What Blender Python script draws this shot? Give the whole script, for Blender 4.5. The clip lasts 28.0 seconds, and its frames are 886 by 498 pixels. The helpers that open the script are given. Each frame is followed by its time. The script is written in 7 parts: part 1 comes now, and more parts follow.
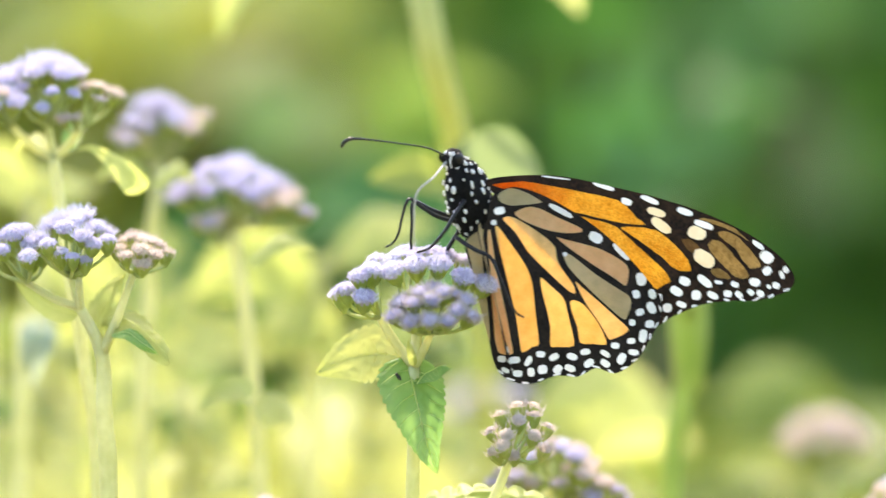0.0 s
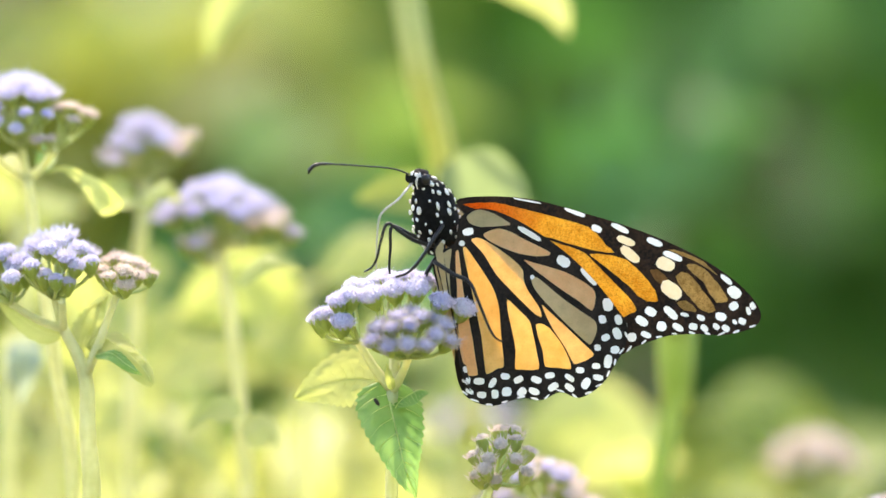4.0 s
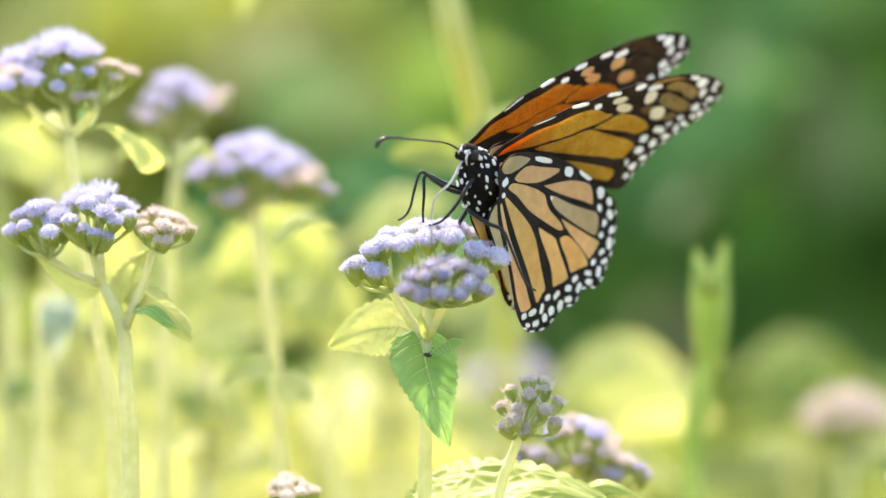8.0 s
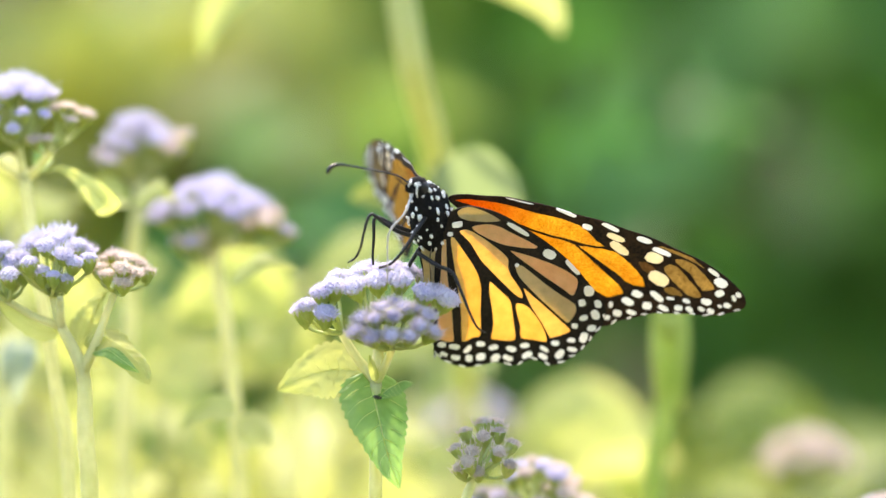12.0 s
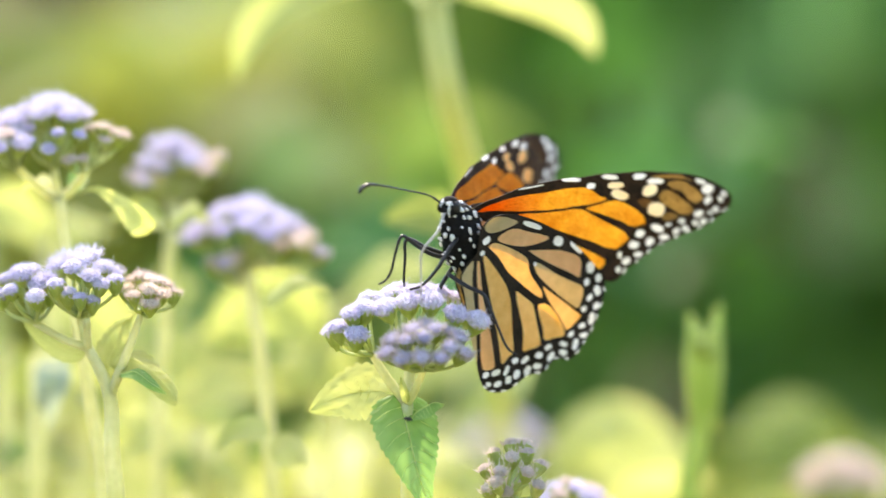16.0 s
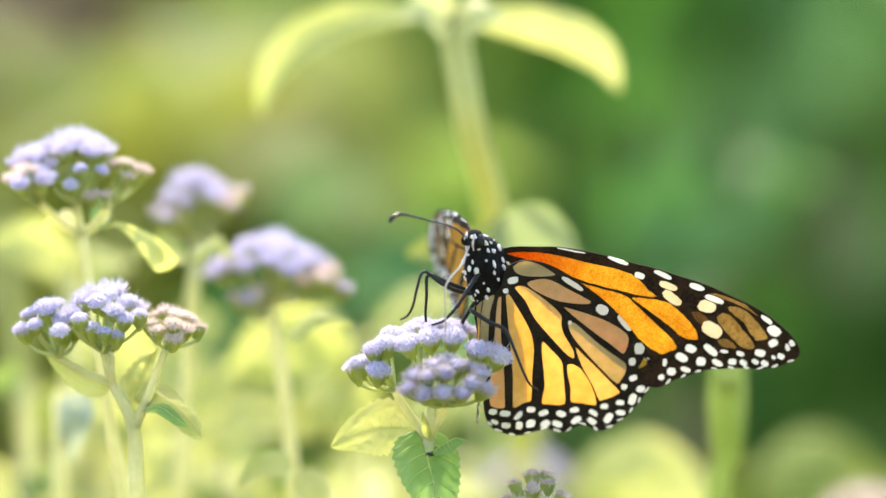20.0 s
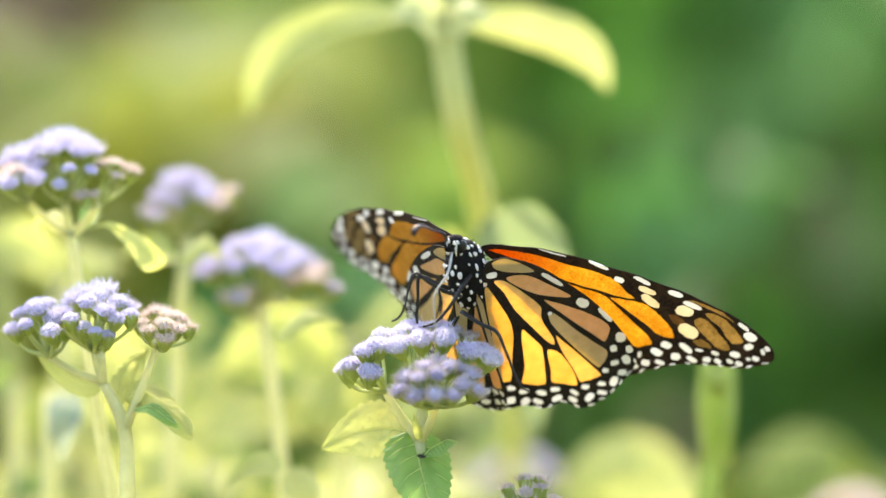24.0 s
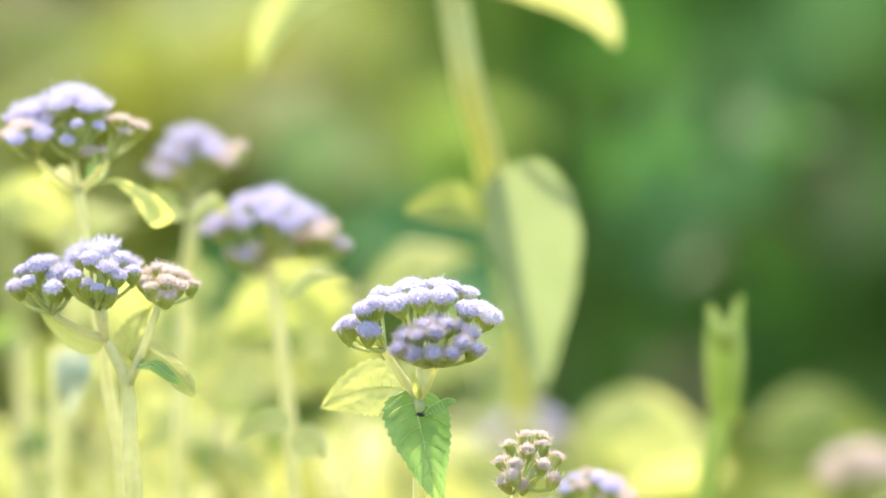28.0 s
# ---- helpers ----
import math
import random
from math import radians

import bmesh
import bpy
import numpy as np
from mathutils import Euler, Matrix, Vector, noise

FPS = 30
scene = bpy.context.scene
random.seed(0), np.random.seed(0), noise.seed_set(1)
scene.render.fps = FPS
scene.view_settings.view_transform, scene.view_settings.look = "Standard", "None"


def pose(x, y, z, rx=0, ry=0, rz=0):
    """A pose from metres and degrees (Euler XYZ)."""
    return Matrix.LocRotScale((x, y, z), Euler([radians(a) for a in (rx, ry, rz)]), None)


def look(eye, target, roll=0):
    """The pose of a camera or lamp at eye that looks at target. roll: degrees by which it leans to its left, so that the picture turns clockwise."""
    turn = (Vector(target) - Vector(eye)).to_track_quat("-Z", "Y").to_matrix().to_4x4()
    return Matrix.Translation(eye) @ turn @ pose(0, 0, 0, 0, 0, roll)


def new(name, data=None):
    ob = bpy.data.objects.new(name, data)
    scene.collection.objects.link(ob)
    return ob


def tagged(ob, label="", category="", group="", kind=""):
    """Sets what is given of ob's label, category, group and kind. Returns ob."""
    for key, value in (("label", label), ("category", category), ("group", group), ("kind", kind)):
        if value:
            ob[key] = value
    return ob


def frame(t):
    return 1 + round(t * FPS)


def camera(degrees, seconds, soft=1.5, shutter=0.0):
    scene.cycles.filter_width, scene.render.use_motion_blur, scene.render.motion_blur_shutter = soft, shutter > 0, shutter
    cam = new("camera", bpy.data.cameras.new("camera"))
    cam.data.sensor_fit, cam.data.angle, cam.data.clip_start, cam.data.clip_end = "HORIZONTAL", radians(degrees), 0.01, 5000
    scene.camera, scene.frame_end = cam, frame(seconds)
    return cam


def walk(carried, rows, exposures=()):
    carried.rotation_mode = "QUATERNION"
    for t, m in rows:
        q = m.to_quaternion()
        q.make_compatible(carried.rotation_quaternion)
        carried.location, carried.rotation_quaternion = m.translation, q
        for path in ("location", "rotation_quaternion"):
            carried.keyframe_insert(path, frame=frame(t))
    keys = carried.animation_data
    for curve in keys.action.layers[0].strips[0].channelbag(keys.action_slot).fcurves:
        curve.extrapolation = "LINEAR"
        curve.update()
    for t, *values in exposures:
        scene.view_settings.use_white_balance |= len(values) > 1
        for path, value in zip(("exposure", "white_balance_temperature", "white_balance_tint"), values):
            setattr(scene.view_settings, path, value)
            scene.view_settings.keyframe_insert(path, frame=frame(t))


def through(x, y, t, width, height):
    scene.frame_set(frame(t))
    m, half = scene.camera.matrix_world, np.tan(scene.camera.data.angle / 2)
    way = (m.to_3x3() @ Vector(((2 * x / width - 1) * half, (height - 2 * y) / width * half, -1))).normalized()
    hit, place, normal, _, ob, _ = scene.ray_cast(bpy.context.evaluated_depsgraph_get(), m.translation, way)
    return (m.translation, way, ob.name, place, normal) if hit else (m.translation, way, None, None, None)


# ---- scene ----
cam = camera(5.3875, 28.0, shutter=0.5)
walk(cam, [
    (0, pose(0, -1.5, 0.6, 90.0000, 0, 0.0000)),
    (0.5, pose(0, -1.5, 0.6, 90.0316, 0, -0.1052)),
    (1, pose(0, -1.5, 0.6, 90.0633, 0, -0.2369)),
    (1.5, pose(0, -1.5, 0.6, 90.1104, 0, -0.2843)),
    (2, pose(0, -1.5, 0.6, 90.1471, 0, -0.2843)),
    (2.5, pose(0, -1.5, 0.6, 90.1684, 0, -0.2578)),
    (3, pose(0, -1.5, 0.6, 90.1788, 0, -0.1946)),
    (3.5, pose(0, -1.5, 0.6, 90.1629, 0, -0.1159)),
    (5.5, pose(0, -1.5, 0.6, 89.9945, 0, -0.0526)),
    (6, pose(0, -1.5, 0.6, 89.9893, 0, -0.0419)),
    (6.5, pose(0, -1.5, 0.6, 90.0052, 0, 0.0316)),
    (7, pose(0, -1.5, 0.6, 89.9787, 0, 0.0791)),
    (7.5, pose(0, -1.5, 0.6, 89.9000, 0, 0.1317)),
    (8, pose(0, -1.5, 0.6, 89.8632, 0, 0.1265)),
    (8.5, pose(0, -1.5, 0.6, 89.8474, 0, 0.1423)),
    (9, pose(0, -1.5, 0.6, 89.8419, 0, 0.1159)),
    (9.5, pose(0, -1.5, 0.6, 89.8893, 0, 0.0213)),
    (10, pose(0, -1.5, 0.6, 89.9158, 0, -0.0526)),
    (10.5, pose(0, -1.5, 0.6, 90.0000, 0, -0.0945)),
    (11, pose(0, -1.5, 0.6, 90.1471, 0, -0.1526)),
    (11.5, pose(0, -1.5, 0.6, 90.1262, 0, -0.1471)),
    (12, pose(0, -1.5, 0.6, 90.1159, 0, -0.1159)),
    (12.5, pose(0, -1.5, 0.6, 90.1052, 0, -0.0629)),
    (14.5, pose(0, -1.5, 0.6, 90.1262, 0, -0.0316)),
    (15, pose(0, -1.5, 0.6, 90.1526, 0, -0.0787)),
    (15.5, pose(0, -1.5, 0.6, 90.2001, 0, -0.0842)),
    (16, pose(0, -1.5, 0.6, 90.2472, 0, 0.0897)),
    (16.5, pose(0, -1.5, 0.6, 90.3159, 0, 0.1684)),
    (17, pose(0, -1.5, 0.6, 90.3421, 0, 0.2107)),
    (17.5, pose(0, -1.5, 0.6, 90.3159, 0, 0.2527)),
    (18, pose(0, -1.5, 0.6, 90.3053, 0, 0.2475)),
    (18.5, pose(0, -1.5, 0.6, 90.3527, 0, 0.2582)),
    (19, pose(0, -1.5, 0.6, 90.4314, 0, 0.2582)),
    (19.5, pose(0, -1.5, 0.6, 90.4789, 0, 0.2210)),
    (20, pose(0, -1.5, 0.6, 90.4579, 0, 0.2317)),
    (20.5, pose(0, -1.5, 0.6, 90.3788, 0, 0.2107)),
    (22.5, pose(0, -1.5, 0.6, 90.3946, 0, 0.1843)),
    (23, pose(0, -1.5, 0.6, 90.4211, 0, 0.1684)),
    (23.5, pose(0, -1.5, 0.6, 90.4686, 0, 0.1526)),
    (24, pose(0, -1.5, 0.6, 90.4579, 0, 0.1684)),
    (24.5, pose(0, -1.5, 0.6, 90.4211, 0, 0.2056)),
    (25, pose(0, -1.5, 0.6, 90.3001, 0, 0.2317)),
    (25.5, pose(0, -1.5, 0.6, 90.2630, 0, 0.2107)),
    (26, pose(0, -1.5, 0.6, 90.2369, 0, 0.1791)),
    (26.5, pose(0, -1.5, 0.6, 90.2472, 0, 0.1633)),
    (27, pose(0, -1.5, 0.6, 90.1894, 0, 0.1791)),
    (27.5, pose(0, -1.5, 0.6, 90.1684, 0, 0.1898)),
    (28, pose(0, -1.5, 0.6, 90.1946, 0, 0.2159)),
], [(0, 2.43, 7750, 16), (28, 2.43, 7750, 16)])
# the lens: a long one, focused on the blossoms 1.5 m away
cam.data.dof.use_dof = True
cam.data.dof.focus_distance = 1.5
cam.data.dof.aperture_fstop = 8.0

# sky and sun: high behind the flowers
SUN_DIR = Vector((-0.14, 0.52, 0.84)).normalized()
world = bpy.data.worlds.new("sky")
scene.world = world
world.use_nodes = True
wn = world.node_tree.nodes
sky = wn.new("ShaderNodeTexSky")
sky.sky_type = "NISHITA"
sky.sun_disc = False
sky.sun_elevation = math.asin(SUN_DIR.z)
sky.sun_rotation = math.atan2(SUN_DIR.x, SUN_DIR.y)
wn["Background"].inputs["Strength"].default_value = 0.15
world.node_tree.links.new(sky.outputs["Color"], wn["Background"].inputs["Color"])
sun = new("sun", bpy.data.lights.new("sun", "SUN"))
sun.data.energy, sun.data.angle, sun.data.color = 2.0, radians(1.2), (1.0, 0.95, 0.86)
sun.matrix_world = look(SUN_DIR * 5, (0, 0, 0))


# ---- materials ----
def material(name, rough=0.6):
    m = bpy.data.materials.new(name)
    m.use_nodes = True
    b = m.node_tree.nodes["Principled BSDF"]
    b.inputs["Roughness"].default_value = rough
    return m, m.node_tree.nodes, m.node_tree.links, b


def ramp(nodes, links, fac, stops):
    r = nodes.new("ShaderNodeValToRGB")
    e = r.color_ramp.elements
    while len(e) < len(stops):
        e.new(0.5)
    for k, (p, c) in enumerate(stops):
        e[k].position, e[k].color = p, (*c, 1)
    links.new(fac, r.inputs["Fac"])
    return r.outputs["Color"]


def noise_fac(nodes, links, scale, detail=4.0, coords="Object"):
    tc = nodes.new("ShaderNodeTexCoord")
    n = nodes.new("ShaderNodeTexNoise")
    n.inputs["Scale"].default_value, n.inputs["Detail"].default_value = scale, detail
    links.new(tc.outputs[coords], n.inputs["Vector"])
    return n.outputs["Fac"]


def add_bump(nodes, links, bsdf, fac, strength, distance):
    bp = nodes.new("ShaderNodeBump")
    bp.inputs["Strength"].default_value, bp.inputs["Distance"].default_value = strength, distance
    links.new(fac, bp.inputs["Height"])
    links.new(bp.outputs["Normal"], bsdf.inputs["Normal"])


def mix_color(nodes, links, fac, a, b, mode="MIX"):
    m = nodes.new("ShaderNodeMix")
    m.data_type, m.blend_type = "RGBA", mode
    for sock, v in ((m.inputs[0], fac), (m.inputs[6], a), (m.inputs[7], b)):
        if hasattr(v, "is_linked"):
            links.new(v, sock)
        elif isinstance(v, tuple):
            sock.default_value = (*v, 1)
        else:
            sock.default_value = v
    return m.outputs[2]


def soft_material(name, stops, through_color, through=0.5, scale=300.0, rough=0.6, island=0.0, bump=0.0, gloss=0.5, root=None, speckle=0.0):
    """A thin living surface: reflects the ramp of a two-scale noise and lets light through.
    root: the colour towards the hinge of a wing; speckle: stray dark scales."""
    m, n, l, b = material(name, rough)
    b.inputs["Specular IOR Level"].default_value = gloss
    fine, broad = noise_fac(n, l, scale), noise_fac(n, l, scale / 7, 2.0)
    both = n.new("ShaderNodeMath")
    both.operation = "MULTIPLY_ADD"
    l.new(fine, both.inputs[0])
    both.inputs[1].default_value = 0.5
    half = n.new("ShaderNodeMath")
    half.operation = "MULTIPLY"
    half.inputs[1].default_value = 0.5
    l.new(broad, half.inputs[0])
    l.new(half.outputs[0], both.inputs[2])
    fac = both.outputs[0]
    if island:
        geo, info = n.new("ShaderNodeNewGeometry"), n.new("ShaderNodeObjectInfo")
        add = n.new("ShaderNodeMath")
        add.operation = "ADD"
        l.new(geo.outputs["Random Per Island"], add.inputs[0])
        l.new(info.outputs["Random"], add.inputs[1])
        sp = n.new("ShaderNodeMath")
        sp.operation = "MULTIPLY_ADD"
        sp.inputs[1].default_value, sp.inputs[2].default_value = island, -island
        l.new(add.outputs[0], sp.inputs[0])
        s2 = n.new("ShaderNodeMath")
        s2.operation = "ADD"
        l.new(fac, s2.inputs[0])
        l.new(sp.outputs[0], s2.inputs[1])
        fac = s2.outputs[0]
    col = ramp(n, l, fac, stops)
    if root:
        tc, axes, reach = n.new("ShaderNodeTexCoord"), n.new("ShaderNodeSeparateXYZ"), n.new("ShaderNodeMapRange")
        l.new(tc.outputs["Object"], axes.inputs[0])
        l.new(axes.outputs["X"], reach.inputs["Value"])
        reach.inputs["From Min"].default_value, reach.inputs["From Max"].default_value = 0.003, 0.014
        col = mix_color(n, l, reach.outputs[0], root, col)
    if speckle:
        grain = ramp(n, l, noise_fac(n, l, 5200, 2.0), [(0.30, (1 - speckle,) * 3), (0.52, (1, 1, 1))])
        col = mix_color(n, l, 1.0, col, grain, "MULTIPLY")
    l.new(col, b.inputs["Base Color"])
    if bump:
        add_bump(n, l, b, fine, bump, 0.0004)
    if through:
        tr = n.new("ShaderNodeBsdfTranslucent")
        l.new(mix_color(n, l, 1.0, col, through_color, "MULTIPLY"), tr.inputs["Color"])
        mx = n.new("ShaderNodeMixShader")
        mx.inputs[0].default_value = through
        l.new(b.outputs[0], mx.inputs[1])
        l.new(tr.outputs[0], mx.inputs[2])
        l.new(mx.outputs[0], n["Material Output"].inputs["Surface"])
    return m


M_STEM = soft_material("stem_green", [(0.35, (0.67, 0.68, 0.35)), (0.65, (0.84, 0.83, 0.54))], (1, 1, 0.9), 0.56, 500, 0.5)
M_LEAF = soft_material("leaf_green", [(0.35, (0.16, 0.30, 0.075)), (0.65, (0.28, 0.43, 0.15))], (1.3, 1.38, 1.0), 0.52, 260, 0.5, bump=0.3)
M_LEAF_YELLOW = soft_material("leaf_yellow_green", [(0.3, (0.34, 0.40, 0.10)), (0.7, (0.56, 0.58, 0.22))], (1.25, 1.2, 1.0), 0.55, 150, 0.55, 0.15, bump=0.2)
M_LEAF_QUILTED = soft_material("leaf_quilted", [(0.3, (0.29, 0.37, 0.065)), (0.7, (0.46, 0.52, 0.15))], (1.25, 1.2, 1.0), 0.5, 150, 0.55, 0.15, bump=0.2)
M_FOLIAGE = soft_material("foliage_mid", [(0.25, (0.10, 0.19, 0.04)), (0.5, (0.17, 0.28, 0.07)), (0.8, (0.29, 0.40, 0.13))], (1.2, 1.15, 0.85), 0.4, 40, 0.5, 0.25, gloss=0.15)
# darker foliage copy: shade of far and gap leaves is in the colour
M_FOLIAGE_SHADED = soft_material("foliage_shaded", [(0.25, (0.022, 0.078, 0.018)), (0.55, (0.052, 0.15, 0.038)), (0.85, (0.11, 0.25, 0.085))], (1.1, 1.2, 0.9), 0.4, 40, 0.5, 0.25, gloss=0.15)
M_LILAC = soft_material("lilac_floret", [(0.3, (0.54, 0.515, 0.70)), (0.7, (0.78, 0.75, 0.83))], (1.1, 1.1, 1.1), 0.5, 1500, 0.7, 0.3)
M_PINK = soft_material("faded_floret", [(0.3, (0.60, 0.53, 0.51)), (0.7, (0.84, 0.77, 0.69))], (1.1, 1.1, 1.1), 0.55, 1500, 0.7, 0.3)
M_BUD = soft_material("closed_bud", [(0.3, (0.55, 0.50, 0.50)), (0.7, (0.80, 0.73, 0.66))], (1.1, 1.1, 1.1), 0.5, 1500, 0.7, 0.3)
M_CUP = soft_material("flower_cup", [(0.3, (0.40, 0.48, 0.14)), (0.7, (0.60, 0.66, 0.28))], (1.3, 1.3, 0.8), 0.6, 900, 0.55, 0.2)
M_FILAMENT = soft_material("pale_filament", [(0.3, (0.72, 0.69, 0.84)), (0.7, (0.90, 0.88, 0.93))], (1, 1, 1), 0.4, 900, 0.6)
M_WING_BLACK = soft_material("wing_black", [(0.4, (0.007, 0.005, 0.004)), (0.6, (0.022, 0.015, 0.011))], (1, 1, 1), 0.0, 1800, 0.7, bump=0.3, gloss=0.15)
M_WING_BROWN_BLACK = soft_material("wing_brown_black", [(0.4, (0.010, 0.006, 0.004)), (0.6, (0.040, 0.020, 0.011))], (1.4, 1.0, 0.7), 0.12, 2200, 0.7, bump=0.3, gloss=0.15)
M_WING_ORANGE = soft_material("wing_orange", [(0.36, (0.64, 0.32, 0.03)), (0.64, (0.88, 0.57, 0.10))], (1.0, 1.04, 1.0), 0.55, 2300, 0.7, gloss=0.15, root=(0.66, 0.17, 0.012), speckle=0.45)
M_WING_UPPER = soft_material("wing_upper_orange", [(0.36, (0.64, 0.20, 0.012)), (0.64, (0.88, 0.38, 0.03))], (1.0, 1.0, 1.0), 0.45, 2300, 0.7, gloss=0.15, speckle=0.4)
M_WING_UPPER_SPOT = soft_material("wing_upper_spot", [(0.36, (0.82, 0.48, 0.16)), (0.64, (0.92, 0.66, 0.32))], (1.0, 1.0, 1.0), 0.45, 1800, 0.7, gloss=0.15)
M_WING_PALE = soft_material("wing_pale_orange", [(0.38, (0.74, 0.55, 0.27)), (0.62, (0.90, 0.70, 0.38))], (1.15, 1.0, 0.45), 0.52, 700, 0.7, 0.08, gloss=0.15, speckle=0.12)
M_WING_GREY = soft_material("wing_grey_tan", [(0.38, (0.50, 0.43, 0.25)), (0.62, (0.64, 0.54, 0.33))], (1.05, 0.95, 0.62), 0.5, 500, 0.7, 0.06, gloss=0.15, speckle=0.12)
M_WING_PEACH = soft_material("wing_peach", [(0.38, (0.72, 0.50, 0.25)), (0.62, (0.84, 0.63, 0.35))], (1.18, 0.90, 0.42), 0.5, 500, 0.7, 0.06, gloss=0.15, speckle=0.12)
M_WING_GOLD = soft_material("wing_golden", [(0.38, (0.76, 0.52, 0.18)), (0.62, (0.90, 0.68, 0.31))], (1.12, 1.02, 0.55), 0.52, 500, 0.7, 0.08, gloss=0.15, speckle=0.12)
M_WING_TONE = soft_material("wing_tan_grey", [(0.38, (0.55, 0.46, 0.27)), (0.62, (0.69, 0.57, 0.35))], (1.1, 0.96, 0.55), 0.5, 500, 0.7, 0.06, gloss=0.15, speckle=0.12)
M_WING_UMBER = soft_material("wing_umber", [(0.38, (0.10, 0.055, 0.018)), (0.62, (0.22, 0.12, 0.04))], (1.3, 1.1, 0.8), 0.4, 1800, 0.7, gloss=0.15)
M_WING_BROWN = soft_material("wing_dark_brown_scales", [(0.38, (0.035, 0.018, 0.010)), (0.62, (0.085, 0.045, 0.022))], (1.2, 1.1, 0.9), 0.2, 1500, 0.75, gloss=0.12)
M_WING_TAN = soft_material("wing_tan", [(0.38, (0.26, 0.17, 0.06)), (0.62, (0.48, 0.34, 0.15))], (1.2, 1.2, 0.9), 0.5, 1800, 0.7, 0.1, gloss=0.15, speckle=0.5)
M_WING_WHITE = soft_material("wing_white_scales", [(0.3, (0.84, 0.84, 0.82)), (0.7, (0.94, 0.93, 0.90))], (1, 1, 1), 0.3, 1800, 0.7)
M_WING_CREAM = soft_material("wing_cream_scales", [(0.3, (0.86, 0.72, 0.48)), (0.7, (0.93, 0.85, 0.66))], (1, 1, 1), 0.35, 1800, 0.7)
M_BODY = soft_material("black_hairy_body", [(0.4, (0.004, 0.004, 0.004)), (0.6, (0.013, 0.012, 0.012))], (1, 1, 1), 0.0, 2500, 0.85, bump=0.6, gloss=0.12)
M_SOIL = soft_material("soil", [(0.3, (0.09, 0.09, 0.045)), (0.7, (0.20, 0.18, 0.10))], (1, 1, 1), 0.0, 20, 0.9, bump=0.5)
M_STRAW = soft_material("pale_stub", [(0.3, (0.50, 0.54, 0.20)), (0.7, (0.65, 0.67, 0.36))], (1, 1, 0.9), 0.5, 120, 0.6)
M_INSECT = soft_material("dark_shell", [(0.3, (0.006, 0.006, 0.006)), (0.7, (0.02, 0.017, 0.014))], (1, 1, 1), 0.0, 2000, 0.4, gloss=0.3)
M_LEAF_PALE = soft_material("leaf_pale_green", [(0.3, (0.14, 0.20, 0.08)), (0.7, (0.25, 0.31, 0.15))], (1.1, 1.1, 1.0), 0.5, 60, 0.6, 0.1, gloss=0.15)
M_FOLIAGE_OLIVE = soft_material("foliage_olive", [(0.25, (0.11, 0.17, 0.03)), (0.5, (0.20, 0.26, 0.06)), (0.8, (0.34, 0.38, 0.11))], (1.2, 1.15, 0.9), 0.42, 40, 0.5, 0.2, gloss=0.15)
# dry brown; also colours the clumps that stand for dark gaps
M_DRY_AND_GAP = soft_material("dry_and_gap_brown", [(0.3, (0.14, 0.10, 0.06)), (0.7, (0.28, 0.20, 0.12))], (1, 1, 1), 0.2, 40, 0.8, 0.2)
M_VEIN = soft_material("leaf_vein", [(0.3, (0.62, 0.70, 0.34)), (0.7, (0.78, 0.82, 0.48))], (1.2, 1.2, 0.9), 0.7, 500, 0.5)
M_STALK = soft_material("flower_stalk", [(0.3, (0.42, 0.50, 0.16)), (0.7, (0.60, 0.66, 0.30))], (1, 1, 0.9), 0.4, 500, 0.5)
M_PROBOSCIS = soft_material("pale_proboscis", [(0.3, (0.42, 0.40, 0.36)), (0.7, (0.66, 0.63, 0.57))], (1, 1, 1), 0.3, 900, 0.4)
M_HEDGE = soft_material("hedge_green", [(0.3, (0.025, 0.115, 0.022)), (0.7, (0.06, 0.23, 0.05))], (1.1, 1.1, 1), 0.1, 6, 0.8)
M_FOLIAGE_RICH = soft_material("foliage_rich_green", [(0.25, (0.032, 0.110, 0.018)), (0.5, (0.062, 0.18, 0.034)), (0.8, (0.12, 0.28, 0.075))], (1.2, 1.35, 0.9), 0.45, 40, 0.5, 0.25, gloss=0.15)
M_LEAF_SILVER = soft_material("leaf_silver_green", [(0.3, (0.32, 0.40, 0.29)), (0.7, (0.44, 0.52, 0.40))], (1, 1, 1), 0.4, 60, 0.6, 0.1, gloss=0.2)
# paler green: the sheen of lit leaves is put into the base colour
M_LEAF_SHEEN_TINT = soft_material("leaf_sheen_tint", [(0.3, (0.09, 0.25, 0.09)), (0.7, (0.15, 0.36, 0.13))], (1, 1, 1), 0.3, 40, 0.45, 0.2, gloss=0.3)
# deep green that carries the shade of the gaps in its colour
M_FOLIAGE_GAP_SHADE = soft_material("foliage_gap_shade", [(0.25, (0.035, 0.07, 0.014)), (0.55, (0.055, 0.11, 0.022)), (0.85, (0.09, 0.16, 0.04))], (1.1, 1.2, 0.9), 0.2, 40, 0.5, 0.25, gloss=0.1)
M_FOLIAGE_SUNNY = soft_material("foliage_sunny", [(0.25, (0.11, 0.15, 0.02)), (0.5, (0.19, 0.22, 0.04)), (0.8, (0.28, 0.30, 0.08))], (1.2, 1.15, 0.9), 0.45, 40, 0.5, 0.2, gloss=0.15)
M_VEIN_PALE = soft_material("pale_leaf_vein", [(0.3, (0.62, 0.66, 0.30)), (0.7, (0.76, 0.76, 0.42))], (1.2, 1.2, 0.9), 0.7, 500, 0.5)
M_BUD_CUP = soft_material("bud_cup", [(0.3, (0.44, 0.52, 0.17)), (0.7, (0.66, 0.68, 0.33))], (1.2, 1.2, 0.9), 0.55, 900, 0.6, 0.3)
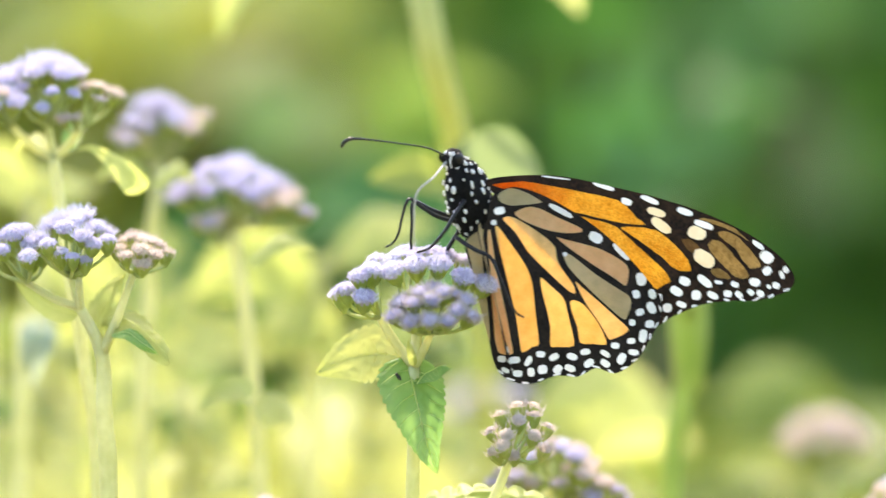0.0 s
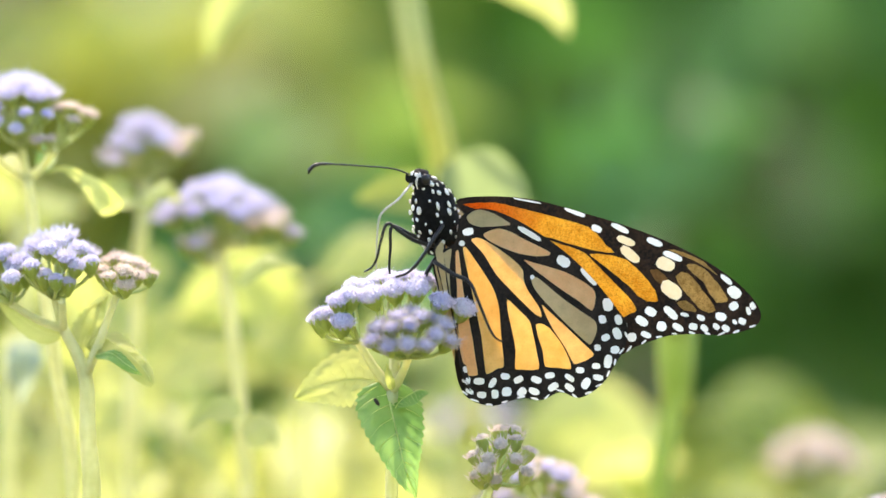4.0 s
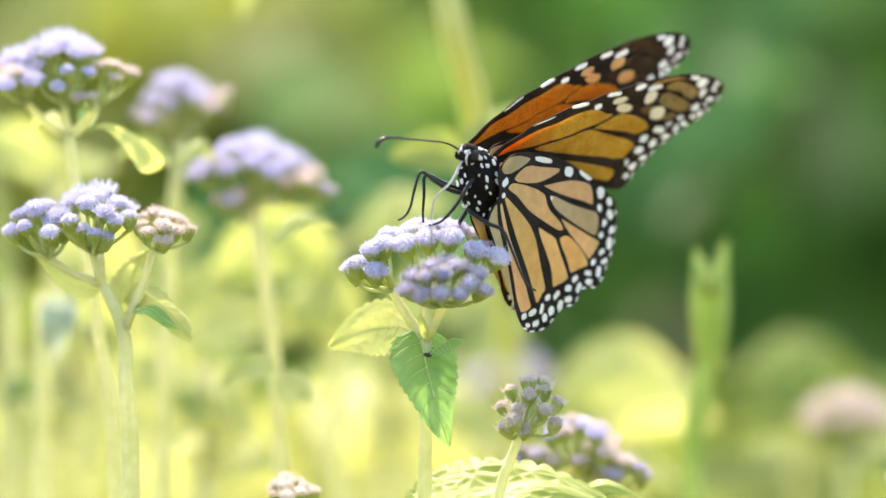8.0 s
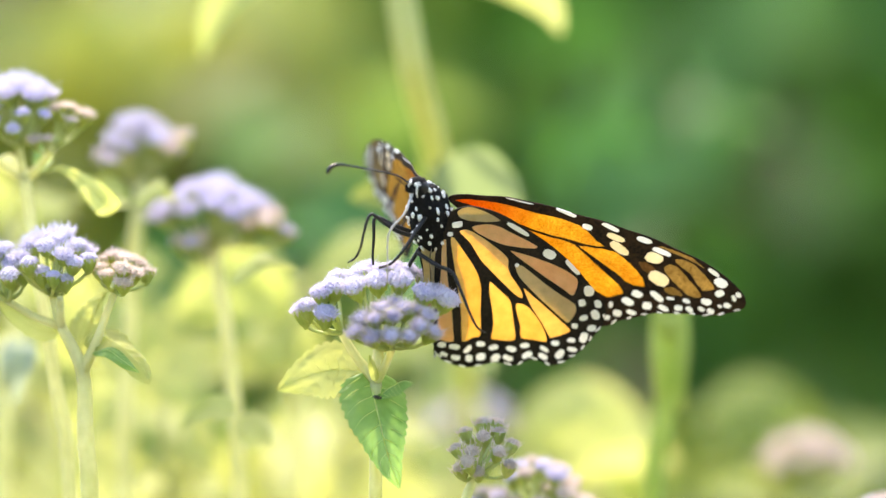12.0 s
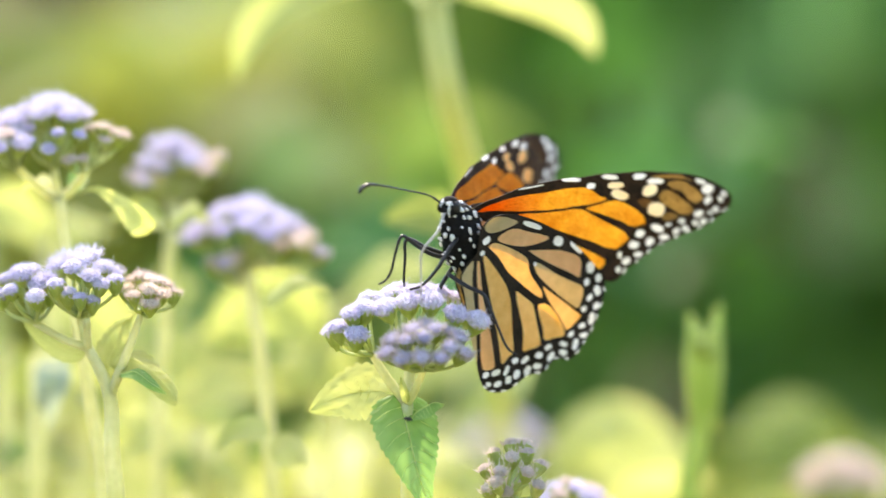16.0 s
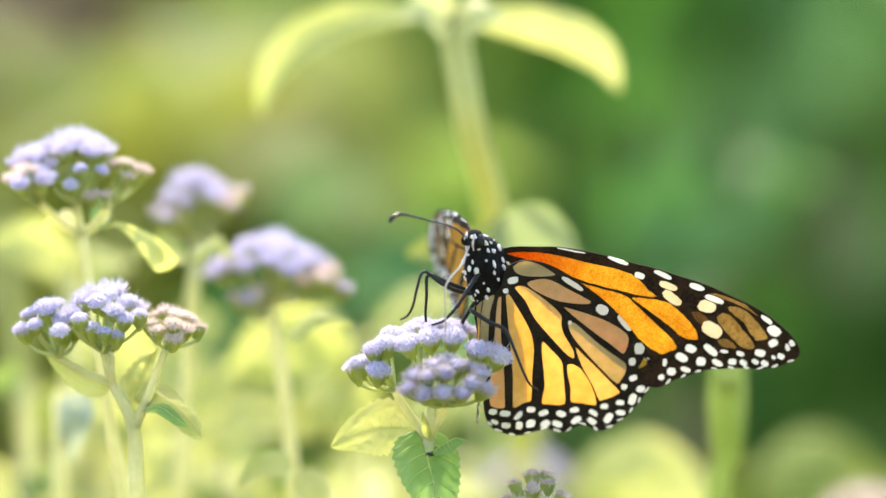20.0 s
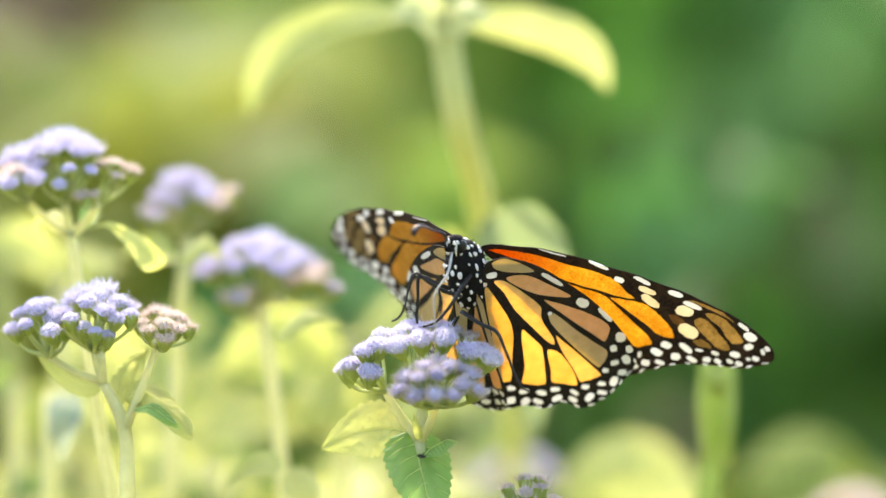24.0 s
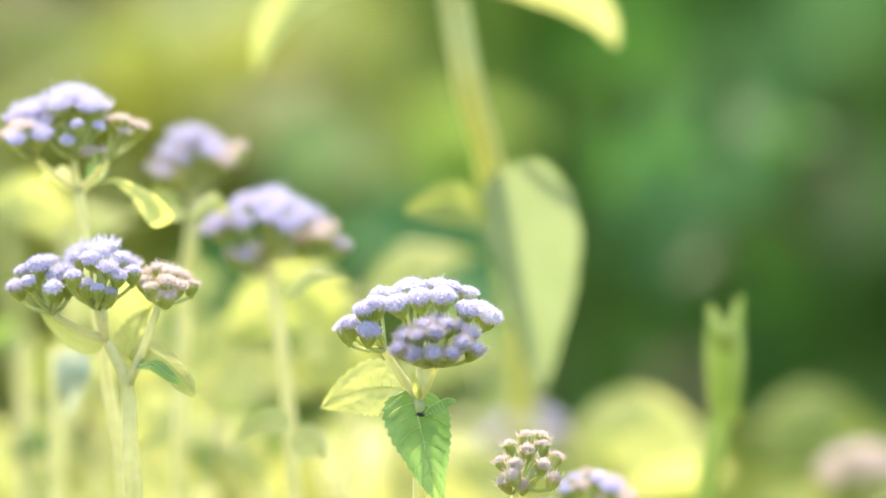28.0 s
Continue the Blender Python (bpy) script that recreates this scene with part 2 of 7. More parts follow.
M_PINK_HAIR = soft_material("faded_bristle", [(0.3, (0.70, 0.60, 0.57)), (0.7, (0.90, 0.83, 0.76))], (1.1, 1.1, 1.1), 0.5, 900, 0.7)
M_MAUVE = soft_material("mauve_bristle", [(0.3, (0.58, 0.54, 0.56)), (0.7, (0.80, 0.75, 0.76))], (1.1, 1.1, 1.1), 0.45, 900, 0.7)
M_STUB = soft_material("green_stub", [(0.3, (0.34, 0.46, 0.08)), (0.7, (0.56, 0.66, 0.20))], (1.1, 1.1, 0.9), 0.4, 120, 0.6)


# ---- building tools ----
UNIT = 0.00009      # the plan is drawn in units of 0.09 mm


def at(u, v, y=0.0):
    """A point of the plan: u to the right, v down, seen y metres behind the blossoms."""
    k = (1.5 + y) / 1.5
    return Vector(((u - 784) * UNIT * k, y, 0.6 + (441 - v) * UNIT * k))


def mesh_of(name, verts, faces, mats, smooth=True, slots=None):
    me = bpy.data.meshes.new(name)
    me.from_pydata([tuple(v) for v in verts], [], faces)
    for m in mats if isinstance(mats, (list, tuple)) else [mats]:
        me.materials.append(m)
    if slots:
        me.polygons.foreach_set("material_index", slots)
    me.polygons.foreach_set("use_smooth", [smooth] * len(me.polygons))
    me.update()
    return me


def part(name, me, parent, m=None, label=""):
    ob = new(name, me)
    ob.parent = parent
    if m is not None:
        ob.matrix_basis = m
    if label:
        ob["label"] = label
    return ob


def thing(name, m, label, category, group="", kind=""):
    ob = new(name)
    ob.empty_display_size = 0.01
    ob.matrix_basis = m
    return tagged(ob, label, category, group, kind)


def curve_points(ctrl, n):
    """Catmull-Rom through the control points."""
    c = [Vector(p) for p in ctrl]
    c = [2 * c[0] - c[1]] + c + [2 * c[-1] - c[-2]]
    out = []
    for i in range(1, len(c) - 2):
        for k in range(n):
            t = k / n
            a, b, d, e = c[i - 1], c[i], c[i + 1], c[i + 2]
            out.append(0.5 * ((2 * b) + (d - a) * t + (2 * a - 5 * b + 4 * d - e) * t * t + (3 * b - a - 3 * d + e) * t ** 3))
    out.append(c[-2])
    return out


def closed_curve(ctrl, n, tight=1.0):
    """A closed curve through the control points; tight under 1 keeps the corners."""
    c = [Vector(p) for p in ctrl]
    out = []
    for i in range(len(c)):
        a, b, d, e = c[i - 1], c[i], c[(i + 1) % len(c)], c[(i + 2) % len(c)]
        m0, m1 = (d - a) * 0.5 * tight, (e - b) * 0.5 * tight
        for k in range(n):
            t = k / n
            out.append(b * (2 * t ** 3 - 3 * t * t + 1) + m0 * (t ** 3 - 2 * t * t + t) + d * (3 * t * t - 2 * t ** 3) + m1 * (t ** 3 - t * t))
    return out


def tube_data(ctrl, radii, sides=8, n=6, rib=0.0):
    """A tapering round tube along a curve. radii: at the control points. rib: depth of lengthwise ridges."""
    pts = curve_points(ctrl, n)
    verts, faces = [], []
    side = None
    for i, p in enumerate(pts):
        d = (pts[min(i + 1, len(pts) - 1)] - pts[max(i - 1, 0)]).normalized()
        if side is None:
            side = d.orthogonal().normalized()
        side = (side - d * side.dot(d)).normalized()
        up = d.cross(side)
        f = i / (len(pts) - 1) * (len(radii) - 1)
        j = min(int(f), len(radii) - 2)
        r = radii[j] + (radii[j + 1] - radii[j]) * (f - j)
        for s in range(sides):
            a = 2 * math.pi * s / sides
            rr = r * (1 + (rib if s % 2 else -rib))
            verts.append(p + (side * math.cos(a) + up * math.sin(a)) * rr)
    for i in range(len(pts) - 1):
        for s in range(sides):
            a, b = i * sides + s, i * sides + (s + 1) % sides
            faces.append((a, b, b + sides, a + sides))
    faces.append(tuple(range(sides))[::-1])
    faces.append(tuple(range(len(verts) - sides, len(verts))))
    return verts, faces


def tube(name, ctrl, radii, mat, parent, sides=8, n=6, rib=0.0, label=""):
    return part(name, mesh_of(name, *tube_data(ctrl, radii, sides, n, rib), mat), parent, None, label)


def joined(pieces):
    """One vertex and face list out of several."""
    verts, faces = [], []
    for v, f in pieces:
        k = len(verts)
        verts += v
        faces += [tuple(i + k for i in q) for q in f]
    return verts, faces


def blob_data(center, axes, seg=16, rings=10, bump=0.0, seed=0):
    """An ellipsoid with three half axes given as vectors."""
    c, (a, b, d) = Vector(center), [Vector(x) for x in axes]
    verts, faces = [], []
    for i in range(rings + 1):
        p = math.pi * i / rings
        for j in range(seg):
            q = 2 * math.pi * j / seg
            n = Vector((math.sin(p) * math.cos(q), math.sin(p) * math.sin(q), math.cos(p)))
            k = 1 + bump * noise.noise(n * 3 + Vector((seed, seed, 0)))
            verts.append(c + (a * n.x + b * n.y + d * n.z) * k)
    for i in range(rings):
        for j in range(seg):
            faces.append((i * seg + j, i * seg + (j + 1) % seg, (i + 1) * seg + (j + 1) % seg, (i + 1) * seg + j))
    return verts, faces


def leaf_data(ctrl, width, across, fold=0.25, teeth=12, tooth=0.10, wave=0.05, n=40, cols=8, peak=0.35, quilt=0.03, seed=0, scallop=False, ridges=11):
    """A toothed blade along a curve. across: the direction of its width at the base; peak: where it is widest."""
    mid = curve_points(ctrl, max(2, n // (len(ctrl) - 1)))
    n = len(mid) - 1
    verts, faces = [], []
    w = Vector(across).normalized()
    for i, p in enumerate(mid):
        t = i / n
        d = (mid[min(i + 1, n)] - mid[max(i - 1, 0)]).normalized()
        w = (w - d * w.dot(d)).normalized()
        up = w.cross(d)
        half = width / 2 * (math.sin(math.pi * t ** (math.log(0.5) / math.log(peak))) ** 0.8 if 0 < t < 1 else 0.02)
        saw = (t * teeth) % 1.0
        for j in range(-cols, cols + 1):
            s = j / cols
            e = abs(s)
            edge = abs(math.sin(math.pi * t * teeth)) ** 0.6 - 0.6 if scallop else saw - 0.5
            h = half * (1 + (tooth * edge * e ** 6))
            if scallop:     # puffed cells between sunken veins
                near = noise.voronoi(Vector((t * ridges, s * 3.0, seed)))[0]
                ridge = min(1.0, (near[1] - near[0]) * 1.7) * 2 - 1
            else:
                ridge = math.sin((t * ridges - e * 2.2) * 2 * math.pi)
            z = half * (fold * e + quilt * ridge * e * (1.2 - e)) + wave * width * noise.noise(Vector((t * 3, s * 1.5, seed)))
            verts.append(p + w * (s * h) + up * z)
    k = 2 * cols + 1
    for i in range(n):
        for j in range(2 * cols):
            a = i * k + j
            faces.append((a, a + 1, a + k + 1, a + k))
    return verts, faces


def leaf(parent, ctrl, width, across, mat, name="leaf", label="", veins=True, **kw):
    """A blade with its midrib and side veins as one raised part under it."""
    v, f = leaf_data(ctrl, width, across, **kw)
    ob = part(name, mesh_of(name, v, f, mat), parent, None, label)
    if veins:
        fine = 0.55 if mat is M_LEAF_YELLOW else 1.0
        cols = kw.get("cols", 8)
        k = 2 * cols + 1
        rows = len(v) // k
        mid = [v[i * k + cols] for i in range(0, rows, max(1, rows // 12))] + [v[(rows - 1) * k + cols]]
        ribs = [tube_data(mid, [width * 0.022 * fine, width * 0.006 * fine], 5, 2)]
        step = max(2, rows // 9)
        for r in range(2, rows - step - 1, step):
            for sgn in (-1, 1):
                side = [v[r * k + cols], v[min(rows - 1, r + step // 2) * k + cols + sgn * (cols // 2)], v[min(rows - 1, r + step) * k + cols + sgn * (cols - 1)]]
                ribs.append(tube_data(side, [width * 0.008 * fine, width * 0.003 * fine], 4, 3))
        part("venation", mesh_of("venation", *joined(ribs), M_VEIN_PALE if mat is M_LEAF_YELLOW else M_VEIN), ob)
    return ob


# ---- the butterfly ----
from mathutils.geometry import delaunay_2d_cdt

SIDE = Vector((0.6501, -0.7456, -0.1463))     # towards its own near side
HEADWARD = Vector((-0.2492, -0.3911, 0.8860))
BACKWARD = Vector((0.7178, 0.5395, 0.4400))   # out of its back


def ccw(poly):
    area = sum(poly[i - 1].x * poly[i].y - poly[i].x * poly[i - 1].y for i in range(len(poly)))
    return poly if area > 0 else poly[::-1]


def oval(x, y, rx, ry, turn, n=9):
    """A spot of white scales with an uneven outline."""
    c, s = math.cos(radians(turn)), math.sin(radians(turn))
    out = []
    for i in range(n):
        a = 2 * math.pi * i / n
        k = 1 + 0.16 * noise.noise(Vector((x * 0.31 + math.cos(a), y * 0.31 + math.sin(a), 1.7)))
        u, v = rx * k * math.copysign(abs(math.cos(a)) ** 0.75, math.cos(a)), ry * k * math.copysign(abs(math.sin(a)) ** 0.75, math.sin(a))
        out.append(Vector((x + u * c - v * s, y + u * s + v * c)))
    return out


def margin_spots(edge, start, stop, rows, turn_with_edge=True):
    """Spots in rows along a stretch of the outer margin. rows: (depth, spacing, length, breadth)."""
    pts = edge[start:stop]
    run = [0.0]
    for a, b in zip(pts, pts[1:]):
        run.append(run[-1] + (b - a).length)
    out = []
    for r, (depth, gap, rx, ry) in enumerate(rows):
        s = gap * (0.5 + 0.35 * (r % 2))
        while s < run[-1] - gap * 0.3:
            i = max(k for k in range(len(run)) if run[k] <= s)
            i = min(i, len(pts) - 2)
            d = (pts[i + 1] - pts[i]).normalized()
            p = pts[i] + d * (s - run[i])
            inward = Vector((-d.y, d.x))
            j = random.uniform(-0.12, 0.12)
            q = p + inward * depth * (1 + j)
            out.append(oval(q.x, q.y, rx * random.uniform(0.8, 1.2), ry * random.uniform(0.8, 1.15), math.degrees(math.atan2(d.y, d.x)) + random.uniform(-25, 25)))
            s += gap * random.uniform(0.85, 1.15)
    return out


def wing_sheets(outline, patches):
    """Cuts the wing's outline and its patches into sheets that meet edge to edge. Returns one (triangles, corner list) a patch, the rest first."""
    polys = [ccw(outline)] + [ccw(p) for p in patches]
    verts, faces = [], []
    for p in polys:
        faces.append(list(range(len(verts), len(verts) + len(p))))
        verts += [Vector((q.x, q.y)) for q in p]
    v, _, f, _, _, src = delaunay_2d_cdt(verts, [], faces, 1, 1e-4, True)
    groups = [[] for _ in polys]
    for tri, ids in zip(f, src):
        if 0 in ids:
            groups[max(ids)].append(tri)
    return v, groups


def sheet_mesh(name, v, tris, mat, thick, flip, curl, lift=0.0):
    """A thin sheet with real edges out of flat triangles; the wing bends a little across its length."""
    used = sorted({i for t in tris for i in t})
    idx = {i: k for k, i in enumerate(used)}
    h = thick / 2
    verts = []
    for s in (-1, 1):
        for i in used:
            x, z = v[i].x * UNIT, v[i].y * UNIT
            y = curl * ((x * 22) ** 2 * 0.0005 + 0.00012 * math.sin(x * 900 + z * 500)) + lift + s * h
            verts.append((x, -y if flip else y, z))
    k = len(used)
    faces, count = [], {}
    for t in tris:
        a, b, c = (idx[i] for i in t)
        faces += [(a, b, c), (c + k, b + k, a + k)]
        for e in ((a, b), (b, c), (c, a)):
            count[e] = True
    for a, b in count:
        if (b, a) not in count:
            faces.append((b, a, a + k, b + k))
    if flip:
        faces = [q[::-1] for q in faces]
    return mesh_of(name, verts, faces, mat, smooth=False)


def shift(pairs, ox, oy):
    return [Vector((x - ox, oy - y)) for x, y in pairs]


FORE_EDGE = [(862, 318), (930, 310), (1000, 313), (1085, 331), (1160, 349), (1240, 375), (1310, 406), (1365, 441), (1396, 471), (1407, 495),
             (1398, 513), (1372, 525), (1335, 533), (1295, 533), (1250, 538), (1215, 550), (1188, 562), (1160, 578), (1128, 566), (1060, 508),
             (980, 438), (915, 375), (868, 338)]
HIND_EDGE = [(868, 352), (885, 338), (912, 331), (955, 343), (1010, 372), (1062, 408), (1112, 455), (1150, 500), (1170, 530), (1168, 566),
             (1152, 598), (1128, 636), (1090, 661), (1055, 652), (1022, 667), (985, 665), (935, 680), (893, 668), (874, 640), (865, 600),
             (850, 545), (838, 490), (823, 432), (838, 408), (862, 392)]
FORE_PATTERN, HIND_PATTERN = [], []      # (kind, material, outline)


def fore_cell(mat, *outline):
    FORE_PATTERN.append(("cell", mat, outline))


def hind_cell(mat, *outline):
    HIND_PATTERN.append(("cell", mat, outline))


def fore_spots(mat, *spots):
    FORE_PATTERN.extend(("spot", mat, s) for s in spots)


def hind_spots(*spots):
    HIND_PATTERN.extend(("spot", M_WING_WHITE, s) for s in spots)


# forewing: the orange cells between the veins, the tan ones at the tip
fore_cell(M_WING_ORANGE, (870, 328), (900, 323), (935, 322), (968, 328), (1020, 338), (1062, 346), (1094, 355), (1108, 365), (1124, 382), (1142, 398), (1110, 396), (1070, 389), (1030, 379), (985, 367), (940, 350), (905, 337))
fore_cell(M_WING_ORANGE, (1098, 403), (1130, 402), (1160, 407), (1182, 422), (1204, 443), (1220, 465), (1223, 480), (1205, 480), (1188, 471), (1160, 447), (1125, 422))
fore_cell(M_WING_ORANGE, (955, 362), (1005, 378), (1060, 391), (1090, 402), (1120, 428), (1150, 455), (1178, 481), (1186, 498), (1172, 505), (1161, 512), (1140, 502), (1100, 470), (1035, 425), (985, 388))
fore_cell(M_WING_ORANGE, (935, 380), (990, 410), (1060, 460), (1120, 510), (1136, 530), (1118, 540), (1060, 492), (990, 430))
fore_cell(M_WING_TAN, (1270, 413), (1285, 409), (1305, 419), (1326, 440), (1346, 466), (1343, 474), (1328, 475), (1317, 464), (1300, 440), (1280, 424))
fore_cell(M_WING_TAN, (1253, 433), (1264, 424), (1280, 431), (1300, 454), (1318, 474), (1326, 489), (1315, 494), (1299, 489), (1279, 469), (1261, 451))
fore_cell(M_WING_TAN, (1257, 480), (1270, 475), (1285, 482), (1292, 493), (1270, 492))
fore_cell(M_WING_TAN, (1236, 386), (1262, 389), (1300, 405), (1326, 427), (1298, 411), (1262, 396))
fore_cell(M_WING_UMBER, (1206, 425), (1222, 424), (1238, 438), (1234, 448), (1220, 445))
fore_spots(M_WING_CREAM, (1162, 376, 18, 7, -20), (1170, 399, 20, 9, -38), (1234, 413, 17, 12, -20), (1246, 458, 22, 13, -30))
fore_spots(M_WING_WHITE, (985, 315, 26, 1.6, -7), (1068, 330, 20, 4, -18), (1108, 357, 10, 6, -20), (1150, 354, 18, 5, -22), (1212, 375, 15, 6, -20), (1246, 398, 19, 6, -20), (1342, 434, 13, 4.5, -35))
fore_spots(M_WING_WHITE, (1357, 455, 13, 10, -40), (1358, 480, 8, 9, -50), (1391, 478, 5, 7, 30), (1384, 487, 4, 8, 20), (1374, 506, 7, 6, -20), (1212, 498, 11, 8, -30), (1247, 498, 15, 7, -40), (1197, 516, 12, 8, -30))
fore_spots(M_WING_WHITE, (1272, 500, 8, 3.5, -10), (1301, 504, 8, 5, -20), (1336, 500, 10, 7, -10), (1232, 523, 9, 9, 0), (1261, 523, 11, 6, -25), (1288, 520, 8, 6.5, -10), (1308, 522, 8, 5.5, -40))
fore_spots(M_WING_WHITE, (1329, 518, 7, 5, -40), (1346, 520, 8, 5.5, -30), (1361, 508, 5, 3.5, -40), (1181, 545, 8, 8, 0), (1206, 539, 10, 5.5, -20), (1168, 528, 4, 8, 0), (1164, 558, 6, 6, 0))
# hindwing: pale cells from base to border
hind_cell(M_WING_GREY, (881, 347), (890, 338), (905, 333), (930, 340), (959, 357), (945, 361), (905, 364), (887, 358))
hind_cell(M_WING_PEACH, (911, 377), (925, 369), (941, 366), (960, 371), (985, 384), (1010, 395), (1030, 405), (1028, 411), (1005, 413), (975, 409), (945, 399), (920, 387))
hind_cell(M_WING_PALE, (890, 388), (900, 383), (914, 387), (940, 402), (968, 422), (983, 438), (985, 455), (992, 472), (1005, 490), (1016, 507), (1018, 520), (1005, 514), (985, 496), (955, 467), (935, 446), (912, 411))
hind_cell(M_WING_PEACH, (985, 420), (1000, 424), (1025, 430), (1060, 440), (1090, 455), (1108, 468), (1113, 480), (1111, 498), (1106, 506), (1085, 491), (1050, 469), (1018, 447), (998, 432))
hind_cell(M_WING_TONE, (998, 453), (1010, 451), (1052, 484), (1085, 506), (1113, 524), (1117, 540), (1112, 556), (1104, 566), (1075, 542), (1050, 519), (1020, 489), (1005, 471))
hind_cell(M_WING_PALE, (1018, 498), (1030, 508), (1060, 534), (1092, 563), (1113, 583), (1100, 594), (1085, 600), (1077, 600), (1061, 572), (1042, 545), (1028, 521))
hind_cell(M_WING_GOLD, (1009, 534), (1020, 532), (1035, 541), (1055, 566), (1068, 590), (1073, 610), (1050, 609), (1027, 607), (1022, 580), (1013, 555))
hind_cell(M_WING_GOLD, (957, 491), (975, 506), (997, 527), (1003, 546), (1011, 580), (1016, 612), (985, 614), (974, 612), (974, 580), (968, 550), (959, 515))
hind_cell(M_WING_GOLD, (876, 404), (882, 401), (900, 425), (920, 453), (934, 477), (943, 506), (948, 556), (954, 608), (942, 614), (924, 624), (919, 600), (913, 560), (904, 520), (894, 480), (884, 440))
hind_cell(M_WING_PEACH, (863, 411), (868, 407), (872, 432), (879, 480), (888, 520), (897, 560), (904, 600), (908, 625), (895, 628), (882, 623), (876, 600), (873, 560), (869, 520), (867, 470), (864, 440))
hind_cell(M_WING_GREY, (826, 428), (843, 411), (856, 405), (853, 440), (856, 480), (862, 530), (867, 590), (866, 604), (858, 588), (850, 550), (842, 510), (835, 470))
hind_spots((884, 373, 10, 7, 10), (994, 374, 24, 5, -28), (1055, 421, 13, 9, -30), (1100, 446, 21, 6, -46), (874, 394, 5, 5, 0), (1000, 450, 4, 4, 0), (888, 635, 8, 6.5, 0), (911, 637, 10, 6.5, 0))
hind_spots((935, 639, 10, 5.5, 60), (957, 627, 8.5, 6, 0), (981, 632, 9, 6, 30), (1012, 631, 9.5, 6, -20), (1036, 623, 9, 5.5, 8), (1071, 626, 10, 5, -32), (1089, 612, 8, 6, 0), (1117, 604, 8, 5.5, 0))
hind_spots((894, 655, 8, 4.5, -25), (916, 661, 9, 6.5, 0), (940, 659, 7, 8.5, 0), (960, 654, 9, 8.5, 0), (987, 654, 9, 7, 50), (1009, 652, 10, 6, -20), (1042, 643, 10, 6.5, 35), (1071, 643, 10, 6, -32))
hind_spots((1100, 635, 7.5, 11, -30), (1121, 624, 9.5, 5.5, -10), (1138, 595, 7, 12, -12), (1150, 574, 8.5, 7, 0), (1119, 571, 6, 6, 0), (1133, 553, 8, 6.5, 20), (1153, 545, 7.5, 11, 22), (1126, 521, 7, 8, 20))
hind_spots((1154, 521, 6.5, 9, 22), (1135, 495, 9, 12, 5))


def ragged(poly, amount):
    """An outline whose edge wavers as the rows of scales do."""
    out = []
    for p in poly:
        q = Vector((p.x * 0.23, p.y * 0.23, 0.4))
        out.append(p + Vector((noise.noise(q), noise.noise(q + Vector((7, 3, 1))))) * amount)
    return out


def make_wing(name, label, kind, flip, dusky=False):
    """A wing hinged at its origin: black membrane, coloured cells and white spots, each a sheet of its own."""
    random.seed(5 if kind == "fore" else 9)
    fore = kind == "fore"
    ox, oy, edge, pattern = (868, 322, FORE_EDGE, FORE_PATTERN) if fore else (883, 372, HIND_EDGE, HIND_PATTERN)
    outline = closed_curve(shift(edge, ox, oy), 4)
    patches, mats, names = [], [], []
    for what, mat, shape in pattern:
        if what == "cell":
            patches.append(ragged(closed_curve(shift(shape, ox, oy), 4 if fore else 3, 0.7), 1.6 if fore else 0.0))
        else:
            x, y, rx, ry, turn = shape
            patches.append(oval(x - ox, oy - y, rx, ry, turn))
        mats.append(mat)
        names.append(what)
    # white fringe in the notches of the margin
    ring = ccw(outline)
    span = (9 * 4, 17 * 4) if fore else (8 * 4, 18 * 4)
    n = len(ring)
    a, b = (n - span[1], n - span[0]) if ring != outline else span
    for p in margin_spots(ring, a, b, [(2.2, 27, 7, 2.0)]):
        patches.append(p)
        mats.append(M_WING_WHITE)
        names.append("spot")
    v, groups = wing_sheets(outline, patches)
    wing = part(name, sheet_mesh("membrane", v, groups[0], M_WING_BROWN_BLACK if fore else M_WING_BLACK, 0.00012, flip, 1.0), butterfly, None, label)
    for tris, mat, nm in zip(groups[1:], mats, names):
        if tris:
            part(nm, sheet_mesh(nm, v, tris, mat, 0.00007 if nm == "cell" else 0.00017, flip, 1.0), wing)
            upper = {M_WING_TAN: M_WING_BROWN, M_WING_UMBER: M_WING_BROWN, M_WING_CREAM: M_WING_UPPER_SPOT, M_WING_ORANGE: M_WING_UPPER}.get(mat)
            if dusky and upper:     # the deeper scales of the upper face
                part("upper_scale_patch", sheet_mesh("upper_scale_patch", v, tris, upper, 0.00004, flip, 1.0, 0.00018), wing)
    return wing


butterfly = thing("butterfly", Matrix.Translation((0.00417, 0, 0.60817)), "orange and black butterfly with white-spotted wings perched on lilac blossoms", "butterfly")
CENTRE = Vector((0.00417, 0, 0.60817))


def rel(u, v, y=0.0):
    """A plan point in the butterfly's own space."""
    return at(u, v, 0) + Vector((0, y, 0)) - CENTRE


